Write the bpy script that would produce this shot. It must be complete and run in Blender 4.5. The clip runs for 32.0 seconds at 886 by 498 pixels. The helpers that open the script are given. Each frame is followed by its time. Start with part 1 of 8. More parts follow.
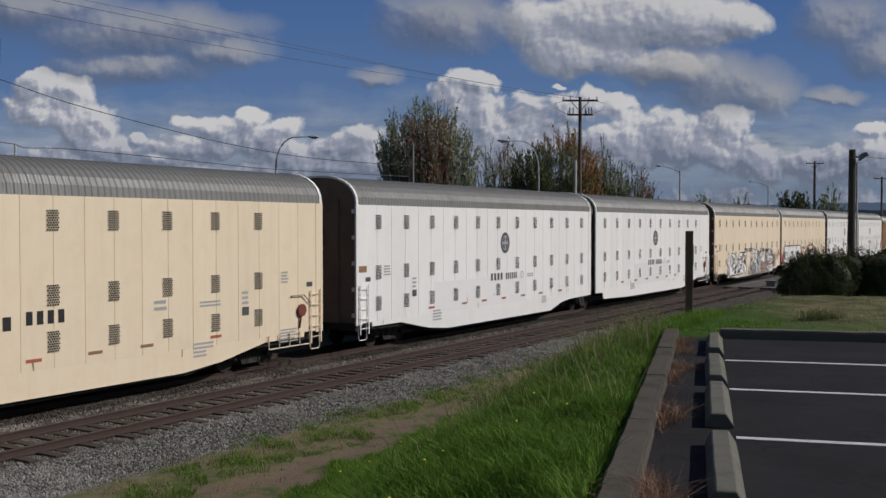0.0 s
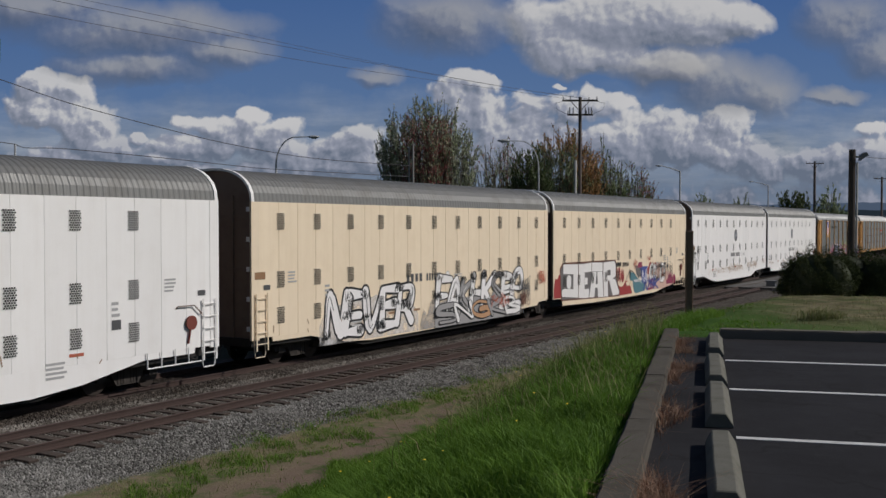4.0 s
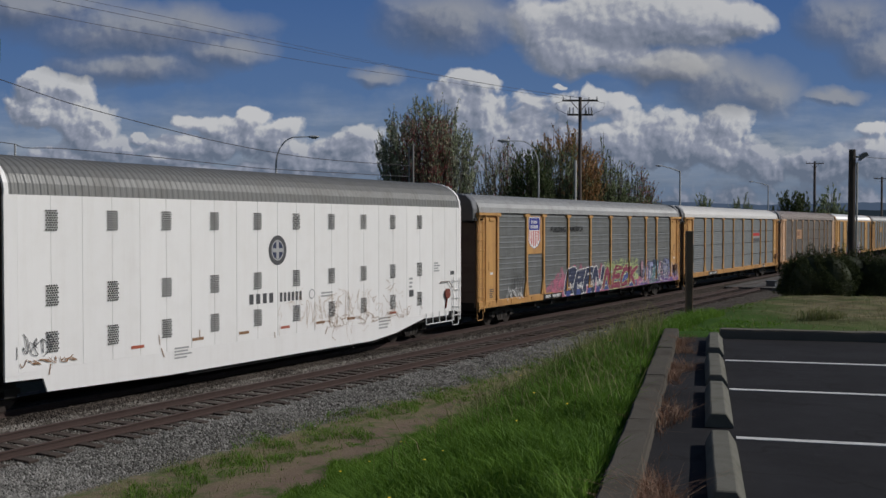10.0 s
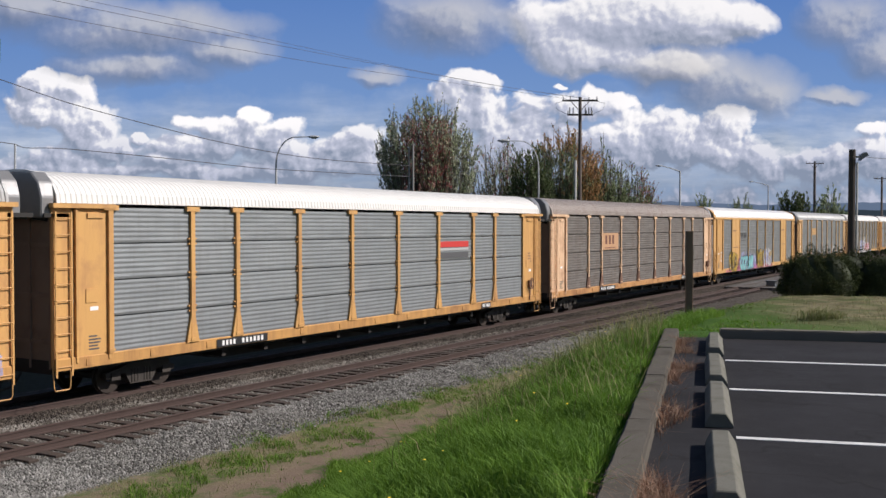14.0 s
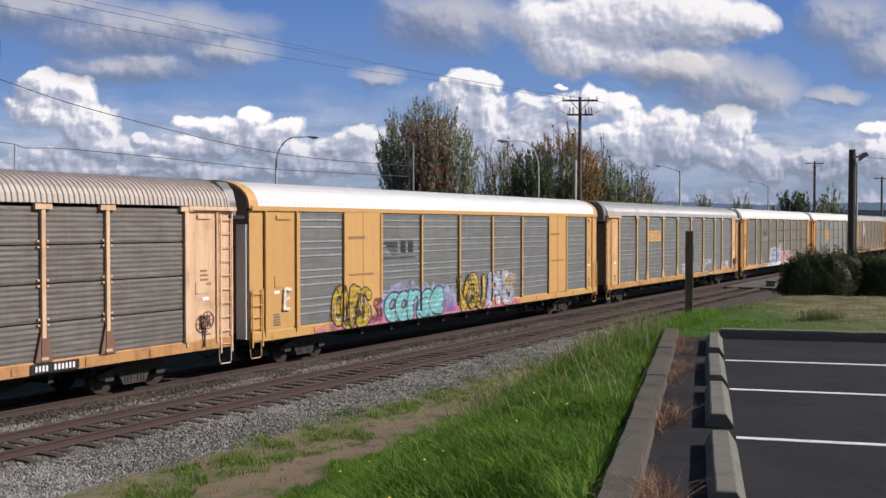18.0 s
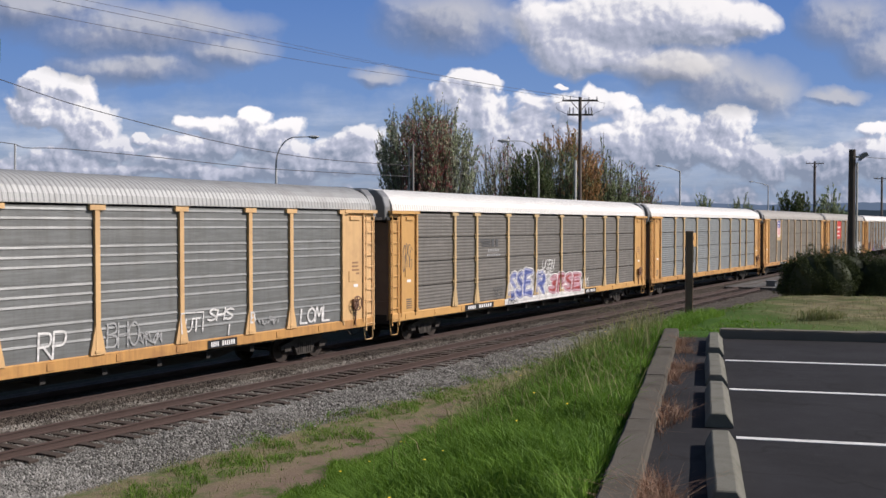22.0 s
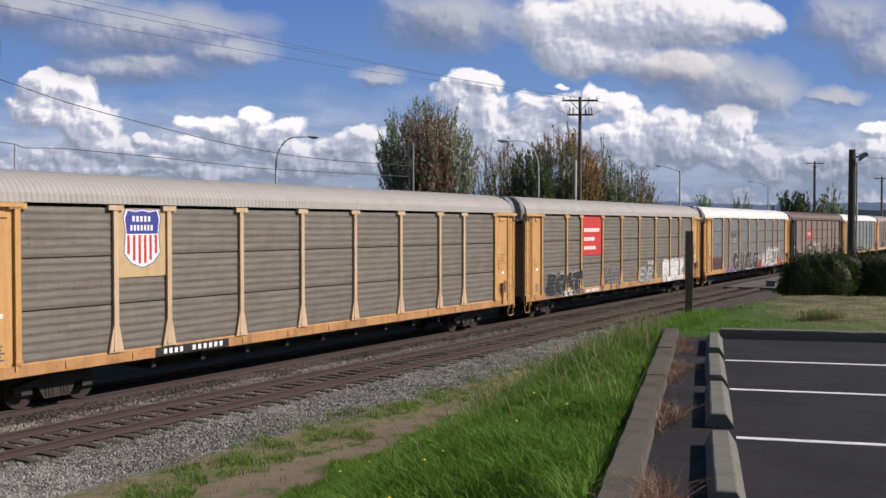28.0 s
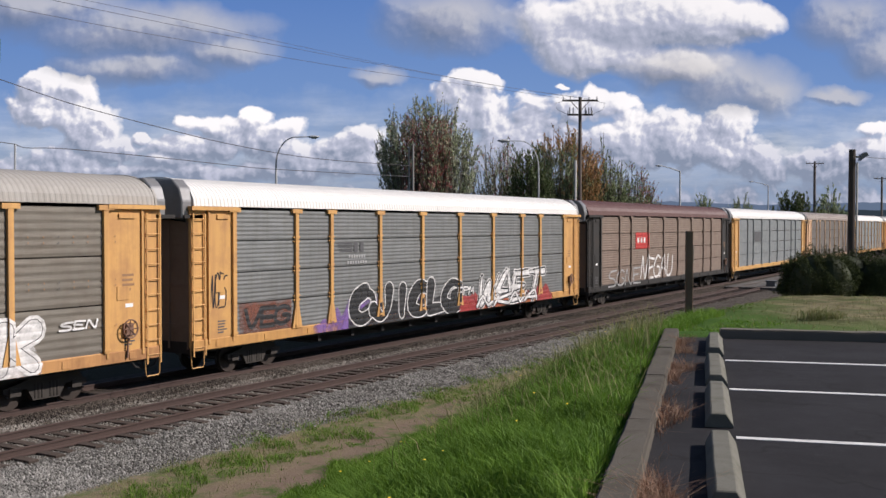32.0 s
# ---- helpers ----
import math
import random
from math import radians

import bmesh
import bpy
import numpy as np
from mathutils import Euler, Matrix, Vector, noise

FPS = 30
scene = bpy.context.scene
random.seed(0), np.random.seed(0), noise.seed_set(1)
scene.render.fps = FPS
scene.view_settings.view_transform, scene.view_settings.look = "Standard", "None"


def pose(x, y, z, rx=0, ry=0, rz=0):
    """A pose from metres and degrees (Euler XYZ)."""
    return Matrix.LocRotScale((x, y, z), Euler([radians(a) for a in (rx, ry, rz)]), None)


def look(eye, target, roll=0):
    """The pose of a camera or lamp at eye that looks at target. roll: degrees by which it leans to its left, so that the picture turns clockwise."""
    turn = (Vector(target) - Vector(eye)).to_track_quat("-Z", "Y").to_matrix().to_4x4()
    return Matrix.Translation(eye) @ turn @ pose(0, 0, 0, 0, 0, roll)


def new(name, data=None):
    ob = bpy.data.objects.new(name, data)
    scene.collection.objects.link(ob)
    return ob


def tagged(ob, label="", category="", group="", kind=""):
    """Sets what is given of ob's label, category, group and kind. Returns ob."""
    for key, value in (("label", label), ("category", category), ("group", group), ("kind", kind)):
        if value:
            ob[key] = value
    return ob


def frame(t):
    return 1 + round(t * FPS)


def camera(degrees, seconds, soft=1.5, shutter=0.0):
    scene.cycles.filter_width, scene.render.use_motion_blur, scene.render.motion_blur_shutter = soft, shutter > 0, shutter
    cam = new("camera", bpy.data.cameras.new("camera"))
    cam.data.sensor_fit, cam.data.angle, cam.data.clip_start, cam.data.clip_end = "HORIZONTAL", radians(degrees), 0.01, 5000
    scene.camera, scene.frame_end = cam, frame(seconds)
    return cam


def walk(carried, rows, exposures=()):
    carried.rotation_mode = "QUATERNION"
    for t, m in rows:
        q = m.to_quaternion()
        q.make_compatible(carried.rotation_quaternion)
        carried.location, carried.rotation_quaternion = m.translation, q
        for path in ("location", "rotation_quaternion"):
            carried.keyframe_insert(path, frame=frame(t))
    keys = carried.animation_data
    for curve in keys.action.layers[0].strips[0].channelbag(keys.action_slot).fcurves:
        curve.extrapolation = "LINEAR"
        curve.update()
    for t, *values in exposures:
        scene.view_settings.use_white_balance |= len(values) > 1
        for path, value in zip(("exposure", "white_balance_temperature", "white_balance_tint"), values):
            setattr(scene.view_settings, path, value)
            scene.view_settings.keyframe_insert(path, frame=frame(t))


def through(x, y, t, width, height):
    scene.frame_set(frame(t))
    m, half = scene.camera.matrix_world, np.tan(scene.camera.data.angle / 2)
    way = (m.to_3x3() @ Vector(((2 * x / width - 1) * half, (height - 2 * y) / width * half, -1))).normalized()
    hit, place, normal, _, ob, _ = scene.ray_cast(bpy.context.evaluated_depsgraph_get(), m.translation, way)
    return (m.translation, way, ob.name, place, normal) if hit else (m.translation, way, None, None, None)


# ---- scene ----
# The camera stands on a parking lot beside two tracks; +Y runs along the tracks, away from it.
HEAD = radians(30.588)            # the view is turned this far to the left of +Y
EYE = Vector((0.0, 0.0, 1.83))    # the parking lot is z = 0
TILT = math.atan(42.0 / 1800.0)
RAIL = -2.59                      # top of rail
SPEED = 12.382                    # of the train, metres a second
TRAIN_X, NEAR_X = -21.99, -18.22  # the two track centres
LOT = radians(16.08)              # the lot's long axis is turned this far to the left of +Y

cam = camera(47.07, 32.0, soft=1.5)
aim = EYE + Vector((-math.sin(HEAD) * math.cos(TILT), math.cos(HEAD) * math.cos(TILT), -math.sin(TILT)))
walk(cam, [(0, look(EYE, aim)), (32.0, look(EYE, aim))],
     exposures=[(0, -0.76, 6250, 12), (1, -0.86, 6250, 12), (3, -0.86, 6250, 12), (6, -0.72, 6250, 12), (7, -0.72, 6250, 12), (9, -0.9, 6150, 11), (10.2, -0.84, 6150, 11), (11.0, -0.45, 6150, 11), (12.3, 0.1, 6300, 13), (20, 0.1, 6400, 15), (32.0, 0.1, 6400, 16)])

# ---- light ----
SUN_ELEV = radians(36)
sun_way = Vector((math.cos(HEAD) * math.cos(SUN_ELEV), math.sin(HEAD) * math.cos(SUN_ELEV), math.sin(SUN_ELEV)))
world = bpy.data.worlds.new("sky")
scene.world = world
world.use_nodes = True
wt = world.node_tree
sky = wt.nodes.new("ShaderNodeTexSky")
sky.sky_type, sky.sun_disc = "NISHITA", False
sky.sun_elevation = SUN_ELEV
sky.sun_rotation = math.atan2(sun_way.x, sun_way.y)
sky.air_density, sky.dust_density, sky.ozone_density = 1.0, 0.6, 2.5
wt.links.new(sky.outputs[0], wt.nodes["Background"].inputs[0])
wt.nodes["Background"].inputs[1].default_value = 0.06
sun_data = bpy.data.lights.new("sun", "SUN")
sun_data.energy, sun_data.angle, sun_data.color = 5.0, radians(0.53), (1.0, 0.94, 0.85)
sun = new("sun", sun_data)
sun.matrix_world = look((40, 20, 60), Vector((40, 20, 60)) - sun_way)


# ---- materials ----
class Nodes:
    """A short hand for building a node tree."""

    def __init__(self, name, tree=None):
        self.tree = tree
        if tree:
            return
        self.mat = bpy.data.materials.new(name)
        self.mat.use_nodes = True
        self.tree = self.mat.node_tree
        self.out = self.tree.nodes["Material Output"]
        self.bsdf = self.tree.nodes["Principled BSDF"]

    def node(self, kind, props=(), **ins):
        n = self.tree.nodes.new("ShaderNode" + kind)
        for k, v in dict(props).items():
            setattr(n, k, v)
        for k, v in ins.items():
            self.plug(n.inputs[int(k[1:]) if k[1:].isdigit() else k.replace("_", " ")], v)
        return n

    def plug(self, socket, v):
        if isinstance(v, bpy.types.NodeSocket):
            self.tree.links.new(v, socket)
        else:
            socket.default_value = v

    def math(self, op, a, b=0.0, clamp=False):
        return self.node("Math", {"operation": op, "use_clamp": clamp}, i0=a, i1=b).outputs[0]

    def mix(self, fac, a, b, blend="MIX"):
        return self.node("MixRGB", {"blend_type": blend}, i0=fac, i1=a, i2=b).outputs[0]

    def ramp(self, fac, lo, hi, a=0.0, b=1.0):
        return self.node("MapRange", {"clamp": True}, i0=fac, i1=lo, i2=hi, i3=a, i4=b).outputs[0]

    def noise(self, vec, scale, detail=4.0, rough=0.55, distort=0.0):
        return self.node("TexNoise", (), Vector=vec, Scale=scale, Detail=detail, Roughness=rough, Distortion=distort).outputs[0]

    def coords(self, stretch=(1, 1, 1), shuffle=True):
        """The thing's own coordinates, in metres, shifted at random from piece to piece."""
        c = self.node("TexCoord").outputs["Object"]
        if shuffle:
            r = self.math("MULTIPLY", self.node("ObjectInfo").outputs["Random"], 57.0)
            c = self.node("VectorMath", {"operation": "ADD"}, i0=c, i1=self.node("CombineXYZ", (), i0=r, i1=r, i2=r).outputs[0]).outputs[0]
        if stretch != (1, 1, 1):
            c = self.node("VectorMath", {"operation": "MULTIPLY"}, i0=c, i1=stretch).outputs[0]
        return c

    def bump(self, height, strength, distance):
        return self.node("Bump", (), Height=height, Strength=strength, Distance=distance).outputs[0]


def rgba(c):
    return (c[0], c[1], c[2], 1.0)


def worn(name, color, rough=0.6, metal=0.0, dirt=(0.1, 0.08, 0.06), amount=0.35, streak=0.0, grain=30.0, relief=0.15, tone=0.12, patch=1.3, gloss=0.4, brush=0.0):
    """Paint, metal or stone with grain, patches of dirt and, if asked, streaks that run down it."""
    n = Nodes(name)
    c = n.coords()
    fine = n.noise(c, grain, 3)
    big = n.noise(c, patch, 6, 0.62)
    col = n.mix(n.ramp(fine, 0.3, 0.7, 0, tone), rgba(color), rgba([v * 0.62 for v in color]))
    col = n.mix(n.ramp(big, 0.48, 0.78, 0, amount), col, rgba(dirt))
    if streak:
        s = n.noise(n.coords((1.0, 2.6, 0.16)), 1.4, 7, 0.72)
        col = n.mix(n.ramp(s, 0.45, 0.72, 0, streak), col, rgba(dirt))
    if brush:
        s = n.noise(n.coords((1.0, 0.45, 7.0)), 2.0, 7, 0.75)
        col = n.mix(n.ramp(s, 0.46, 0.7, 0, brush), col, rgba([v * 0.5 for v in color]))
        col = n.mix(n.ramp(s, 0.5, 0.3, 0, brush), col, rgba([min(v * 1.45, 0.85) for v in color]))
    vary = n.ramp(n.node("ObjectInfo").outputs["Random"], 0, 1, 0.965, 1.03)
    col = n.mix(1.0, col, n.node("CombineXYZ", (), i0=vary, i1=vary, i2=vary).outputs[0], "MULTIPLY")
    n.plug(n.bsdf.inputs["Base Color"], col)
    n.plug(n.bsdf.inputs["Roughness"], n.ramp(big, 0.3, 0.75, rough - 0.06, min(1.0, rough + 0.14)))
    n.bsdf.inputs["Metallic"].default_value = metal
    n.bsdf.inputs["Specular IOR Level"].default_value = gloss
    if relief:
        n.plug(n.bsdf.inputs["Normal"], n.bump(fine, relief, 0.01))
    return n.mat


yellow = worn("yellow_paint", (0.6, 0.335, 0.115), 0.5, dirt=(0.3, 0.14, 0.07), amount=0.6, streak=0.5)
beige = worn("faded_beige_paint", (0.6, 0.43, 0.27), 0.6, dirt=(0.3, 0.19, 0.12), amount=0.45, streak=0.4)
faded = worn("faded_peach_paint", (0.66, 0.42, 0.2), 0.55, dirt=(0.3, 0.17, 0.09), amount=0.4, streak=0.35)
yellow_clean = worn("bright_yellow_paint", (0.57, 0.325, 0.115), 0.48, dirt=(0.34, 0.18, 0.08), amount=0.3, streak=0.2)
cream_post = worn("faded_yellow_paint", (0.56, 0.4, 0.21), 0.55, dirt=(0.3, 0.18, 0.1), amount=0.4, streak=0.35)
yellow_sill = worn("stained_yellow_sill", (0.54, 0.29, 0.095), 0.55, dirt=(0.2, 0.09, 0.045), amount=0.75, streak=0.6, patch=0.9)
rust_sill = worn("rusty_orange_sill", (0.5, 0.26, 0.1), 0.6, dirt=(0.15, 0.06, 0.03), amount=0.8, streak=0.5)
rust_foot = worn("rusty_brown_gusset", (0.2, 0.11, 0.075), 0.7, dirt=(0.1, 0.06, 0.045), amount=0.5)
rust_post = worn("rusty_cream_paint", (0.72, 0.49, 0.31), 0.6, dirt=(0.32, 0.15, 0.08), amount=0.65, streak=0.5)
galva = worn("galvanised_steel", (0.198, 0.204, 0.203), 0.45, 0.3, dirt=(0.12, 0.115, 0.105), amount=0.3, streak=0.55, brush=0.45)
galva_bright = worn("bright_galvanised_steel", (0.262, 0.277, 0.285), 0.4, 0.35, dirt=(0.19, 0.185, 0.18), amount=0.25, streak=0.4, brush=0.35)
galva_dull = worn("dull_weathered_steel", (0.18, 0.168, 0.155), 0.5, 0.25, dirt=(0.11, 0.1, 0.09), amount=0.35, streak=0.6, brush=0.45)
galva_brown = worn("dirty_galvanised_steel", (0.178, 0.16, 0.134), 0.55, 0.2, dirt=(0.13, 0.1, 0.075), amount=0.6, streak=0.35, brush=0.5)
roof_rust = worn("rust_stained_roof_steel", (0.4, 0.345, 0.31), 0.5, 0.15, dirt=(0.24, 0.17, 0.14), amount=0.5)
galva_rust = worn("rust_stained_steel", (0.15, 0.136, 0.124), 0.6, 0.15, dirt=(0.11, 0.075, 0.058), amount=0.6, streak=0.6, brush=0.75)
brown_panel = worn("brown_painted_steel", (0.2, 0.15, 0.118), 0.6, dirt=(0.15, 0.09, 0.07), amount=0.5, streak=0.5, brush=0.4)
roof_grey = worn("grey_roof_steel", (0.36, 0.362, 0.36), 0.5, 0.2, dirt=(0.158, 0.144, 0.13), amount=0.4)
roof_silver = worn("bright_roof_steel", (0.78, 0.775, 0.765), 0.4, 0.15, dirt=(0.5, 0.48, 0.45), amount=0.3)
roof_dark = worn("dull_roof_steel", (0.209, 0.209, 0.202), 0.5, 0.3, dirt=(0.122, 0.108, 0.094), amount=0.45)
roof_pale = worn("pale_dusty_roof_steel", (0.33, 0.312, 0.288), 0.65, 0.0, dirt=(0.23, 0.205, 0.18), amount=0.4)
roof_white = worn("white_roof_paint", (0.72, 0.705, 0.68), 0.5, dirt=(0.55, 0.52, 0.48), amount=0.3)
roof_brown = worn("brown_roof_paint", (0.115, 0.054, 0.047), 0.5, dirt=(0.065, 0.036, 0.029), amount=0.4)
white_side = worn("white_car_paint", (0.9, 0.885, 0.87), 0.45, dirt=(0.62, 0.57, 0.52), amount=0.14, streak=0.14, tone=0.04)
tan_side = worn("tan_car_paint", (0.87, 0.73, 0.545), 0.5, dirt=(0.66, 0.52, 0.35), amount=0.3, streak=0.22, tone=0.05)
hood_steel = worn("dull_hood_steel", (0.24, 0.24, 0.245), 0.4, 0.4, dirt=(0.12, 0.11, 0.1), amount=0.5)
black_steel = worn("black_underframe", (0.022, 0.02, 0.019), 0.7, dirt=(0.06, 0.045, 0.035), amount=0.5)
dark_end = worn("dark_brown_end_steel", (0.2, 0.15, 0.12), 0.65, dirt=(0.11, 0.07, 0.05), amount=0.5)
truck_steel = worn("greasy_truck_steel", (0.036, 0.03, 0.026), 0.65, dirt=(0.09, 0.075, 0.062), amount=0.5)
wheel_steel = worn("worn_wheel_steel", (0.06, 0.048, 0.042), 0.5, 0.5, dirt=(0.07, 0.05, 0.04), amount=0.5)
vent_dark = worn("vent_shadow", (0.03, 0.029, 0.028), 0.7, amount=0.2)


# ---- building tools ----
def box(bm, x0, x1, y0, y1, z0, z1):
    vs = [bm.verts.new((x, y, z)) for z in (z0, z1) for x, y in ((x0, y0), (x1, y0), (x1, y1), (x0, y1))]
    for f in ((3, 2, 1, 0), (4, 5, 6, 7), (0, 1, 5, 4), (1, 2, 6, 5), (2, 3, 7, 6), (3, 0, 4, 7)):
        bm.faces.new([vs[i] for i in f])


def prism(bm, pts, axis, lo, hi):
    """A closed outline, drawn in the plane across the axis, made solid from lo to hi along it."""
    def put(a, b, c):
        return {"x": (c, a, b), "y": (a, c, b), "z": (a, b, c)}[axis]
    one = [bm.verts.new(put(a, b, lo)) for a, b in pts]
    two = [bm.verts.new(put(a, b, hi)) for a, b in pts]
    n = len(pts)
    bm.faces.new(one), bm.faces.new(two[::-1])
    for i in range(n):
        bm.faces.new((one[(i + 1) % n], one[i], two[i], two[(i + 1) % n]))


def tube(bm, pts, r, sides=6, r2=None):
    """A round bar along a line of points, tapered to r2."""
    pts = [Vector(p) for p in pts]
    rings = []
    for i, p in enumerate(pts):
        d = (pts[min(i + 1, len(pts) - 1)] - pts[max(i - 1, 0)]).normalized()
        a = d.cross(Vector((0, 0, 1)) if abs(d.z) < 0.9 else Vector((1, 0, 0))).normalized()
        b = d.cross(a)
        rr = r if r2 is None else r + (r2 - r) * i / (len(pts) - 1)
        rings.append([bm.verts.new(p + (a * math.cos(t) + b * math.sin(t)) * rr) for t in (2 * math.pi * k / sides for k in range(sides))])
    for u, w in zip(rings, rings[1:]):
        for k in range(sides):
            bm.faces.new((u[k], u[(k + 1) % sides], w[(k + 1) % sides], w[k]))
    bm.faces.new(rings[0][::-1]), bm.faces.new(rings[-1])


def solid(name, bm, mat, smooth=False):
    bmesh.ops.recalc_face_normals(bm, faces=bm.faces)
    me = bpy.data.meshes.new(name)
    bm.to_mesh(me)
    bm.free()
    me.materials.append(mat)
    if smooth:
        me.polygons.foreach_set("use_smooth", [True] * len(me.polygons))
    return me


def part(name, bm, material, parent, label="", at=(0, 0, 0), smooth=False, turn=0.0):
    """Links a bmesh, or a mesh that alike pieces share, as one object under a thing or a part."""
    me = bm if isinstance(bm, bpy.types.Mesh) else solid(name, bm, material, smooth)
    ob = new(name, me)
    ob.parent = parent
    ob.location = at
    ob.rotation_euler.z = turn
    if label:
        ob["label"] = label
    return ob


def thing(name, bm=None, material=None, label="", category="", group="", kind="", m=None, smooth=False):
    ob = new(name, solid(name, bm, material, smooth) if bm else None)
    if m:
        ob.matrix_world = m
    return tagged(ob, label, category, group, kind)


def flat_mesh(name, verts, faces, mat, smooth=False):
    me = bpy.data.meshes.new(name)
    me.from_pydata(verts, [], faces)
    me.materials.append(mat)
    if smooth:
        me.polygons.foreach_set("use_smooth", [True] * len(me.polygons))
    me.update()
    return me


kept = {}


def once(key, build):
    """Builds a mesh the first time it is asked for; alike pieces share it."""
    if key not in kept:
        kept[key] = build()
    return kept[key]


def towards(u, v, far):
    """A point that lies far metres ahead, along the ray through (u, v) of the view."""
    right = Vector((math.cos(HEAD), math.sin(HEAD), 0))
    level = Vector((-math.sin(HEAD), math.cos(HEAD), 0))
    ahead = level * math.cos(TILT) - Vector((0, 0, math.sin(TILT)))
    way = ahead + right * ((u - 784) / 1800) + right.cross(ahead) * ((441 - v) / 1800)
    return EYE + way * (far / way.dot(level))


# ---- ground ----
def blend(lo, hi, v):
    t = np.clip((v - lo) / (hi - lo), 0, 1)
    return t * t * (3 - 2 * t)


def trail_x(y):
    """The middle of the bare trail along the foot of the bank."""
    return np.interp(y, (12.5, 19.0, 28.0, 60.0), (-12.05, -13.0, -14.0, -15.0))


def trail_half(y):
    return np.interp(y, (12.5, 19.0, 28.0), (1.2, 0.7, 0.45))


def ground_z(x, y):
    """The height of the ground: the lot's terrace, the bank down to the tracks, and the flat land beyond."""
    x, y = np.asarray(x, float), np.asarray(y, float)
    a = -math.sin(LOT) * x + math.cos(LOT) * y
    b = math.cos(LOT) * x + math.sin(LOT) * y
    low = RAIL - 0.42
    brow = -0.66 + 0.18 * np.maximum(a - 17.5, 0)
    left = np.maximum(brow - b, 0)
    crest = -0.03 * np.maximum(a - 17.5, 0)
    edge = trail_x(y) + 0.6 * trail_half(y)
    toe = np.maximum(x - edge, 0)
    up = toe / (toe + left + 1e-6)
    bank = low + (crest - low) * blend(0.02, 1.04, up)
    bank = np.where(x < edge, low, bank)
    past = np.maximum(a - 36, 0)
    bank = np.where(past > 0, low + (bank - low) * np.exp(-(past / 14.0) ** 2), bank)
    lot = (b > -0.66) & (a < 17.25)
    z = np.where(lot, -0.06, bank)
    far = np.hypot(x + 20, y - 60)
    z = np.where(~lot, z + 0.05 * np.sin(x * 1.7 + y * 0.6) * np.sin(y * 1.1 - x * 0.5) * blend(0.4, 2.0, left + np.maximum(a - 17.25, 0)) * (x > edge), z)
    return np.where(far > 400, low - 0.2, z)


def steps(*runs):
    out = []
    for lo, hi, n in runs:
        out += list(np.linspace(lo, hi, n, endpoint=False))
    return np.array(out + [runs[-1][1]])


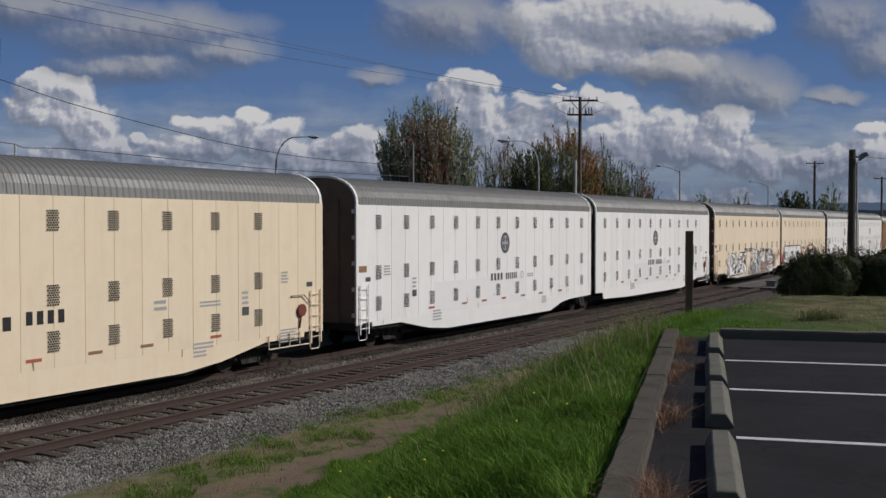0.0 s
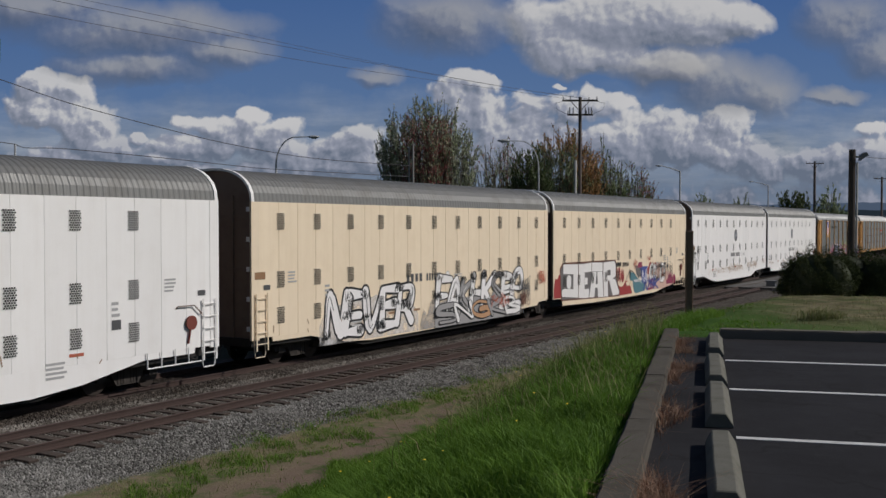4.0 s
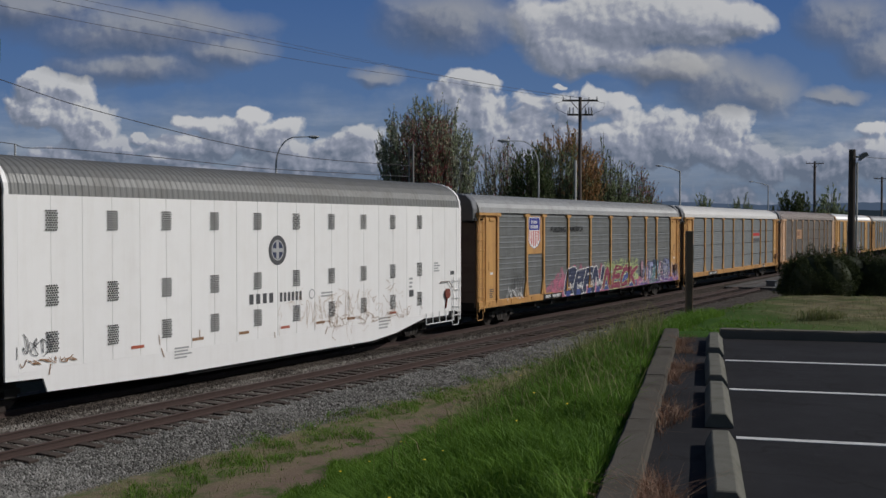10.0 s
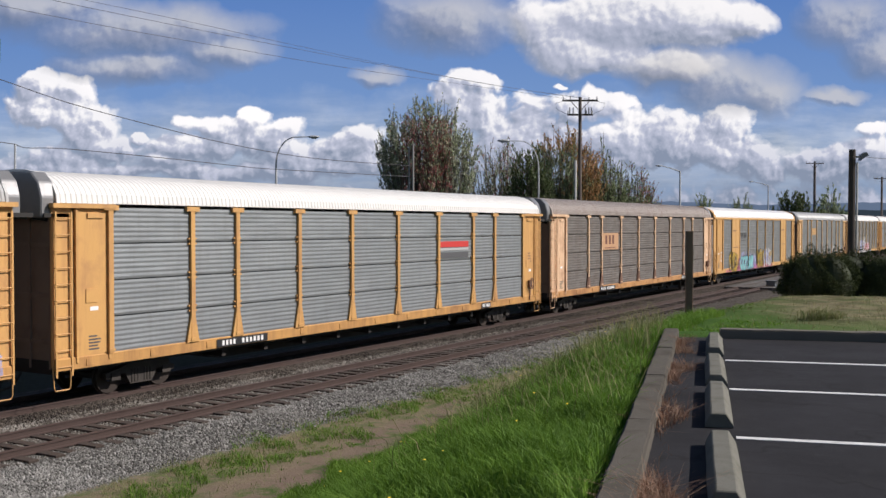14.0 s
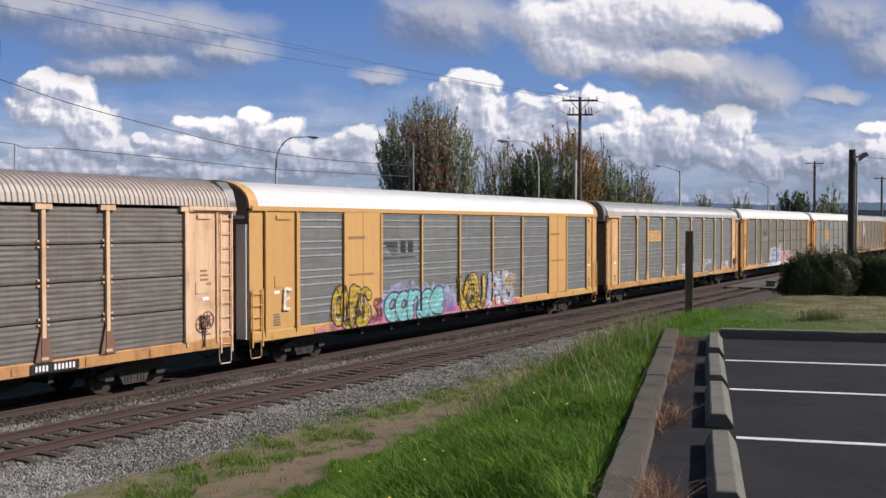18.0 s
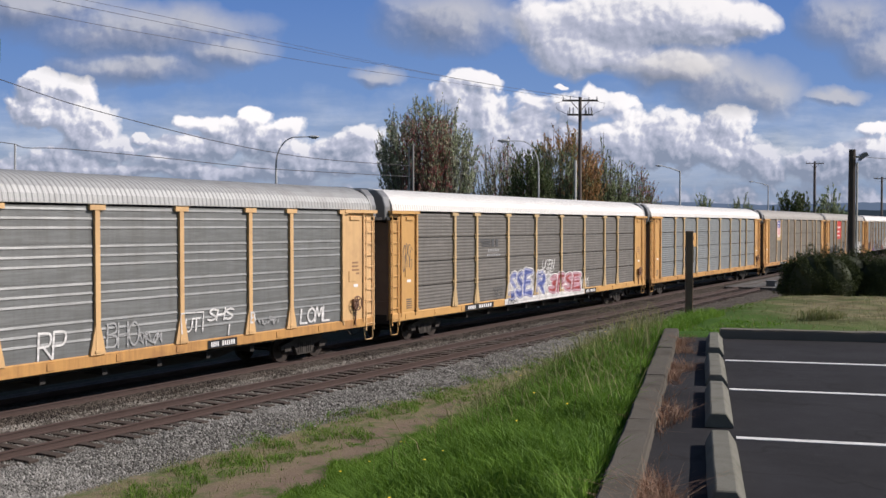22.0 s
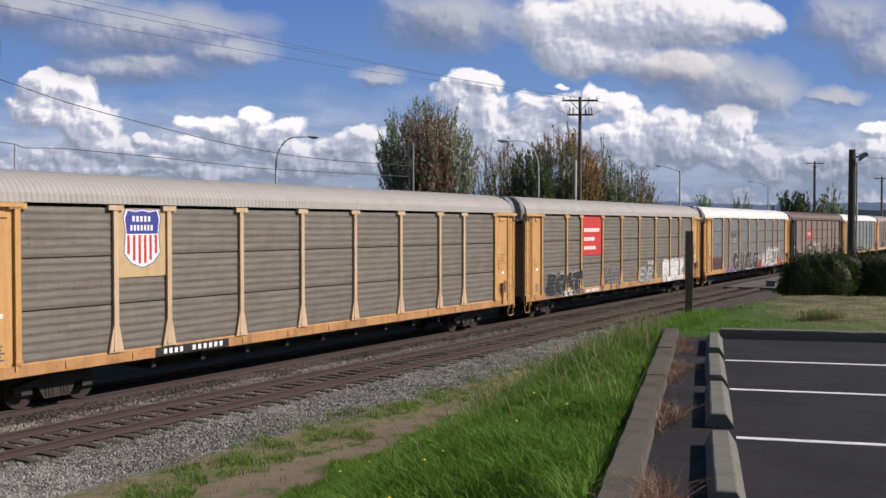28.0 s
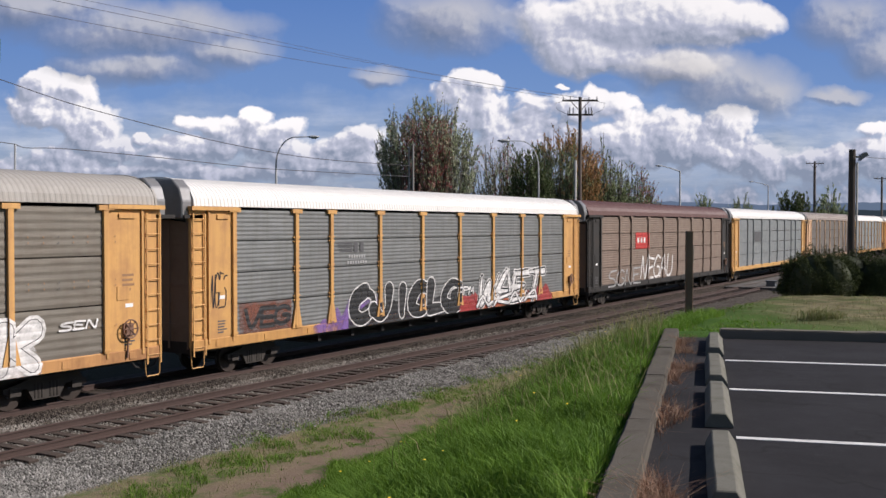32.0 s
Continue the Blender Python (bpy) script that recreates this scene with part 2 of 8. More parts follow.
def ground_material():
    n = Nodes("bank_soil_and_turf")
    c = n.node("TexCoord").outputs["Object"]
    xyz = n.node("SeparateXYZ", (), i0=c)
    x, y = xyz.outputs[0], xyz.outputs[1]
    wob = n.math("MULTIPLY", n.math("SUBTRACT", n.noise(c, 0.45, 5, 0.6), 0.5), 2.4)
    xw = n.math("ADD", x, wob)
    fine = n.noise(c, 26.0, 5, 0.7)
    mid = n.noise(c, 3.0, 5, 0.6)
    grass = n.mix(mid, (0.03, 0.075, 0.01, 1), (0.065, 0.135, 0.02, 1))
    dry = n.mix(n.ramp(fine, 0.3, 0.7), (0.17, 0.14, 0.075, 1), (0.29, 0.245, 0.155, 1))
    dirt = n.mix(n.ramp(fine, 0.3, 0.7), (0.135, 0.097, 0.072, 1), (0.235, 0.178, 0.138, 1))
    mid_x = n.ramp(y, 12.5, 19.0, -12.05, -13.0)
    mid_x = n.math("ADD", mid_x, n.ramp(y, 19.0, 28.0, 0.0, -1.0))
    off = n.math("ABSOLUTE", n.math("SUBTRACT", n.math("ADD", x, n.math("MULTIPLY", wob, 0.75)), mid_x))
    half = n.ramp(y, 12.5, 22.0, 1.25, 0.6)
    trail = n.ramp(n.math("SUBTRACT", off, half), -0.4, 0.45, 1, 0)
    trail = n.math("MULTIPLY", trail, n.ramp(y, 36.0, 60.0, 1, 0.3))
    trail = n.math("MULTIPLY", trail, n.ramp(n.noise(c, 1.6, 5, 0.65), 0.36, 0.5, 0.1, 1))
    col = n.mix(trail, grass, dirt)
    verge = n.math("MULTIPLY", n.ramp(n.math("SUBTRACT", xw, mid_x), -0.1, -0.7), n.ramp(n.noise(c, 2.2, 6, 0.7), 0.4, 0.58, 0.35, 1))
    col = n.mix(verge, col, n.mix(n.ramp(n.noise(c, 7.0, 5, 0.7), 0.35, 0.65), dirt, dry))
    across = n.math("ADD", n.math("ADD", n.math("MULTIPLY", x, math.cos(LOT)), n.math("MULTIPLY", y, math.sin(LOT))), n.math("MULTIPLY", wob, 1.3))
    bare = n.math("MULTIPLY", n.ramp(across, 0.8, 2.6, 0.1, 0.9), n.ramp(y, 17, 24))
    bare = n.math("MULTIPLY", bare, n.ramp(n.noise(c, 0.9, 5), 0.3, 0.55, 0.45, 1))
    mown = n.mix(n.ramp(n.noise(c, 0.4, 6, 0.65), 0.36, 0.46), (0.05, 0.075, 0.018, 1), n.mix(n.ramp(n.noise(c, 1.3, 5, 0.7), 0.42, 0.62), dry, (0.095, 0.068, 0.042, 1)))
    col = n.mix(bare, col, mown)
    stony = n.ramp(xw, -14.8, -15.6)
    col = n.mix(stony, col, n.mix(n.ramp(fine, 0.35, 0.65), (0.1, 0.094, 0.085, 1), (0.26, 0.245, 0.225, 1)))
    # Beyond the main track the train's shade is painted in as a darker soil.
    col = n.mix(n.ramp(x, -24.0, -25.2), col, n.mix(mid, (0.03, 0.028, 0.02, 1), (0.06, 0.06, 0.035, 1)))
    n.plug(n.bsdf.inputs["Base Color"], col)
    n.bsdf.inputs["Roughness"].default_value = 0.95
    n.bsdf.inputs["Specular IOR Level"].default_value = 0.1
    n.plug(n.bsdf.inputs["Normal"], n.bump(n.math("ADD", fine, mid), 0.6, 0.05))
    return n.mat


gx = steps((-2600, -200, 14), (-200, -40, 16), (-40, -14, 26), (-14, 6, 80), (6, 60, 30), (60, 2600, 20))
gy = steps((-600, -10, 16), (-10, 2, 12), (2, 40, 130), (40, 120, 60), (120, 500, 24), (500, 3600, 16))
gxx, gyy = np.meshgrid(gx, gy)
gzz = ground_z(gxx, gyy)
nx = len(gx)
ground_mesh = flat_mesh("ground", np.stack([gxx, gyy, gzz], -1).reshape(-1, 3).tolist(),
                        [(j * nx + i, j * nx + i + 1, (j + 1) * nx + i + 1, (j + 1) * nx + i) for j in range(len(gy) - 1) for i in range(nx - 1)],
                        ground_material(), True)
tagged(new("ground", ground_mesh), "grassy bank with a bare dirt trail sloping to the tracks", "ground", kind="structure")


# ---- parking lot ----
def asphalt_material(name, tint=(0.027, 0.0262, 0.0285)):
    n = Nodes(name)
    c = n.coords(shuffle=False)
    grit = n.noise(c, 160.0, 3, 0.7)
    big = n.noise(c, 0.7, 6, 0.6)
    col = n.mix(n.ramp(grit, 0.3, 0.75), rgba([v * 0.75 for v in tint]), rgba([v * 1.45 for v in tint]))
    col = n.mix(n.ramp(big, 0.42, 0.7, 0, 0.65), col, rgba([v * 0.55 for v in tint]))
    col = n.mix(n.ramp(n.noise(c, 5.0, 5, 0.7), 0.55, 0.75, 0, 0.5), col, rgba([v * 1.7 for v in tint]))
    col = n.mix(n.ramp(n.noise(c, 45.0, 2), 0.68, 0.74, 0, 0.6), col, rgba([v * 3.0 for v in tint]))
    crack = n.node("TexVoronoi", {"feature": "DISTANCE_TO_EDGE"}, Vector=n.node("VectorMath", {"operation": "ADD"}, i0=c, i1=n.node("TexNoise", (), Vector=c, Scale=2.0).outputs[1]).outputs[0], Scale=0.35).outputs[0]
    col = n.mix(n.ramp(crack, 0.0, 0.012, 0.85, 0), col, (0.015, 0.015, 0.014, 1))
    n.plug(n.bsdf.inputs["Base Color"], col)
    n.bsdf.inputs["Specular IOR Level"].default_value = 0.12
    n.plug(n.bsdf.inputs["Roughness"], n.ramp(big, 0.3, 0.7, 0.82, 0.95))
    n.plug(n.bsdf.inputs["Normal"], n.bump(grit, 0.35, 0.004))
    return n.mat


asphalt = asphalt_material("lot_asphalt")
concrete = worn("weathered_concrete", (0.17, 0.165, 0.14), 0.9, gloss=0.15, dirt=(0.075, 0.075, 0.05), amount=0.6, grain=90, relief=0.4, tone=0.4, patch=4.0)
curb_mat = worn("old_curb_concrete", (0.112, 0.1, 0.083), 0.92, gloss=0.15, dirt=(0.052, 0.045, 0.034), amount=0.85, grain=70, relief=0.5, tone=0.4, patch=2.2)
dark_curb = worn("asphalt_curb", (0.16, 0.145, 0.122), 0.9, gloss=0.15, dirt=(0.09, 0.078, 0.062), amount=0.5, grain=60, relief=0.5)
line_paint = worn("worn_white_line_paint", (0.72, 0.71, 0.69), 0.7, dirt=(0.2, 0.19, 0.18), amount=0.65, grain=60, patch=6)
lot_pose = pose(0, 0, 0, 0, 0, math.degrees(LOT))  # local x is to the right across the lot, y along it

bm = bmesh.new()
box(bm, -0.5, 24, -14, 17.1, -0.3, 0.0)
thing("parking_lot", bm, asphalt, "dark grey worn asphalt parking lot", "parking lot", kind="structure", m=lot_pose)
for k, a in enumerate((9.07, 11.75, 14.26, 6.45)):
    bm = bmesh.new()
    box(bm, 0.26, 5.2, a - 0.05, a + 0.05, 0.0, 0.005)
    thing("stall_line", bm, line_paint, "thin white painted stall line on the asphalt", "line", "stall lines", "structure", lot_pose)


def curb_piece(length, w0, w1, h, wear):
    b = bmesh.new()
    box(b, -w0 / 2, w0 / 2, 0, length, -0.25, h)
    for v in b.verts:
        if v.co.z > 0:
            v.co.x *= w1 / w0
    bmesh.ops.subdivide_edges(b, edges=[e for e in b.edges if abs(e.verts[0].co.y - e.verts[1].co.y) > 0.5], cuts=9)
    bmesh.ops.bevel(b, geom=[e for e in b.edges if e.verts[0].co.z > 0 and e.verts[1].co.z > 0], offset=0.018, segments=2, affect="EDGES")
    for v in b.verts:
        v.co += Vector((noise.noise(v.co * 3.0 + Vector((wear, 0, 0))), 0, noise.noise(v.co * 2.3 + Vector((0, wear, 0))))) * 0.012
    return b


for k in range(-5, 6):
    thing("curb", curb_piece(2.72, 0.27, 0.235, 0.125, k * 3.1), curb_mat, "worn grey concrete curb section edging the lot", "curb", "curb sections",
          "structure", lot_pose @ pose(-0.552, 0.9 + k * 2.725, 0))
for k in range(5):
    thing("curb", curb_piece(2.9, 0.28, 0.24, 0.15, 20 + k * 2.1), dark_curb, "dark weathered curb section at the lot's end", "curb", "end curb sections",
          "structure", lot_pose @ pose(0.2 + (k + 1) * 2.92, 17.18 + 0.02 * k, 0, 0, 0, 90 + 1.0))


def wheel_stop(m, wear):
    b = bmesh.new()
    prism(b, [(0, 0), (0.25, 0), (0.25, 0.03), (0.185, 0.128), (0.05, 0.128), (0, 0.03)], "y", 0, 2.0)
    bmesh.ops.subdivide_edges(b, edges=[e for e in b.edges if abs(e.verts[0].co.y - e.verts[1].co.y) > 0.5], cuts=7)
    bmesh.ops.bevel(b, geom=[e for e in b.edges if e.verts[0].co.z > 0.02 and e.verts[1].co.z > 0.02], offset=0.008, segments=1, affect="EDGES")
    for v in b.verts:
        v.co += Vector((noise.noise(v.co * 6 + Vector((wear, 0, 0))), noise.noise(v.co * 5 + Vector((0, 0, wear))), 0)) * 0.006
    thing("wheel_stop", b, concrete, "weathered grey concrete wheel stop on the asphalt", "wheel stop", "wheel stops", m=m)


for k, (a, off, ang) in enumerate(((6.71, 0.02, 0.5), (9.47, 0.0, 0.1), (11.95, 0.0, 0.3), (14.66, 0.0, -0.3))):
    wheel_stop(lot_pose @ pose(off, a, 0.004, 0, 0, ang), 4.7 * k)


# ---- tracks ----
def gravel_material(name, light, dark):
    n = Nodes(name)
    c = n.coords(shuffle=False)
    v = n.node("TexVoronoi", (), Vector=c, Scale=16.0)
    v2 = n.node("TexVoronoi", (), Vector=c, Scale=34.0)
    tone = n.math("MULTIPLY", n.node("SeparateXYZ", (), i0=v.outputs[1]).outputs[0], 1.0)
    col = n.mix(n.ramp(tone, 0.1, 0.9), rgba(dark), rgba(light))
    col = n.mix(n.ramp(n.noise(c, 0.5, 4), 0.45, 0.75, 0, 0.45), col, rgba([dark[0] * 1.1, dark[1] * 0.95, dark[2] * 0.8]))
    older = n.math("ADD", n.node("SeparateXYZ", (), i0=c).outputs[1], n.math("MULTIPLY", n.noise(c, 0.3, 4), 16.0))
    col = n.mix(n.ramp(older, 34.0, 62.0, 0, 0.75), col, n.mix(n.ramp(tone, 0.1, 0.9), (0.03, 0.023, 0.019, 1), (0.1, 0.082, 0.067, 1)))
    n.plug(n.bsdf.inputs["Base Color"], col)
    n.bsdf.inputs["Roughness"].default_value = 0.9
    n.bsdf.inputs["Specular IOR Level"].default_value = 0.15
    h = n.math("ADD", n.math("MULTIPLY", v.outputs[0], -1.0), n.math("MULTIPLY", v2.outputs[0], -0.4))
    n.plug(n.bsdf.inputs["Normal"], n.bump(h, 1.0, 0.05))
    return n.mat


ballast_grey = gravel_material("grey_ballast", (0.21, 0.202, 0.188), (0.045, 0.041, 0.037))
ballast_brown = gravel_material("brown_ballast", (0.095, 0.078, 0.065), (0.024, 0.019, 0.016))
rail_steel = worn("rusty_rail_steel", (0.064, 0.041, 0.035), 0.65, 0.1, dirt=(0.05, 0.03, 0.024), amount=0.5)
tie_wood = worn("weathered_tie_timber", (0.062, 0.045, 0.036), 0.9, dirt=(0.03, 0.021, 0.017), amount=0.6, grain=40, relief=0.6, tone=0.5)
Y0, Y1 = -60.0, 620.0


def bed(name, profile, mat, label):
    b = bmesh.new()
    ys = steps((Y0, 0, 8), (0, 70, 180), (70, 620, 90))
    rows = []
    for j, y in enumerate(ys):
        row = []
        for i, (x, z) in enumerate(profile):
            s = 0.1 if 0 < i < len(profile) - 1 else 0.25
            row.append(b.verts.new((x + s * noise.noise(Vector((i * 3.3, y * 0.7, 1))), y, z + 0.35 * s * noise.noise(Vector((x, y * 1.3, 5))))))
        rows.append(row)
    for u, w in zip(rows, rows[1:]):
        for i in range(len(profile) - 1):
            b.faces.new((u[i], u[i + 1], w[i + 1], w[i]))
    thing(name, b, mat, label, "ballast", kind="structure", smooth=True)


TOP = RAIL - 0.205
bed("ballast", [(-19.9, RAIL - 0.45), (-19.75, TOP - 0.03), (-19.4, TOP + 0.01), (-18.9, TOP + 0.0), (-18.2, TOP - 0.01), (-17.5, TOP + 0.0), (-16.9, TOP + 0.0), (-16.5, TOP - 0.02), (-15.9, RAIL - 0.34), (-14.6, RAIL - 0.5), (-14.0, RAIL - 0.62)],
    ballast_grey, "grey crushed stone ballast under the near track")
bed("ballast", [(-27, RAIL - 0.7), (-24.2, RAIL - 0.2), (-23.4, RAIL - 0.155), (-22.8, RAIL - 0.15), (-22, RAIL - 0.15), (-21.15, RAIL - 0.15), (-20.5, RAIL - 0.15), (-20.1, RAIL - 0.17), (-19.72, TOP + 0.01), (-19.5, RAIL - 0.42)],
    ballast_brown, "brown dirty ballast under the main track")


def rail_mesh():
    b = bmesh.new()
    prism(b, [(-0.07, -0.17), (0.07, -0.17), (0.07, -0.155), (0.012, -0.13), (0.012, -0.045), (0.036, -0.035), (0.036, -0.004), (0.03, 0), (-0.03, 0), (-0.036, -0.004), (-0.036, -0.035), (-0.012, -0.045), (-0.012, -0.13), (-0.07, -0.155)], "y", Y0, Y1)
    return solid("rail", b, rail_steel)


def tie_mesh():
    b = bmesh.new()
    box(b, -1.3, 1.3, -0.115, 0.115, -0.18, 0)
    bmesh.ops.bevel(b, geom=[e for e in b.edges if e.verts[0].co.z > -0.01 and e.verts[1].co.z > -0.01], offset=0.012, segments=1, affect="EDGES")
    return solid("tie", b, tie_wood)


def railway(x, label, singles):
    top = thing("railway_track", None, None, label, "railway track", "tracks", "structure", pose(x, 0, RAIL))
    for s in (-0.7535, 0.7535):
        part("rail", once("rail", rail_mesh), None, top, "rusty steel rail", (s, 0, 0))
    b = bmesh.new()
    rnd = random.Random(7)
    y, k = Y0, 0
    while y < Y1:
        j = rnd.uniform(-0.05, 0.05)
        if singles[0] < y < singles[1]:
            part("tie", once("tie", tie_mesh), None, top, "", (rnd.uniform(-0.12, 0.12), y + j, -0.16 + rnd.uniform(-0.02, 0.012)), turn=rnd.uniform(-0.035, 0.035))
        elif y < 250:
            box(b, -1.3, 1.3, y + j - 0.115, y + j + 0.115, -0.35, -0.168)
        y += 0.51
    part("far_ties", b, tie_wood, top, "weathered timber ties farther along")["kind"] = "stuff"


railway(NEAR_X, "rusty siding track on weathered timber ties", (6, 110))
railway(TRAIN_X, "main track on timber ties under the train", (12, 40))


# ---- train ----
# A car's own space: x towards the parking lot, y along the track, z up from the rail; y = 0 at its leading end.
SIDE = 1.6


def arch(a, low, top, n=14, power=2.3):
    """Half-round roof outline from one eave to the other."""
    pts = []
    for i in range(n + 1):
        t = math.pi * i / n
        cx, sz = math.cos(t), math.sin(t)
        pts.append((a * math.copysign(abs(cx) ** (2 / power), cx), low + (top - low) * abs(sz) ** (2 / power)))
    return pts


def ribbed_roof(length, low, top, step, depth, mat):
    """A roof sheet with ribs across it."""
    b = bmesh.new()
    out, inn = arch(SIDE, low, top), arch(SIDE - depth, low, top - depth)
    rows = []
    count = int(length / step)
    for k in range(count):
        y = length * k / count
        w = length / count
        for q, pts in ((0.0, inn), (0.3, inn), (0.46, out), (0.84, out)):
            rows.append([b.verts.new((px, y + q * w, pz)) for px, pz in pts])
    rows.append([b.verts.new((px, length, pz)) for px, pz in inn])
    for u, w in zip(rows, rows[1:]):
        for i in range(len(u) - 1):
            b.faces.new((u[i], u[i + 1], w[i + 1], w[i]))
    return solid("roof", b, mat)


def arch_band(b, a, low, top, y0, y1, thick):
    out, inn = arch(a, low, top), arch(a - thick, low, top - thick)
    rings = [[b.verts.new((p[0], y, p[1])) for p in pts] for pts, y in ((out, y0), (out, y1), (inn, y1), (inn, y0))]
    for i in range(len(out) - 1):
        for u, w in zip(rings, rings[1:] + rings[:1]):
            b.faces.new((u[i], u[i + 1], w[i + 1], w[i]))
    for i in (0, -1):
        b.faces.new([r[i] for r in rings])


def wheelset_mesh():
    b = bmesh.new()
    for s in (-1, 1):
        prof = [(0.42, 0.0), (0.42, 0.1), (0.455, 0.105), (0.455, 0.135), (0.36, 0.13), (0.3, 0.07), (0.14, 0.06), (0.12, 0.0)]
        n = 24
        rings = [[b.verts.new((s * (0.8175 - w), r * math.cos(2 * math.pi * k / n), r * math.sin(2 * math.pi * k / n))) for k in range(n)] for r, w in prof]
        for u, w in zip(rings, rings[1:] + rings[:1]):
            for k in range(n):
                b.faces.new((u[k], u[(k + 1) % n], w[(k + 1) % n], w[k]))
    tube(b, [(-1.0, 0, 0), (1.0, 0, 0)], 0.085, 10)
    for s in (-1, 1):
        for k in range(3):
            t = 2 * math.pi * k / 3
            tube(b, [(s * 0.83, 0.05 * math.cos(t), 0.05 * math.sin(t)), (s * 1.03, 0.05 * math.cos(t), 0.05 * math.sin(t))], 0.02, 6)
    return solid("wheelset", b, wheel_steel)


def side_frame_mesh():
    b = bmesh.new()
    prism(b, [(-1.2, 0.42), (-1.2, 0.56), (-0.75, 0.66), (-0.35, 0.78), (0.35, 0.78), (0.75, 0.66), (1.2, 0.56), (1.2, 0.42), (0.95, 0.42), (0.85, 0.52), (0.55, 0.5), (0.38, 0.2), (-0.38, 0.2), (-0.55, 0.5), (-0.85, 0.52), (-0.95, 0.42)], "x", -0.07, 0.07)
    for k in (-1, 1):
        box(b, -0.1, 0.1, k * 0.89 - 0.15, k * 0.89 + 0.15, 0.36, 0.56)
        for j in range(3):
            tube(b, [(0.05, k * 0.22 + (j - 1) * 0.1, 0.25), (0.05, k * 0.22 + (j - 1) * 0.1, 0.6)], 0.045, 8)
    return solid("side_frame", b, truck_steel)


def bolster_mesh():
    b = bmesh.new()
    prism(b, [(-1.0, 0.5), (-0.4, 0.32), (0.4, 0.32), (1.0, 0.5), (1.0, 0.66), (-1.0, 0.66)], "y", -0.2, 0.2)
    tube(b, [(0, 0, 0.6), (0, 0, 0.85)], 0.2, 12)
    return solid("bolster", b, truck_steel)


wheelsets = []
post_rows = {}


def truck(parent, y):
    t = part("truck", once("bolster", bolster_mesh), None, parent, "greasy four-wheel freight truck", (0, y, 0))
    for s in (-1, 1):
        part("side_frame", once("side_frame", side_frame_mesh), None, t, "", (s * 1.0, 0, 0))
    for k in (-0.89, 0.89):
        w = part("wheelset", once("wheelset", wheelset_mesh), None, t, "worn steel wheels on an axle")
        w.matrix_parent_inverse = Matrix.Translation((0, k, 0.42))
        wheelsets.append(w)
    return t


def coupler_mesh(flip):
    b = bmesh.new()
    box(b, -0.09, 0.09, -0.55 if not flip else -0.1, 0.1 if not flip else 0.55, 0.72, 0.95)
    s = -1 if not flip else 1
    prism(b, [(-0.16, s * 0.5), (0.16, s * 0.5), (0.2, s * 0.62), (0.02, s * 0.68), (-0.02, s * 0.58), (-0.16, s * 0.7)], "z", 0.68, 1.0)
    tube(b, [(0.35, s * -0.1, 0.8), (0.38, s * 0.15, 0.5), (0.3, s * 0.45, 0.42), (0.15, s * 0.62, 0.6)], 0.03, 6)
    return solid("coupler", b, black_steel)


def ladder_mesh(width, z0, z1, count, mat, r=0.014):
    b = bmesh.new()
    for s in (0.02, width - 0.02):
        box(b, 0.05, 0.075, s - 0.025, s + 0.025, z0, z1)
    for k in range(count):
        z = z0 + (k + 0.6) * (z1 - z0) / count
        tube(b, [(0.0, 0.02, z), (0.075, 0.02, z), (0.075, width - 0.02, z), (0.0, width - 0.02, z)], r, 5)
    return solid("ladder", b, mat)


def stirrup_mesh(mat):
    """A bent step bar below a corner."""
    b = bmesh.new()
    tube(b, [(0, 0, 1.0), (0.02, 0.02, 0.5), (0.02, 0.06, 0.42), (0.02, 0.46, 0.42), (0.02, 0.5, 0.5), (0, 0.52, 1.0)], 0.018, 6)
    return solid("stirrup", b, mat)


# -- rack cars: galvanised panels between painted posts --
R_LEN, R_EAVE, R_TOP = 27.4, 4.96, 5.79
ROOF_DEPTH = {roof_white: 0.014, roof_pale: 0.009, roof_rust: 0.028, roof_brown: 0.008}
FLUSH_BAYS = (2.51, 2.2, 2.75, 2.9, 2.85, 2.87, 2.9, 2.05, 2.6)
BAYS = (2.88, 1.83, 2.88, 2.86, 2.88, 2.88, 2.8, 1.92, 2.75)


def panel_mesh(width, height, ridges, mat, depth):
    """A steel panel with rolled ridges along it, spread evenly or as a group of three."""
    b = bmesh.new()
    prof = [(0.0, 0.0)]
    for k in range(ridges):
        z = height * (k + 0.5) / ridges if ridges > 3 else height * (0.4 + 0.25 * k)
        h = 0.05 if ridges <= 3 else height / ridges * 0.44
        if ridges <= 3:
            prof += [(0.0, z - h * 0.62), (depth, z - h * 0.3), (depth * 0.95, z - h * 0.05), (0.0, z + h)]
        else:
            prof += [(0.0, z - h), (depth, z - h * 0.25), (depth * 0.93, z + h * 0.05), (0.0, z + h)]
    prof.append((0.0, height))
    one = [b.verts.new((x, 0, z)) for x, z in prof]
    two = [b.verts.new((x, width, z)) for x, z in prof]
    for i in range(len(prof) - 1):
        b.faces.new((one[i], two[i], two[i + 1], one[i + 1]))
    back = [b.verts.new((-0.02, y, z)) for y, z in ((0, 0), (width, 0), (width, height), (0, height))]
    b.faces.new((one[0], back[0], back[1], two[0]))
    b.faces.new((one[-1], two[-1], back[2], back[3]))
    b.faces.new([*one[::-1], back[3], back[0]][::-1])
    b.faces.new([*two, back[2], back[1]][::-1])
    return solid("panel", b, mat)


def gussets(b, flare, low):
    for s in (-1, 1):
        prism(b, [(s * 0.07, low), (s * flare, low), (s * 0.075, low + 0.75)], "x", 0.0, 0.075)


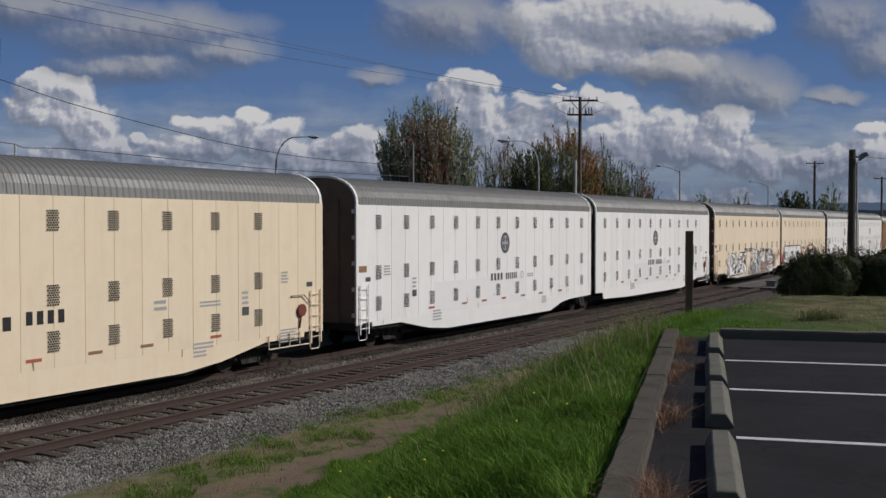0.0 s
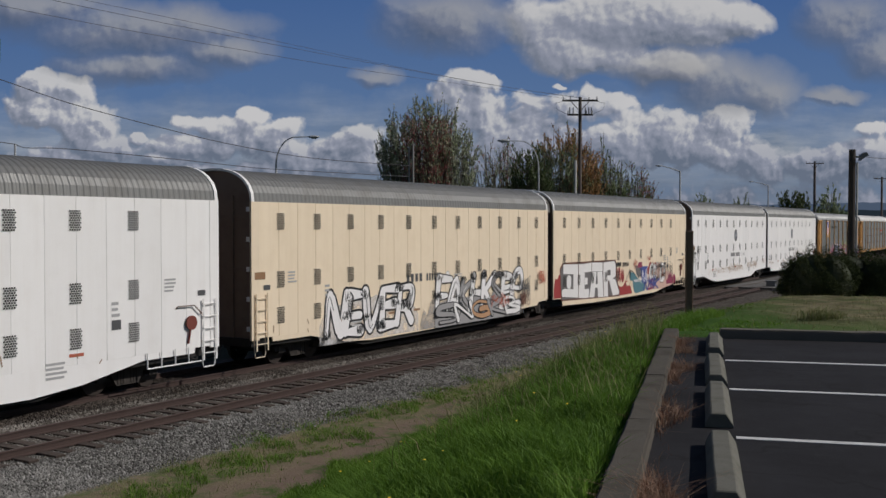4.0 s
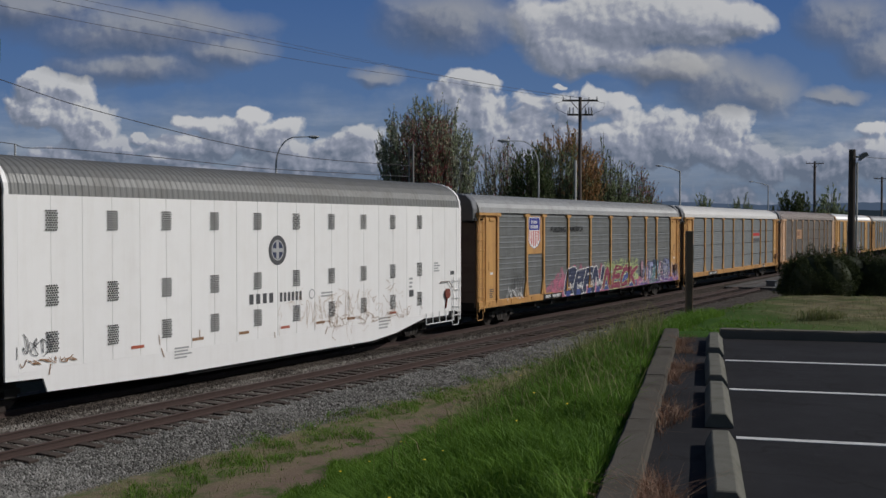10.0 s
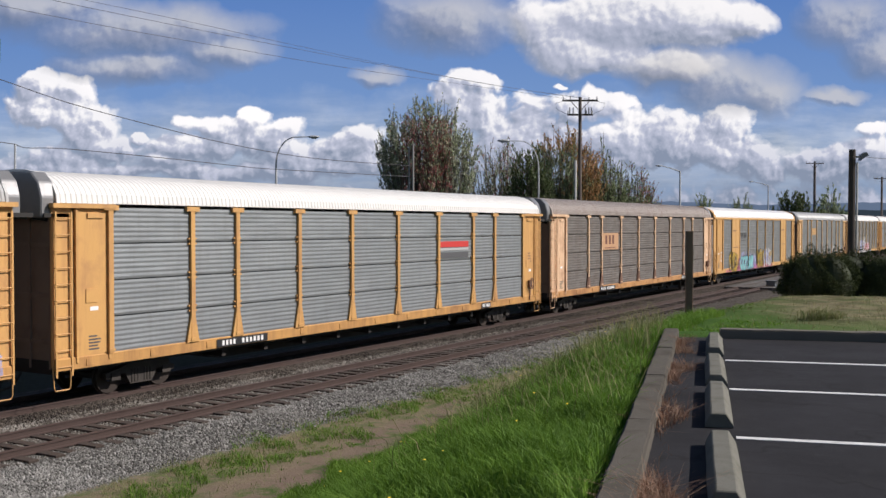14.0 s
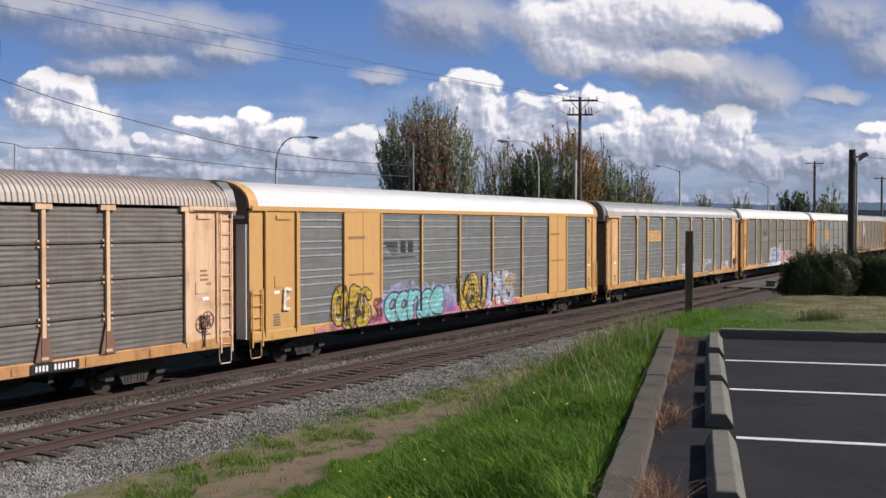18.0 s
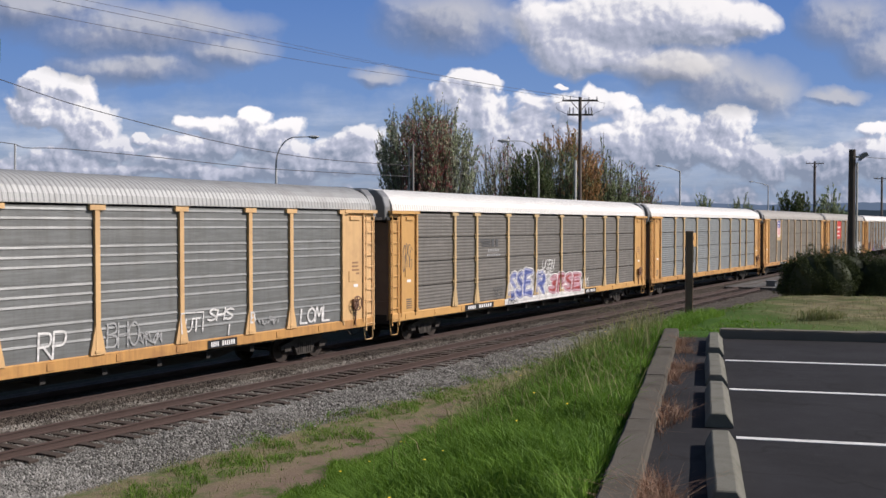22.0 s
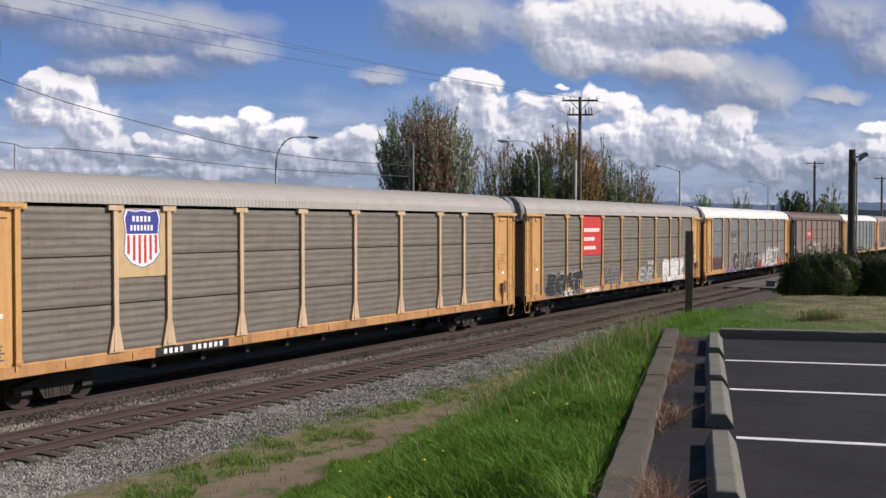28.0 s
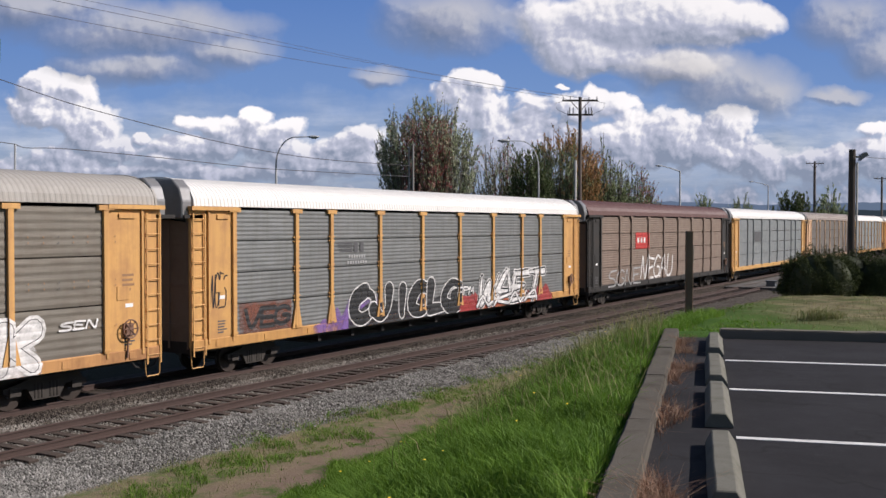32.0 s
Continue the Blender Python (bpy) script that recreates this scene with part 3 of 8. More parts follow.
def foot_mesh():
    """A rusted foot that wraps a post where it meets the sill."""
    b = bmesh.new()
    gussets(b, 0.25, 1.182)
    box(b, 0.0, 0.092, -0.08, 0.08, 1.182, 1.75)
    return solid("post_foot", b, rust_foot)


def post_mesh(mat, flare=0.24, low=1.18, cap=True, lugs=0, half=0.075):
    """A side post; lugs: small clips on it where rows of panels meet."""
    b = bmesh.new()
    prism(b, [(-half, low), (half, low), (half, 4.82), (-half, 4.82)], "x", 0.0, 0.085)
    if flare:
        gussets(b, flare, low)
    if cap:
        box(b, 0.0, 0.1, -0.24, 0.24, 4.8, 4.93)
    for k in range(1, lugs):
        for side in (-1, 1):
            for dz in (-0.09, 0.05):
                z = 1.2 + 3.7 * k / lugs + dz
                box(b, 0.0, 0.06, side * 0.13 - 0.028, side * 0.13 + 0.028, z, z + 0.045)
    box(b, 0.085, 0.1, -0.1, 0.1, low + 0.05, low + 0.12)
    return solid("post", b, mat)


def end_panel_mesh(mat, w):
    """The flat painted panel beside an end, with its raised edges and small plates."""
    b = bmesh.new()
    box(b, 0, 0.05, 0, w, 1.05, 4.86)
    box(b, 0.05, 0.1, 0.0, 0.07, 1.05, 4.86)
    box(b, 0.05, 0.1, w - 0.07, w, 1.05, 4.86)
    box(b, 0.05, 0.07, w * 0.3, w * 0.62, 2.5, 2.85)
    box(b, 0.05, 0.09, w * 0.35, w * 0.8, 4.6, 4.72)
    return solid("end_panel", b, mat)


def sill_mesh(mat):
    b = bmesh.new()
    prism(b, [(-0.03, 0.93), (0.03, 0.9), (0.035, 1.17), (0.0, 1.2), (-0.03, 1.2)], "y", 0.1, R_LEN - 0.1)
    for k in range(13):
        y = 1.0 + k * 2.1
        box(b, 0.03, 0.05, y, y + 0.25, 0.95, 1.12)
    return solid("side_sill", b, mat)


def under_mesh(length, deep0, low, ends):
    b = bmesh.new()
    prism(b, [(deep0, 0.93), (ends, low + 0.35), (ends + 1.6, low), (length - ends - 1.6, low), (length - ends, low + 0.35), (length - deep0, 0.93)], "x", -0.55, 0.55)
    prism(b, [(0.1, 1.15), (0.1, 0.82), (length - 0.1, 0.82), (length - 0.1, 1.15)], "x", -1.5, 1.5)
    for k in range(9):
        y = ends + 1 + k * (length - 2 * ends - 2) / 8
        box(b, -1.35, 1.35, y - 0.08, y + 0.08, 0.6, 0.95)
    tube(b, [(1.1, ends + 1.5, 0.72), (1.1, length - ends - 1.5, 0.72)], 0.03, 6)
    return solid("underframe", b, black_steel)


def end_wall(car, mat, low, eave, top, y, turn):
    """A closed pair of end doors under the roof's arch, with ribs on it."""
    def sheet():
        b = bmesh.new()
        prism(b, [(-1.5, low), (1.5, low)] + [(x * 0.94, z) for x, z in arch(SIDE, eave, top)], "y", 0.0, 0.06)
        return solid("end_wall", b, mat)

    def upright():
        b = bmesh.new()
        box(b, -0.03, 0.03, -0.05, 0.0, low, eave + 0.2)
        return solid("rib", b, mat)

    def level():
        b = bmesh.new()
        box(b, -1.45, 1.45, -0.035, 0.0, 0, 0.1)
        return solid("rib", b, mat)
    wall = part("end_wall", once(("end", mat, top), sheet), None, car, "closed dark end doors", (0, y, 0), turn=turn)
    for x in (-1.45, -0.72, 0.0, 0.72, 1.45):
        part("rib", once(("endr", mat, top), upright), None, wall, "", (x, 0, 0))
    for z in (low + 0.6, (low + eave) / 2, eave - 0.5):
        part("rib", once(("endl", mat, top), level), None, wall, "", (0, 0, z))
    return wall


def brake_mesh():
    """A hand brake wheel with its gear case and chain rod."""
    b = bmesh.new()
    n = 14
    tube(b, [(0.14, 0.24 * math.cos(2 * math.pi * k / n), 0.24 * math.sin(2 * math.pi * k / n)) for k in range(n + 1)], 0.022, 5)
    for k in range(4):
        a = math.pi * k / 4
        tube(b, [(0.13, -0.23 * math.cos(a), -0.23 * math.sin(a)), (0.13, 0.23 * math.cos(a), 0.23 * math.sin(a))], 0.014, 5)
    box(b, 0.0, 0.12, -0.12, 0.12, -0.16, 0.14)
    tube(b, [(0.06, 0, -0.15), (0.06, -0.05, -0.75)], 0.03, 6)
    return solid("hand_brake", b, rust_foot)


def rack_car(p0, label, post, panel, roof, door=None, posts_flare=0.24, bays=BAYS, wide=(), ridge=7, end_mat=None, rows=4, sill=None, start=1.77, flush=False):
    door = door or post
    car = thing("rack_car", None, None, label, "railway car", "cars of the train", m=pose(TRAIN_X, p0, RAIL))
    part("roof", once(("rroof", roof), lambda: ribbed_roof(R_LEN - 0.5, R_EAVE, R_TOP, 0.16, ROOF_DEPTH.get(roof, 0.014), roof)), None, car, "ribbed arched steel roof", (0, 0.25, 0))
    for y, nm in ((0.19, 0), (R_LEN - 0.25, 1)):
        b = bmesh.new()
        arch_band(b, SIDE + 0.015, R_EAVE - 0.03, R_TOP + 0.02, y, y + 0.08, 0.06)
        part("roof_end_band", b, roof, car)
    part("underframe", once("rack_under", lambda: under_mesh(R_LEN, 2.0, 0.42, 5.2)), None, car, "black steel underframe")
    sill = sill or (yellow_sill if door is yellow else door)
    part("side_sill", once(("sill", sill), lambda: sill_mesh(sill)), None, car, "", (SIDE, 0, 0))
    h = (4.9 - 1.2) / rows
    y = start
    edges = [y]
    for i, w in enumerate(bays):
        if i in wide:
            b = bmesh.new()
            box(b, -0.02, 0.05, 0, w, 1.2, 4.9)
            flat = part("plate", b, door, car, "flat painted steel plate", (SIDE, y, 0))
            for q in (0.06, w / 2, w - 0.06):
                b = bmesh.new()
                box(b, 0.05, 0.062, q - 0.03, q + 0.03, 1.2, 4.9)
                part("rib", b, door, flat)
        else:
            for r in range(rows):
                me = once(("panel", round(w, 2), panel, ridge, rows), lambda: panel_mesh(w - 0.03, h - (0.006 if ridge == 3 else 0.034), ridge, panel, 0.017 if ridge == 3 else 0.009))
                part("panel", me, None, car, "", (SIDE, y + 0.015, 1.2 + r * h))
        y += w
        edges.append(y)
    post_rows[car] = [(e - 0.078, e + 0.078, 0.062) for e in edges[1:-1]] + [(edges[i], edges[i + 1], 0.04) for i in wide]
    lugs = rows if ridge == 7 else 0
    for i, e in enumerate(edges):
        if 0 < i < len(edges) - 1:
            part("post", once(("post", post, posts_flare, lugs), lambda: post_mesh(post, 0 if post is rust_post else posts_flare, cap=not flush, lugs=lugs, half=0.055 if flush or post is rust_post else 0.075)), None, car, "", (SIDE, e, 0))
            if post is rust_post:
                part("post_foot", once("post_foot", foot_mesh), None, car, "rusty brown post foot", (SIDE, e, 0))
        else:
            part("post", once(("post", door, 0, flush), lambda: post_mesh(door, 0, cap=not flush)), None, car, "", (SIDE, e, 0))
    for y, w in ((0.7, start - 0.7), (edges[-1], R_LEN - 0.7 - edges[-1])):
        part("end_panel", once(("endp", door, round(w, 2)), lambda: end_panel_mesh(door, w)), None, car, "", (SIDE - 0.04, y, 0))
    for y in (0.05, R_LEN - 0.65):
        b = bmesh.new()
        box(b, -0.06, 0.0, 0, 0.6, 1.0, 4.86)
        part("corner_plate", b, door, car, "", (SIDE - 0.02, y, 0))
        if flush:
            part("ladder", once(("short_ladder", door), lambda: ladder_mesh(0.5, 0.75, 2.5, 5, door)), None, car, "short ladder with five round rungs", (SIDE - 0.02, y + 0.05, 0))
        else:
            part("ladder", once(("ladder", door), lambda: ladder_mesh(0.5, 0.75, 4.75, 10, door)), None, car, "ladder with ten round rungs", (SIDE - 0.02, y + 0.05, 0))
    if flush:
        b = bmesh.new()
        box(b, SIDE - 0.04, SIDE + 0.06, 0.1, R_LEN - 0.1, 4.86, 5.0)
        part("header", b, door, car, "yellow header along the eave")
        for y in (0.02, R_LEN - 0.42):
            b = bmesh.new()
            arch_band(b, SIDE + 0.02, R_EAVE - 0.03, R_TOP + 0.02, y, y + 0.4, 0.07)
            part("roof_end_band", b, door, car, "yellow arched roof end")
    for y in () if flush else (0.0, R_LEN - 1.9):
        b = bmesh.new()
        box(b, SIDE - 0.05, SIDE + 0.12, y, y + 1.9, 4.84, 4.95)
        part("top_rail", b, door, car)
    for y in () if flush else (-0.2, R_LEN - 0.25):
        b = bmesh.new()
        prism(b, [(-1.53, 4.6), (1.53, 4.6), (1.53, 5.1), (1.42, 5.45), (1.15, 5.7), (-1.15, 5.7), (-1.42, 5.45), (-1.53, 5.1)], "y", 0, 0.45)
        bmesh.ops.bevel(b, geom=list(b.edges), offset=0.03, segments=1, affect="EDGES")
        part("end_hood", b, hood_steel, car, "grey steel hood over the end doors", (0, y, 0))
        b = bmesh.new()
        box(b, 0.0, 0.08, 0.05, 0.75, 4.56, 4.66)
        part("grab_bar", b, black_steel, car, "", (SIDE - 0.1, y + 0.0, 0.05))
    em = end_mat or dark_end
    eave, crown = (R_EAVE, R_TOP - 0.05) if flush else (4.4, 4.58)
    end_wall(car, em, 0.95, eave, crown, 0.12, 0.0)
    end_wall(car, em, 0.95, eave, crown, R_LEN - 0.12, math.pi)
    b = bmesh.new()
    box(b, -SIDE, -SIDE + 0.06, 0.1, R_LEN - 0.1, 1.0, 4.98)
    part("far_side", b, panel, car)
    for yy in (0.08, R_LEN - 0.6):
        part("stirrup", once(("stirrup", door), lambda: stirrup_mesh(door)), None, car, "", (SIDE - 0.05, yy, 0))
    for yy in (3.3, R_LEN - 3.3):
        truck(car, yy)
    if not posts_flare:
        b = bmesh.new()
        box(b, 1.12, 1.5, -0.02, 0.1, 1.0, 4.45)
        part("end_strip", b, white_side, car, "white strip on the end's corner")
    if not flush:
        part("hand_brake", once("rack_brake", brake_mesh), None, car, "rusty brown hand brake on the end panel", (SIDE + 0.01, R_LEN - 1.25, 1.75))
    part("coupler", once("coup0", lambda: coupler_mesh(0)), None, car)
    part("coupler", once("coup1", lambda: coupler_mesh(1)), None, car, "", (0, R_LEN, 0))
    return car


# -- two-unit cars: smooth sides with rows of punched vents --
A_LEN, A_EAVE, A_TOP = 21.05, 5.13, 6.14


def vent_mesh():
    """A punched vent: staggered rows of round holes, seen as dark discs."""
    b = bmesh.new()
    for row in range(9):
        for k in range(5):
            y, z = 0.045 + 0.07 * k + (0.035 if row % 2 else 0.0), 0.03 + row * 0.0575
            b.faces.new([b.verts.new((0, y + 0.029 * math.cos(a), z + 0.025 * math.sin(a))) for a in (math.pi * j / 3 for j in range(6))])
    return solid("vent", b, vent_dark)


def unit_car(p0, label, side, roof, lead, lower=None):
    """lead: its coupler end comes first along the track; otherwise its joint end does."""
    car = thing("articulated_car", None, None, label, "railway car", "cars of the train", m=pose(TRAIN_X, p0, RAIL))

    def put(y):
        return y if lead else A_LEN - y
    part("roof", once(("aroof", roof), lambda: ribbed_roof(A_LEN - 0.3, A_EAVE, A_TOP, 0.2, 0.016, roof)), None, car, "grey ribbed arched steel roof", (0, 0.15, 0))
    for y in (0.02, A_LEN - 0.14):
        b = bmesh.new()
        arch_band(b, SIDE + 0.02, A_EAVE - 0.02, A_TOP + 0.03, y, y + 0.12, 0.07)
        part("roof_end_band", b, white_side, car, "white roof end band")
    w = 0.925
    n = 22
    y = (A_LEN - n * w) / 2
    me = once(("apanel", side), lambda: solid("side_panel", panel_box(w), side))
    for k in range(n):
        part("side_panel", me, None, car, "", (SIDE, y + k * w, 0))
    for y0 in (0.0, A_LEN - y):
        b = bmesh.new()
        box(b, -0.05, 0.02, 0, y, 0.95, A_EAVE)
        part("corner_post", b, side, car, "", (SIDE, y0, 0))
    prof = [(0.0, 1.0), (0.0, 1.0), (0.95, 1.0), (0.98, 0.85), (2.85, 0.85), (4.8, 0.48), (6.3, 0.34), (16.0, 0.33), (17.4, 0.66), (18.4, 0.75), (A_LEN, 0.8), (A_LEN, 1.0)]
    if not lead:
        prof[7:] = [(16.0, 0.36), (19.9, 0.46), (20.02, 0.8), (A_LEN, 0.83), (A_LEN, 1.0)]
    elif side is tan_side:
        prof[6:] = [(6.3, 0.38), (13.0, 0.42), (15.3, 0.5), (17.8, 0.62), (19.9, 0.68), (20.05, 0.82), (A_LEN, 0.86), (A_LEN, 1.0)]
    pts = [(put(a), z) for a, z in prof[1:]]
    b = bmesh.new()
    prism(b, [*pts], "x", -0.04, 0.012)
    part("skirt", b, lower or side, car, "", (SIDE, 0, 0))
    for c in range(11 if lead else 10):
        for z in (4.28, 2.49, 1.38):
            part("vent", once("vent", vent_mesh), None, car, "", (SIDE + 0.034, (1.34 + 1.843 * c if lead else 1.28 + 1.843 * c) - 0.19, z))
    b = bmesh.new()
    prism(b, [(0.1, 1.0), (0.1, 0.75), (3.5, 0.7), (6.0, 0.25), (A_LEN - 6.0, 0.25), (A_LEN - 3.4, 0.7), (A_LEN - 0.1, 0.75), (A_LEN - 0.1, 1.0)], "x", -1.4, 1.5)
    part("underframe", b, black_steel, car, "black steel underframe")
    b = bmesh.new()
    box(b, -SIDE, -SIDE + 0.06, 0.05, A_LEN - 0.05, 0.9, A_EAVE + 0.02)
    part("far_side", b, side, car)
    end_wall(car, dark_end, 0.9, A_EAVE, A_TOP - 0.06, 0.2, 0.0)
    end_wall(car, dark_end, 0.9, A_EAVE, A_TOP - 0.06, A_LEN - 0.2, math.pi)
    part("ladder", once(("aladder", side), lambda: ladder_mesh(0.55, 0.62, 2.35, 5, side, 0.016)), None, car, "ladder at the coupler end", (SIDE + 0.01, put(0.42) - 0.27, 0))
    part("stirrup", once(("stirrup", side), lambda: stirrup_mesh(side)), None, car, "", (SIDE - 0.02, put(0.4) - 0.26, 0))
    if not lead:
        y = A_LEN - 1.15
        b = bmesh.new()
        tube(b, [(0.0, y - 0.5, 2.15), (0.08, y - 0.5, 2.2), (0.08, y + 0.1, 2.2), (0.08, y + 0.4, 1.95), (0.0, y + 0.4, 1.95)], 0.018, 6)
        part("grab_bar", b, dark_end, car, "", (SIDE, 0, 0))
        b = bmesh.new()
        tube(b, [(0.05, y, 1.72), (0.1, y, 1.72)], 0.2, 14)
        tube(b, [(0.07, y, 1.7), (0.05, y - 0.1, 1.15)], 0.03, 6)
        part("hand_brake", b, worn("rusty_red_brake", (0.2, 0.05, 0.035), 0.6), car, "rusty red hand brake", (SIDE, 0, 0))
        b = bmesh.new()
        for k in range(4):
            tube(b, [(0.06, y - 1.6 + 0.5 * k, 1.05), (0.06, y - 1.6 + 0.5 * k, 0.62)], 0.02, 5)
        tube(b, [(0.06, y - 1.6, 0.62), (0.06, y + 0.4, 0.62)], 0.02, 5)
        part("step_rail", b, side, car, "low step rail", (SIDE, 0, 0))
    for z in (1.3, 2.2, 3.1, 4.0, 4.9) if lead else ():
        b = bmesh.new()
        box(b, SIDE - 0.16, SIDE - 0.06, -0.03, 0.1, z - 0.07, z + 0.07)
        part("hinge", b, white_side, car, "white door hinge")
    truck(car, put(2.9))
    part("coupler", once("coup0" if lead else "coup1", lambda: coupler_mesh(0 if lead else 1)), None, car, "", (0, put(0), 0))
    if lead:
        truck(car, A_LEN + 0.3)
        b = bmesh.new()
        for k in range(9):
            x = -1.35 + k * 2.7 / 8
            box(b, x - 0.05, x + 0.05, 0.0, 0.42, 0.9, 5.5)
        pts = [(-1.4, 0.9), (1.4, 0.9)] + [(x * 0.86, z - 0.1) for x, z in arch(SIDE, A_EAVE, A_TOP)]
        prism(b, pts, "y", 0.05, 0.5)
        joint = part("joint_bellows", b, black_steel, car, "dark ribbed bellows at the joint", (0, A_LEN, 0))
        for k in range(5):
            b = bmesh.new()
            arch_band(b, SIDE * 0.93, A_EAVE - 0.1, A_TOP - 0.02, 0.1 + 0.1 * k, 0.14 + 0.1 * k, 0.05)
            part("rib", b, roof_pale, joint, "pale rib over the bellows")
    return car


def panel_box(w):
    b = bmesh.new()
    prism(b, [(-0.03, 0.0), (0.0, 0.0), (0.012, 0.012), (0.012, w - 0.012), (0.0, w), (-0.03, w)], "z", 1.002, A_EAVE)
    return b


WHITE = "white double-deck car with grey ribbed roof and punched vents"
TAN = "tan double-deck car with punched vents and painted scrawls"
cars = []
for p, label, side, lead in ((5.65, "tan double-deck car with grey roof and punched vents", tan_side, False), (28.6, WHITE, white_side, True), (50.3, WHITE, white_side, False),
                             (72.75, TAN, tan_side, True), (94.45, TAN, tan_side, False), (116.9, WHITE, white_side, True), (138.65, WHITE, white_side, False)):
    cars.append(unit_car(p, label, side, roof_dark, lead))
PLAIN = "grey rack car with yellow posts"
RACKS = (
    (161.1, PLAIN + ", bright scrawls along its foot", yellow, galva, roof_grey, {"ridge": 3}),
    (189.45, PLAIN + ", white roof and a red stripe", yellow, galva_bright, roof_white, {}),
    (217.95, "rust-stained rack car with cream posts", rust_post, galva_rust, roof_rust, {"door": rust_post, "sill": rust_sill}),
    (246.0, "yellow rack car with flat plates and grey panels", yellow_clean, galva, roof_silver, {"wide": (1, 7), "posts_flare": 0.0, "bays": FLUSH_BAYS, "ridge": 3, "start": 2.25, "flush": True}),
    (274.75, PLAIN + " and chalky tags", faded, galva, roof_grey, {"ridge": 3, "door": faded, "sill": yellow_sill}),
    (303.1, PLAIN + ", white roof and pale scrawls", cream_post, galva_dull, roof_white, {"door": yellow_clean}),
    (331.4, PLAIN + " and a clean white roof", cream_post, galva_bright, roof_white, {"door": yellow}),
    (360.08, "dirty brown-grey rack car with faded beige posts", beige, galva_brown, roof_pale, {"door": yellow, "ridge": 6, "rows": 3, "sill": rust_sill}),
    (388.5, "dirty grey rack car with a red sign", yellow, galva_brown, roof_pale, {"ridge": 6, "rows": 3, "sill": rust_sill}),
    (416.9, PLAIN + ", white roof and large scrawls", yellow, galva, roof_white, {}),
    (445.4, "brown rack car with a dark red roof", brown_panel, brown_panel, roof_brown, {"door": black_steel}),
    (473.8, "pale grey rack car with yellow ends", galva_bright, galva_bright, roof_white, {"door": yellow_clean}),
    (502.2, "rust-stained rack car with faded cream posts", rust_post, galva_rust, roof_rust, {"door": rust_post}),
    (530.6, PLAIN + " and a white roof", yellow, galva_bright, roof_white, {}),
    (559.0, PLAIN + " and a grey roof", yellow, galva, roof_grey, {}),
)
for p, label, post, panel, roof, more in RACKS:
    cars.append(rack_car(p, label, post, panel, roof, **more))


# ---- paint and markings on the cars ----
PAINT = {}


def ridged(mat):
    """The same paint sprayed thinly over rolled steel ridges."""
    if mat.name not in PAINT or isinstance(PAINT[mat.name], bpy.types.Material):
        return PAINT.get(mat.name, mat)
    color = PAINT[mat.name]
    n = Nodes(mat.name + "_on_ridges")
    c = n.coords(shuffle=False)
    z = n.node("SeparateXYZ", (), i0=c).outputs[2]
    wave = n.math("SINE", n.math("MULTIPLY", n.math("SUBTRACT", z, 1.246), 2 * math.pi / 0.185))
    tone = n.ramp(n.noise(c, 2.5, 5, 0.65), 0.35, 0.7)
    col = n.mix(tone, rgba(color), rgba([v * 0.62 + 0.015 for v in color]))
    n.plug(n.bsdf.inputs["Base Color"], col)
    n.bsdf.inputs["Roughness"].default_value = 0.55
    n.plug(n.bsdf.inputs["Normal"], n.bump(wave, 0.5, 0.008))
    cover = n.math("MULTIPLY", n.ramp(n.noise(c, 4.0, 6, 0.75), 0.3, 0.5, 0.55, 0.96), n.ramp(wave, -1.0, -0.6, 0.82, 1.0))
    n.tree.links.new(n.node("MixShader", (), i0=cover, i1=n.node("BsdfTransparent").outputs[0], i2=n.bsdf.outputs[0]).outputs[0], n.out.inputs[0])
    PAINT[mat.name] = n.mat
    return n.mat


def plain(name, color, rough=0.55, fade=0.25):
    PAINT[name] = color
    return worn(name, color, rough, dirt=[v * 0.75 + 0.03 for v in color], amount=fade, grain=18, relief=0.0, tone=0.2, patch=2.5)


def mist(name, color):
    """A thin uneven coat of spray paint through which the steel still shows."""
    n = Nodes(name)
    c = n.coords()
    n.bsdf.inputs["Base Color"].default_value = rgba(color)
    n.bsdf.inputs["Roughness"].default_value = 0.6
    cover = n.math("MULTIPLY", n.ramp(n.noise(c, 1.5, 5, 0.6), 0.32, 0.62), n.ramp(n.noise(c, 60.0, 2), 0.3, 0.6, 0.45, 0.9))
    n.tree.links.new(n.node("MixShader", (), i0=cover, i1=n.node("BsdfTransparent").outputs[0], i2=n.bsdf.outputs[0]).outputs[0], n.out.inputs[0])
    return n.mat


mist_pink, mist_lime, mist_lilac = mist("pink_paint_mist", (0.6, 0.2, 0.3)), mist("lime_paint_mist", (0.5, 0.58, 0.26)), mist("lilac_paint_mist", (0.38, 0.4, 0.62))
mist_violet, mist_red, mist_brown = mist("violet_paint_mist", (0.22, 0.12, 0.36)), mist("red_paint_mist", (0.4, 0.05, 0.05)), mist("brown_paint_mist", (0.2, 0.07, 0.045))
mist_black = mist("black_paint_mist", (0.04, 0.04, 0.042))
mist_silver, mist_white = mist("silver_paint_mist", (0.34, 0.33, 0.33)), mist("white_paint_mist", (0.72, 0.7, 0.69))
ink_black = plain("black_paint", (0.02, 0.02, 0.022))
ink_grey = plain("dark_grey_lettering", (0.09, 0.09, 0.095))
pale_grey = plain("pale_grey_lettering", (0.42, 0.42, 0.42))
spray_white = plain("white_spray_paint", (0.82, 0.8, 0.785))
spray_pink = plain("pink_spray_paint", (0.6, 0.2, 0.3))
spray_rose = plain("pale_pink_spray_paint", (0.62, 0.36, 0.42))
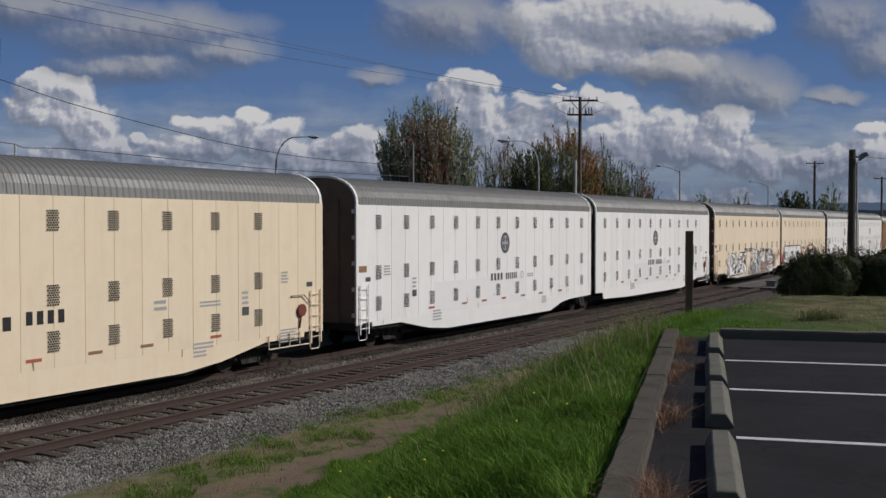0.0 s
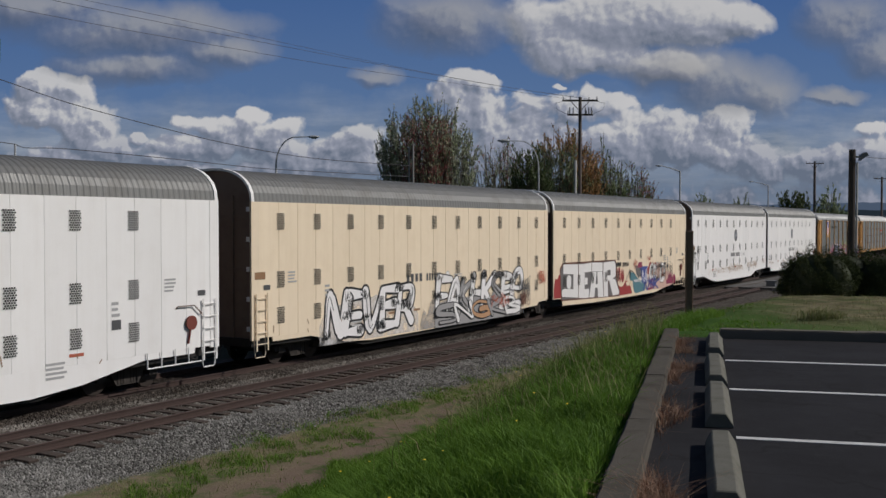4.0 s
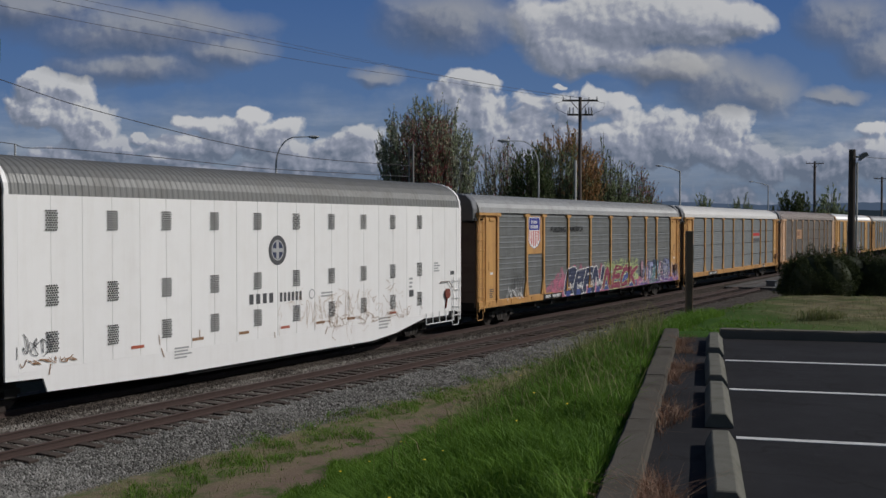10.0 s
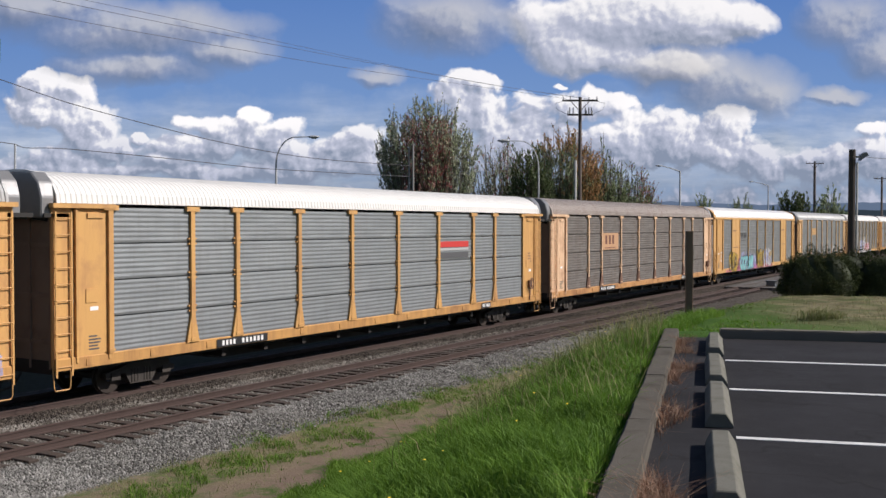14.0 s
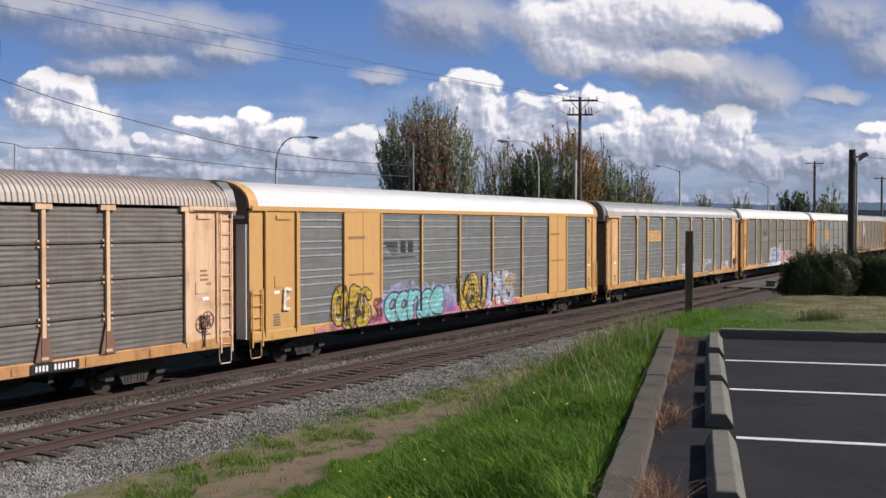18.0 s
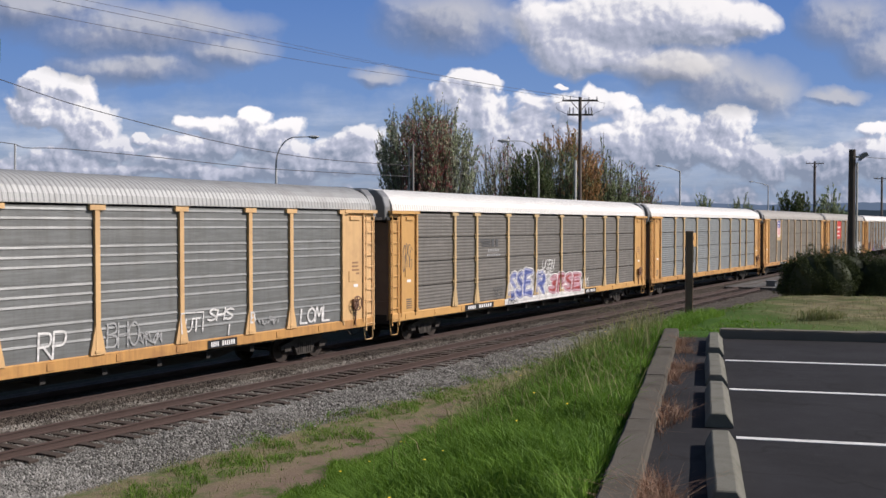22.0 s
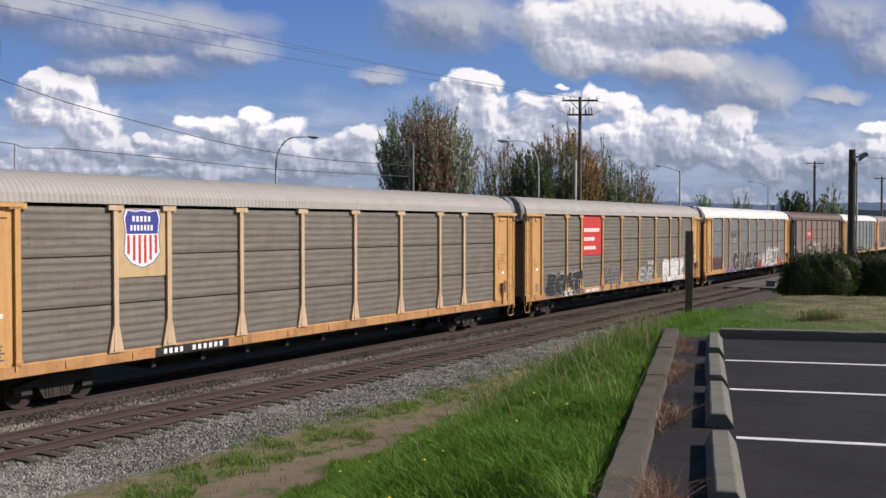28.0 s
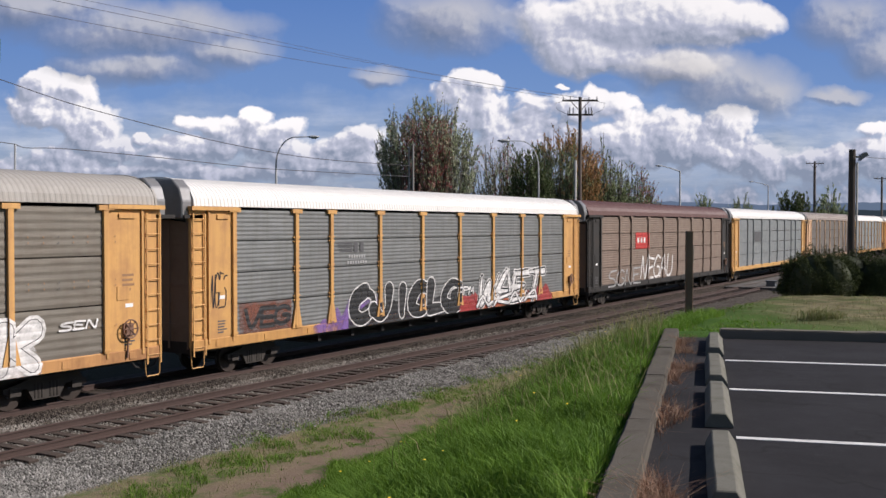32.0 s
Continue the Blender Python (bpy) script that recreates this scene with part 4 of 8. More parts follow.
spray_red = plain("red_spray_paint", (0.36, 0.045, 0.045))
spray_crimson = plain("crimson_spray_paint", (0.3, 0.05, 0.1))
spray_blue = plain("blue_spray_paint", (0.07, 0.1, 0.33))
spray_navy = plain("navy_spray_paint", (0.035, 0.045, 0.1))
spray_violet = plain("violet_spray_paint", (0.22, 0.12, 0.36))
spray_teal = plain("teal_spray_paint", (0.1, 0.23, 0.27))
spray_aqua = plain("aqua_spray_paint", (0.2, 0.5, 0.52))
spray_yellow = plain("yellow_spray_paint", (0.56, 0.36, 0.03))
spray_lime = plain("lime_spray_paint", (0.5, 0.58, 0.26))
spray_silver = plain("silver_spray_paint", (0.34, 0.33, 0.33))
spray_brown = plain("brown_spray_paint", (0.15, 0.06, 0.04))
spray_lilac = plain("lilac_spray_paint", (0.38, 0.4, 0.62))
sign_red = plain("sign_red", (0.55, 0.04, 0.035))
sign_blue = plain("sign_blue", (0.04, 0.05, 0.27))
sign_tan = plain("sign_tan", (0.5, 0.29, 0.16))
repaint = plain("repainted_white", (0.86, 0.835, 0.83), fade=0.1)
mark_brown = plain("brown_mark", (0.3, 0.17, 0.09))
pale_tan = plain("pale_tan_mark", (0.62, 0.52, 0.44))
mark_red = plain("red_mark", (0.45, 0.12, 0.07))


def smooth_line(pts, n=5):
    """A rounded way through the points."""
    if len(pts) < 3:
        return pts
    out = []
    for i in range(len(pts) - 1):
        p0, p1, p2, p3 = pts[max(i - 1, 0)], pts[i], pts[i + 1], pts[min(i + 2, len(pts) - 1)]
        for k in range(n):
            t = k / n
            out.append(tuple(0.5 * (2 * b + (c - a) * t + (2 * a - 5 * b + 4 * c - d) * t * t + (3 * b - a - 3 * c + d) * t ** 3) for a, b, c, d in zip(p0, p1, p2, p3)))
    return out + [pts[-1]]


def strip(pts, lo, hi, axis=1):
    """The part of a flat outline that lies between two bounds along the car, or up it."""
    for bound, sign in ((lo, 1), (hi, -1)):
        out = []
        for a, b in zip(pts, pts[1:] + pts[:1]):
            ina, inb = sign * (a[axis] - bound) >= 0, sign * (b[axis] - bound) >= 0
            if ina:
                out.append(a)
            if ina != inb:
                t = (bound - a[axis]) / (b[axis] - a[axis])
                cut = [q + (r - q) * t for q, r in zip(a, b)]
                cut[axis] = bound
                out.append(tuple(cut))
        pts = out
        if not pts:
            return pts
    return pts


class Paint:
    """Flat strokes and fields of paint on a car's side, a mesh for each coat."""

    def __init__(self, car, x):
        self.car, self.x, self.coats, self.lift = car, x, {}, 0.0

    def field(self, mat, pts):
        v, f = self.coats.setdefault(mat, ([], []))
        self.lift += 0.00006
        f.append(tuple(range(len(v), len(v) + len(pts))))
        v.extend((self.x + self.lift, a, b) for a, b in pts)

    def box(self, mat, y0, y1, z0, z1):
        self.field(mat, [(y0, z0), (y1, z0), (y1, z1), (y0, z1)])

    def disc(self, mat, y, z, r, r2=None, n=20):
        self.field(mat, [(y + r * math.cos(2 * math.pi * k / n), z + (r2 or r) * math.sin(2 * math.pi * k / n)) for k in range(n)])

    def stroke(self, mat, pts, w):
        v, f = self.coats.setdefault(mat, ([], []))
        self.lift += 0.00006
        n = len(pts)
        ws = w if isinstance(w, list) else [w] * n
        rims = []
        for i, (a, b) in enumerate(pts):
            c, d = pts[max(i - 1, 0)], pts[min(i + 1, n - 1)]
            dx, dz = d[0] - c[0], d[1] - c[1]
            s = math.hypot(dx, dz) or 1
            nx, nz = -dz / s * ws[i] / 2, dx / s * ws[i] / 2
            rims.append(((a + nx, b + nz), (a - nx, b - nz)))
        for i in range(n - 1):
            self.lift += 0.00001
            k = len(v)
            v.extend((self.x + self.lift, q[0], q[1]) for q in (rims[i][0], rims[i][1], rims[i + 1][1], rims[i + 1][0]))
            f.append((k, k + 1, k + 2, k + 3))
        for e in range(0, n) if max(ws) > 0.12 else (0, n - 1):
            self.lift += 0.00001
            k = len(v)
            v.extend((self.x + self.lift, pts[e][0] + ws[e] / 2 * math.cos(2 * math.pi * j / 10), pts[e][1] + ws[e] / 2 * math.sin(2 * math.pi * j / 10)) for j in range(10))
            f.append(tuple(range(k, k + 10)))

    def cloud(self, mat, y0, y1, z0, z1, seed, rough=0.25):
        """An uneven field with a ragged top."""
        rnd = random.Random(seed)
        n = max(8, int((y1 - y0) * 4))
        top = [(y1 - (y1 - y0) * i / n, z1 - (z1 - z0) * rough * rnd.random() - (0.5 * (z1 - z0) * (abs(i / n - 0.5) * 2) ** 6)) for i in range(n + 1)]
        self.field(mat, [(y0, z0), (y1, z0)] + smooth_line(top, 2))

    def wrap(self):
        """Lays the paint over the panels, the sill below them and the posts and plates that stand proud."""
        for mat, (v, f) in self.coats.items():
            nv, nf = [], []
            for face in f:
                pts = [v[i] for i in face]
                low = strip(pts, 0.91, 1.19, 2)
                high = strip(pts, 1.19, 4.88, 2)
                pieces = [(high, 0.0), (low, 0.028)]
                pieces += [(strip(high, lo, hi), up) for lo, hi, up in post_rows[self.car]] if high else []
                for q, up in pieces:
                    if len(q) > 2:
                        nf.append(tuple(range(len(nv), len(nv) + len(q))))
                        nv.extend((a + up, b, c) for a, b, c in q)
            self.coats[mat] = (nv, nf)

    def done(self, name, labels):
        base = name
        if self.car in post_rows and name in ("painted_scrawl", "sign_panel") and self.x > SIDE + 0.02:
            self.wrap()
        for i, (mat, (v, f)) in enumerate(self.coats.items()):
            if not f:
                continue
            if self.car in post_rows and self.x > SIDE + 0.02 and name == "painted_scrawl":
                mat = ridged(mat)
            if base == "sign_panel":
                name = "stencil_marking" if len(f) > 1 else base
            ob = part(name, flat_mesh(name, v, f, mat), None, self.car, labels)
            if name in ("stencil_marking", "painted_scrawl", "number_board"):
                ob["kind"] = "stuff"


BEND = {
    "hook": [[(0.92, 0.85), (0.5, 1.0), (0.1, 0.72), (0.08, 0.3), (0.45, 0.02), (0.9, 0.2), (0.86, 0.5), (0.5, 0.48)]],
    "knot": [[(0.12, 0.0), (0.1, 1.0), (0.65, 0.98), (0.8, 0.75), (0.3, 0.52), (0.92, 0.3), (0.7, 0.02), (0.1, 0.04)]],
    "zig": [[(0.08, 0.0), (0.18, 1.0), (0.5, 0.4), (0.8, 0.0), (0.92, 1.0)]],
    "snake": [[(0.95, 0.98), (0.3, 0.95), (0.12, 0.62), (0.8, 0.45), (0.8, 0.1), (0.05, 0.02)]],
    "bowl": [[(0.08, 1.0), (0.12, 0.25), (0.5, 0.0), (0.88, 0.25), (0.92, 1.0)]],
    "tent": [[(0.05, 0.0), (0.45, 1.0), (0.95, 0.0)], [(0.25, 0.36), (0.75, 0.36)]],
    "comb": [[(0.15, 0.0), (0.12, 1.0)], [(0.12, 0.98), (0.9, 0.95)], [(0.12, 0.5), (0.75, 0.52)], [(0.12, 0.03), (0.95, 0.0)]],
    "fork": [[(0.12, 0.0), (0.15, 1.0)], [(0.9, 1.0), (0.2, 0.5), (0.95, 0.0)]],
}
LETTER = {
    "D": [[(0.05, 0.0), (0.05, 1.0)], [(0.05, 1.0), (0.7, 0.97), (0.95, 0.5), (0.7, 0.03), (0.05, 0.0)]],
    "E": [[(0.1, 0.0), (0.1, 1.0)], [(0.1, 1.0), (0.95, 1.0)], [(0.1, 0.5), (0.8, 0.5)], [(0.1, 0.0), (0.95, 0.0)]],
    "A": [[(0.0, 0.0), (0.42, 1.0), (0.58, 1.0), (1.0, 0.0)], [(0.25, 0.32), (0.75, 0.32)]],
    "R": [[(0.1, 0.0), (0.1, 1.0)], [(0.1, 1.0), (0.75, 0.97), (0.9, 0.72), (0.7, 0.5), (0.1, 0.48)], [(0.45, 0.48), (1.0, 0.0)]],
    "N": [[(0.05, 0.0), (0.1, 1.0), (0.85, 0.0), (0.95, 1.0)]],
    "V": [[(0.0, 1.0), (0.45, 0.0), (1.0, 1.0)]],
    "G": [[(0.95, 0.8), (0.6, 1.0), (0.1, 0.75), (0.1, 0.25), (0.55, 0.0), (0.95, 0.25), (0.95, 0.45), (0.6, 0.45)]],
    "P": [[(0.1, 0.0), (0.1, 1.0)], [(0.1, 1.0), (0.8, 0.95), (0.9, 0.7), (0.7, 0.5), (0.1, 0.48)]],
}
LETTER |= {
    "B": [[(0.1, 0.0), (0.12, 1.0)], [(0.1, 1.0), (0.75, 0.96), (0.8, 0.66), (0.15, 0.52)], [(0.15, 0.52), (0.92, 0.4), (0.85, 0.04), (0.1, 0.0)]],
    "C": [[(0.9, 0.9), (0.45, 1.0), (0.1, 0.6), (0.2, 0.12), (0.6, 0.0), (0.95, 0.15)]],
    "O": [[(0.5, 1.0), (0.12, 0.75), (0.12, 0.25), (0.5, 0.0), (0.9, 0.25), (0.9, 0.75), (0.5, 1.0)]],
    "S": [[(0.92, 0.85), (0.5, 1.0), (0.1, 0.78), (0.5, 0.54), (0.92, 0.25), (0.5, 0.0), (0.05, 0.1)]],
    "I": [[(0.5, 0.0), (0.5, 1.0)]],
    "L": [[(0.15, 1.0), (0.12, 0.02)], [(0.12, 0.02), (0.9, 0.0)]],
    "H": [[(0.1, 0.0), (0.1, 1.0)], [(0.9, 0.0), (0.9, 1.0)], [(0.1, 0.5), (0.9, 0.5)]],
    "K": [[(0.12, 0.0), (0.15, 1.0)], [(0.95, 1.0), (0.2, 0.48)], [(0.3, 0.52), (1.0, 0.0)]],
}
LETTER |= {
    "M": [[(0.02, 0.0), (0.2, 1.0), (0.5, 0.3), (0.8, 1.0), (0.98, 0.0)]],
    "T": [[(0.0, 1.0), (1.0, 0.97)], [(0.5, 0.97), (0.48, 0.0)]],
    "U": [[(0.08, 1.0), (0.1, 0.25), (0.5, 0.0), (0.88, 0.25), (0.92, 1.0)]],
    "W": [[(0.0, 1.0), (0.25, 0.0), (0.5, 0.75), (0.75, 0.0), (1.0, 1.0)]],
    "J": [[(0.75, 1.0), (0.75, 0.25), (0.4, 0.0), (0.05, 0.3)]],
    "e": [[(0.12, 0.5), (0.85, 0.55), (0.8, 0.95), (0.4, 1.0), (0.1, 0.6), (0.2, 0.1), (0.9, 0.05)]],
    "n": [[(0.1, 0.0), (0.12, 1.0)], [(0.12, 0.75), (0.55, 1.0), (0.9, 0.75), (0.9, 0.0)]],
    "a": [[(0.15, 0.9), (0.6, 1.0), (0.9, 0.7), (0.92, 0.0)], [(0.9, 0.5), (0.3, 0.5), (0.1, 0.25), (0.4, 0.0), (0.9, 0.2)]],
    "3": [[(0.1, 0.9), (0.5, 1.0), (0.9, 0.75), (0.4, 0.53), (0.92, 0.25), (0.5, 0.0), (0.05, 0.12)]],
}


def shapes(paint, marks, y0, y1, z0, z1, coats, weight, seed, lean=0.12, glyphs=BEND, jitter=0.06, overlap=1.05, stack=False, trim=True):
    """A row of bulging shapes; coats are (material or list of materials, extra width) from the outermost in."""
    rnd = random.Random(seed)
    pad = weight / 2
    w = (y1 - y0 - 2 * pad) / len(marks)
    lines = []
    for i, m in enumerate(marks):
        lift, grow = rnd.uniform(-0.05, 0.05), rnd.uniform(0.92, 1.04)
        for poly in glyphs[m]:
            pts = []
            for a, b in poly:
                a, b = a + rnd.uniform(-jitter, jitter), b + rnd.uniform(-jitter, jitter)
                z = z0 + pad + (z1 - z0 - 2 * pad) * min(max(b * grow + lift, 0), 1)
                pts.append((y0 + pad + w * (i + a * overlap) + lean * (b - 0.5) * w, z))
            lines.append((i, smooth_line(pts)))
    runs = [(coat, [q for q in enumerate(lines) if q[1][0] == i]) for i in range(len(marks)) for coat in coats] if stack else [(coat, list(enumerate(lines))) for coat in coats]
    for (mat, extra), some in runs:
        for k, (i, pts) in some:
            wide = [max(weight * (0.82 + 0.3 * math.sin(1.7 * k + seed + 5.0 * j / len(pts))) + extra, 0.02) for j in range(len(pts))]
            paint.stroke(mat[i % len(mat)] if isinstance(mat, (list, tuple)) else mat, pts, wide if weight > 0.15 else max(weight + extra, 0.02))
    if weight > 0.22 and trim:
        edge = coats[0][0] if not isinstance(coats[0][0], (list, tuple)) else coats[0][0][0]
        for i, pts in lines:
            for mat, off, w in ((edge, rnd.uniform(-0.2, 0.2), 0.035), (spray_white, rnd.uniform(0.15, 0.3), 0.03)):
                a = rnd.randrange(0, max(1, len(pts) // 2))
                run = pts[a:a + rnd.randrange(4, max(6, len(pts) * 2 // 3))]
                if len(run) > 2:
                    paint.stroke(mat, [(y + off * weight, z + off * weight * 0.8) for y, z in run], w)
            y, z = pts[rnd.randrange(len(pts))]
            scribble(paint, edge, y - 0.25, y + 0.25, z - 0.15, z + 0.2, 5, 0.025, rnd.randrange(999))


def scribble(paint, mat, y0, y1, z0, z1, count, w, seed):
    """Fine looping lines that run along, like many small hurried tags."""
    rnd = random.Random(seed)
    step = (y1 - y0) / count
    for k in range(count):
        y = y0 + (k + rnd.uniform(-0.2, 0.4)) * step
        pts = [(y, rnd.uniform(z0, z1))]
        for j in range(rnd.randrange(3, 7)):
            pts.append((min(max(y + rnd.uniform(-0.3, 1.3) * step, y0), y1), rnd.uniform(z0, z1)))
        paint.stroke(mat, smooth_line(pts, 4), w)


def bars(paint, mat, y0, y1, z0, z1, count, gap=0.42):
    w = (y1 - y0) / count
    for k in range(count):
        paint.box(mat, y0 + k * w, y0 + (k + 1 - gap) * w, z0, z1)


def lines_block(paint, mat, y0, y1, z0, z1, rows, seed):
    rnd = random.Random(seed)
    h = (z1 - z0) / rows
    for k in range(rows):
        paint.box(mat, y0, y0 + (y1 - y0) * rnd.uniform(0.6, 1), z1 - (k + 0.75) * h, z1 - (k + 0.25) * h)


def writing(car, text, y, z, size, wide, mat, x):
    """Words in the built-in font, laid on a car's side."""
    data = bpy.data.curves.new("lettering", "FONT")
    data.body, data.size, data.offset = text, size, 0.012
    ob = new("lettering", data)
    bpy.context.view_layer.update()
    me = bpy.data.meshes.new_from_object(ob.evaluated_get(bpy.context.evaluated_depsgraph_get()))
    bpy.data.objects.remove(ob)
    xs = [v.co.x for v in me.vertices]
    k = wide / (max(xs) - min(xs))
    for v in me.vertices:
        v.co = Vector((0, (v.co.x - min(xs)) * k, v.co.y))
    me.materials.clear()
    me.materials.append(mat)
    part("lettering", me, None, car, "", (x, y, z))


UX, RX = SIDE + 0.021, SIDE + 0.027   # paint lies here on the two kinds of car
T, W1, W2, T1, T2, W3, W4 = cars[:7]
R = cars[7:]


def emblem(car, y, z):
    p = Paint(car, UX)
    p.disc(ink_grey, y, z, 0.42, 0.46, 28)
    p.disc(pale_grey, y, z, 0.29, 0.32, 24)
    p.disc(spray_navy, y, z, 0.25, 0.28, 24)
    p.box(pale_grey, y - 0.06, y + 0.06, z - 0.27, z + 0.27)
    p.box(pale_grey, y - 0.24, y + 0.24, z - 0.06, z + 0.06)
    p.done("round_emblem", "round dark emblem with a pale cross")


def small_marks(car, flip, tone, number, seed):
    """Stencilled bars, brown lifting marks and placards along a two-unit car."""
    p = Paint(car, UX)
    rnd = random.Random(seed)
    ly = lambda y: A_LEN - y if flip else y
    for k, y in enumerate((5.0, 7.6, 9.3, 11.1, 13.0, 14.9, 17.1)):
        p.box(mark_brown if k % 3 else mark_red, ly(y) - 0.22, ly(y) + 0.22, 1.2, 1.28)
    if number:
        y = number[0]
        bars(p, ink_grey, y, y + 1.2, number[1], number[1] + 0.3, 4)
        bars(p, ink_grey, y + 1.4, y + 2.55, number[1], number[1] + 0.28, 6)
        p.disc(pale_grey, y + 3.0, number[1] + 0.15, 0.16, 0.16)
        p.disc(repaint, y + 3.0, number[1] + 0.15, 0.13, 0.13)
        lines_block(p, pale_grey, y + 3.5, y + 4.2, number[1], number[1] + 0.2, 2, seed)
    lines_block(p, pale_grey, ly(5.5) - 0.4, ly(5.5) + 0.4, 0.7, 1.15, 4, seed + 1)
    lines_block(p, pale_grey, ly(15.4) - 0.4, ly(15.4) + 0.35, 0.75, 1.1, 4, seed + 2)
    lines_block(p, pale_grey, ly(1.9) - 0.2, ly(1.9) + 0.25, 2.6, 3.0, 4, seed + 3)
    p.box(ink_grey, ly(3.75) - 0.15, ly(3.75) + 0.15, 1.75, 2.0)
    lines_block(p, pale_grey, ly(3.75) - 0.15, ly(3.75) + 0.15, 2.05, 2.5, 3, seed + 4)
    p.box(ink_grey, ly(0.55), ly(0.55) + (-0.3 if flip else 0.3), 2.45, 2.6)
    if not flip:
        p.box(mark_brown, 0.14, 0.62, 2.78, 3.0)
    for k in range(10):
        y, z = rnd.uniform(1, 19), rnd.uniform(1.0, 1.5)
        p.stroke(mark_brown, [(y, z), (y + rnd.uniform(-0.1, 0.1), z - rnd.uniform(0.05, 0.25))], 0.025)
    p.done("stencil_marking", "small stencilled bars and lifting marks")


small_marks(T, True, tan_side, None, 1)
p = Paint(T, UX)
bars(p, ink_black, 8.4, 9.5, 2.0, 2.32, 3)
bars(p, ink_black, 9.75, 10.95, 2.08, 2.4, 4)
lines_block(p, pale_grey, 13.7, 14.2, 2.1, 2.45, 2, 5)
lines_block(p, pale_grey, 15.4, 16.3, 2.1, 2.3, 2, 6)
lines_block(p, pale_grey, 18.9, 20.0, 0.75, 1.2, 5, 7)
p.done("stencil_marking", "black numbers as plain bars")
small_marks(W1, False, white_side, (9.9, 2.05), 2)
small_marks(W2, True, white_side, (8.3, 2.05), 3)
small_marks(W3, False, white_side, (9.9, 2.05), 4)
small_marks(W4, True, white_side, (8.3, 2.05), 5)
small_marks(T1, False, tan_side, (8.6, 2.3), 6)
small_marks(T2, True, tan_side, None, 7)
for car, y in ((W1, 11.23), (W2, 9.6), (W3, 11.23), (W4, 9.6)):
    emblem(car, y, 3.65)
for car, y0, y1 in ((W1, 5.2, 13.2), (W2, 6.0, 12.0)):
    p = Paint(car, SIDE + 0.0135)
    p.box(repaint, y0, y1, 1.0, 2.2)
    p.done("repainted_patch", "slightly greyer repainted patch")

# pale old scratches of paint low on one white car
p = Paint(W4, UX)
rnd = random.Random(41)
for k in range(46):
    y, z = rnd.uniform(9.5, 17.0), rnd.uniform(0.8, 2.2)
    pts = [(y, z)]
    for j in range(3):
        pts.append((pts[-1][0] + rnd.uniform(-0.25, 0.3), pts[-1][1] + rnd.uniform(-0.35, 0.25)))
    p.stroke(pale_tan if k % 5 else mark_brown, smooth_line(pts, 3), 0.012)
scribble(p, pale_tan, 11.0, 14.5, 1.1, 2.3, 16, 0.016, 42)
scribble(p, mark_brown, 12.0, 17.5, 1.0, 1.4, 12, 0.012, 43)
scribble(p, ink_grey, 0.3, 1.3, 1.25, 1.9, 6, 0.018, 44)
scribble(p, mark_brown, 0.4, 2.0, 1.12, 1.3, 9, 0.02, 45)
p.done("painted_scrawl", "thin faded scratchy lines of paint")
p = Paint(W3, UX)
scribble(p, ink_grey, 0.3, 1.7, 1.7, 3.0, 9, 0.014, 33)
scribble(p, mark_brown, 9.3, 13.1, 0.92, 1.42, 22, 0.016, 34)
scribble(p, pale_tan, 9.0, 13.4, 0.85, 1.5, 18, 0.03, 35)
scribble(p, mark_brown, 14.8, 17.8, 1.05, 1.5, 14, 0.012, 36)
scribble(p, pale_tan, 14.7, 18.0, 1.0, 1.55, 14, 0.035, 37)
scribble(p, pale_tan, 4.0, 9.0, 0.9, 1.4, 18, 0.02, 38)
scribble(p, mark_brown, 19.6, 20.7, 1.15, 1.7, 8, 0.018, 39)
p.done("painted_scrawl", "thin faded scrawl of paint")

# first tan car: two outlined pieces
p = Paint(T1, UX)
p.cloud(mist_white, 3.3, 9.4, 0.45, 2.0, 5, 0.15)
shapes(p, "NEVER", 3.5, 9.2, 0.6, 2.3, [(ink_black, 0.16), (repaint, 0.0)], 0.36, 11, 0.2, LETTER, 0.04, 1.0)
p.cloud(mist_silver, 9.5, 18.4, 0.45, 1.9, 9, 0.5)
p.cloud(spray_silver, 10.6, 18.0, 0.42, 1.7, 10, 0.35)
shapes(p, ["comb", "tent", "fork", "H", "K", "S", "B", "e"], 10.5, 18.2, 0.75, 2.5, [(ink_black, 0.09), ((spray_white, repaint, spray_silver), 0.0)], 0.33, 12, 0.3, BEND | LETTER, 0.05, 1.25, True)
shapes(p, ["snake", "zig", "hook", "fork", "knot"], 10.6, 17.9, 0.5, 1.35, [(ink_black, 0.07), ((spray_silver, spray_white, sign_tan), 0.0)], 0.2, 13, -0.3, stack=True)
scribble(p, mark_red, 15.2, 16.8, 0.9, 1.5, 7, 0.03, 17)
scribble(p, ink_grey, 17.9, 19.0, 0.8, 2.1, 14, 0.022, 18)
scribble(p, spray_brown, 18.0, 18.6, 0.8, 1.45, 8, 0.03, 19)
scribble(p, mark_red, 19.95, 20.6, 1.7, 2.3, 9, 0.03, 20)
shapes(p, ["zig", "hook", "knot"], 18.2, 18.9, 1.5, 2.0, [(ink_grey, 0)], 0.035, 14)
shapes(p, ["hook", "knot", "snake"], 18.1, 19.0, 0.8, 1.3, [(spray_brown, 0)], 0.03, 15)
shapes(p, ["snake", "zig"], 19.9, 20.7, 1.7, 2.3, [(mark_red, 0)], 0.04, 16)
p.done("painted_scrawl", "grey and white outlined scrawl")

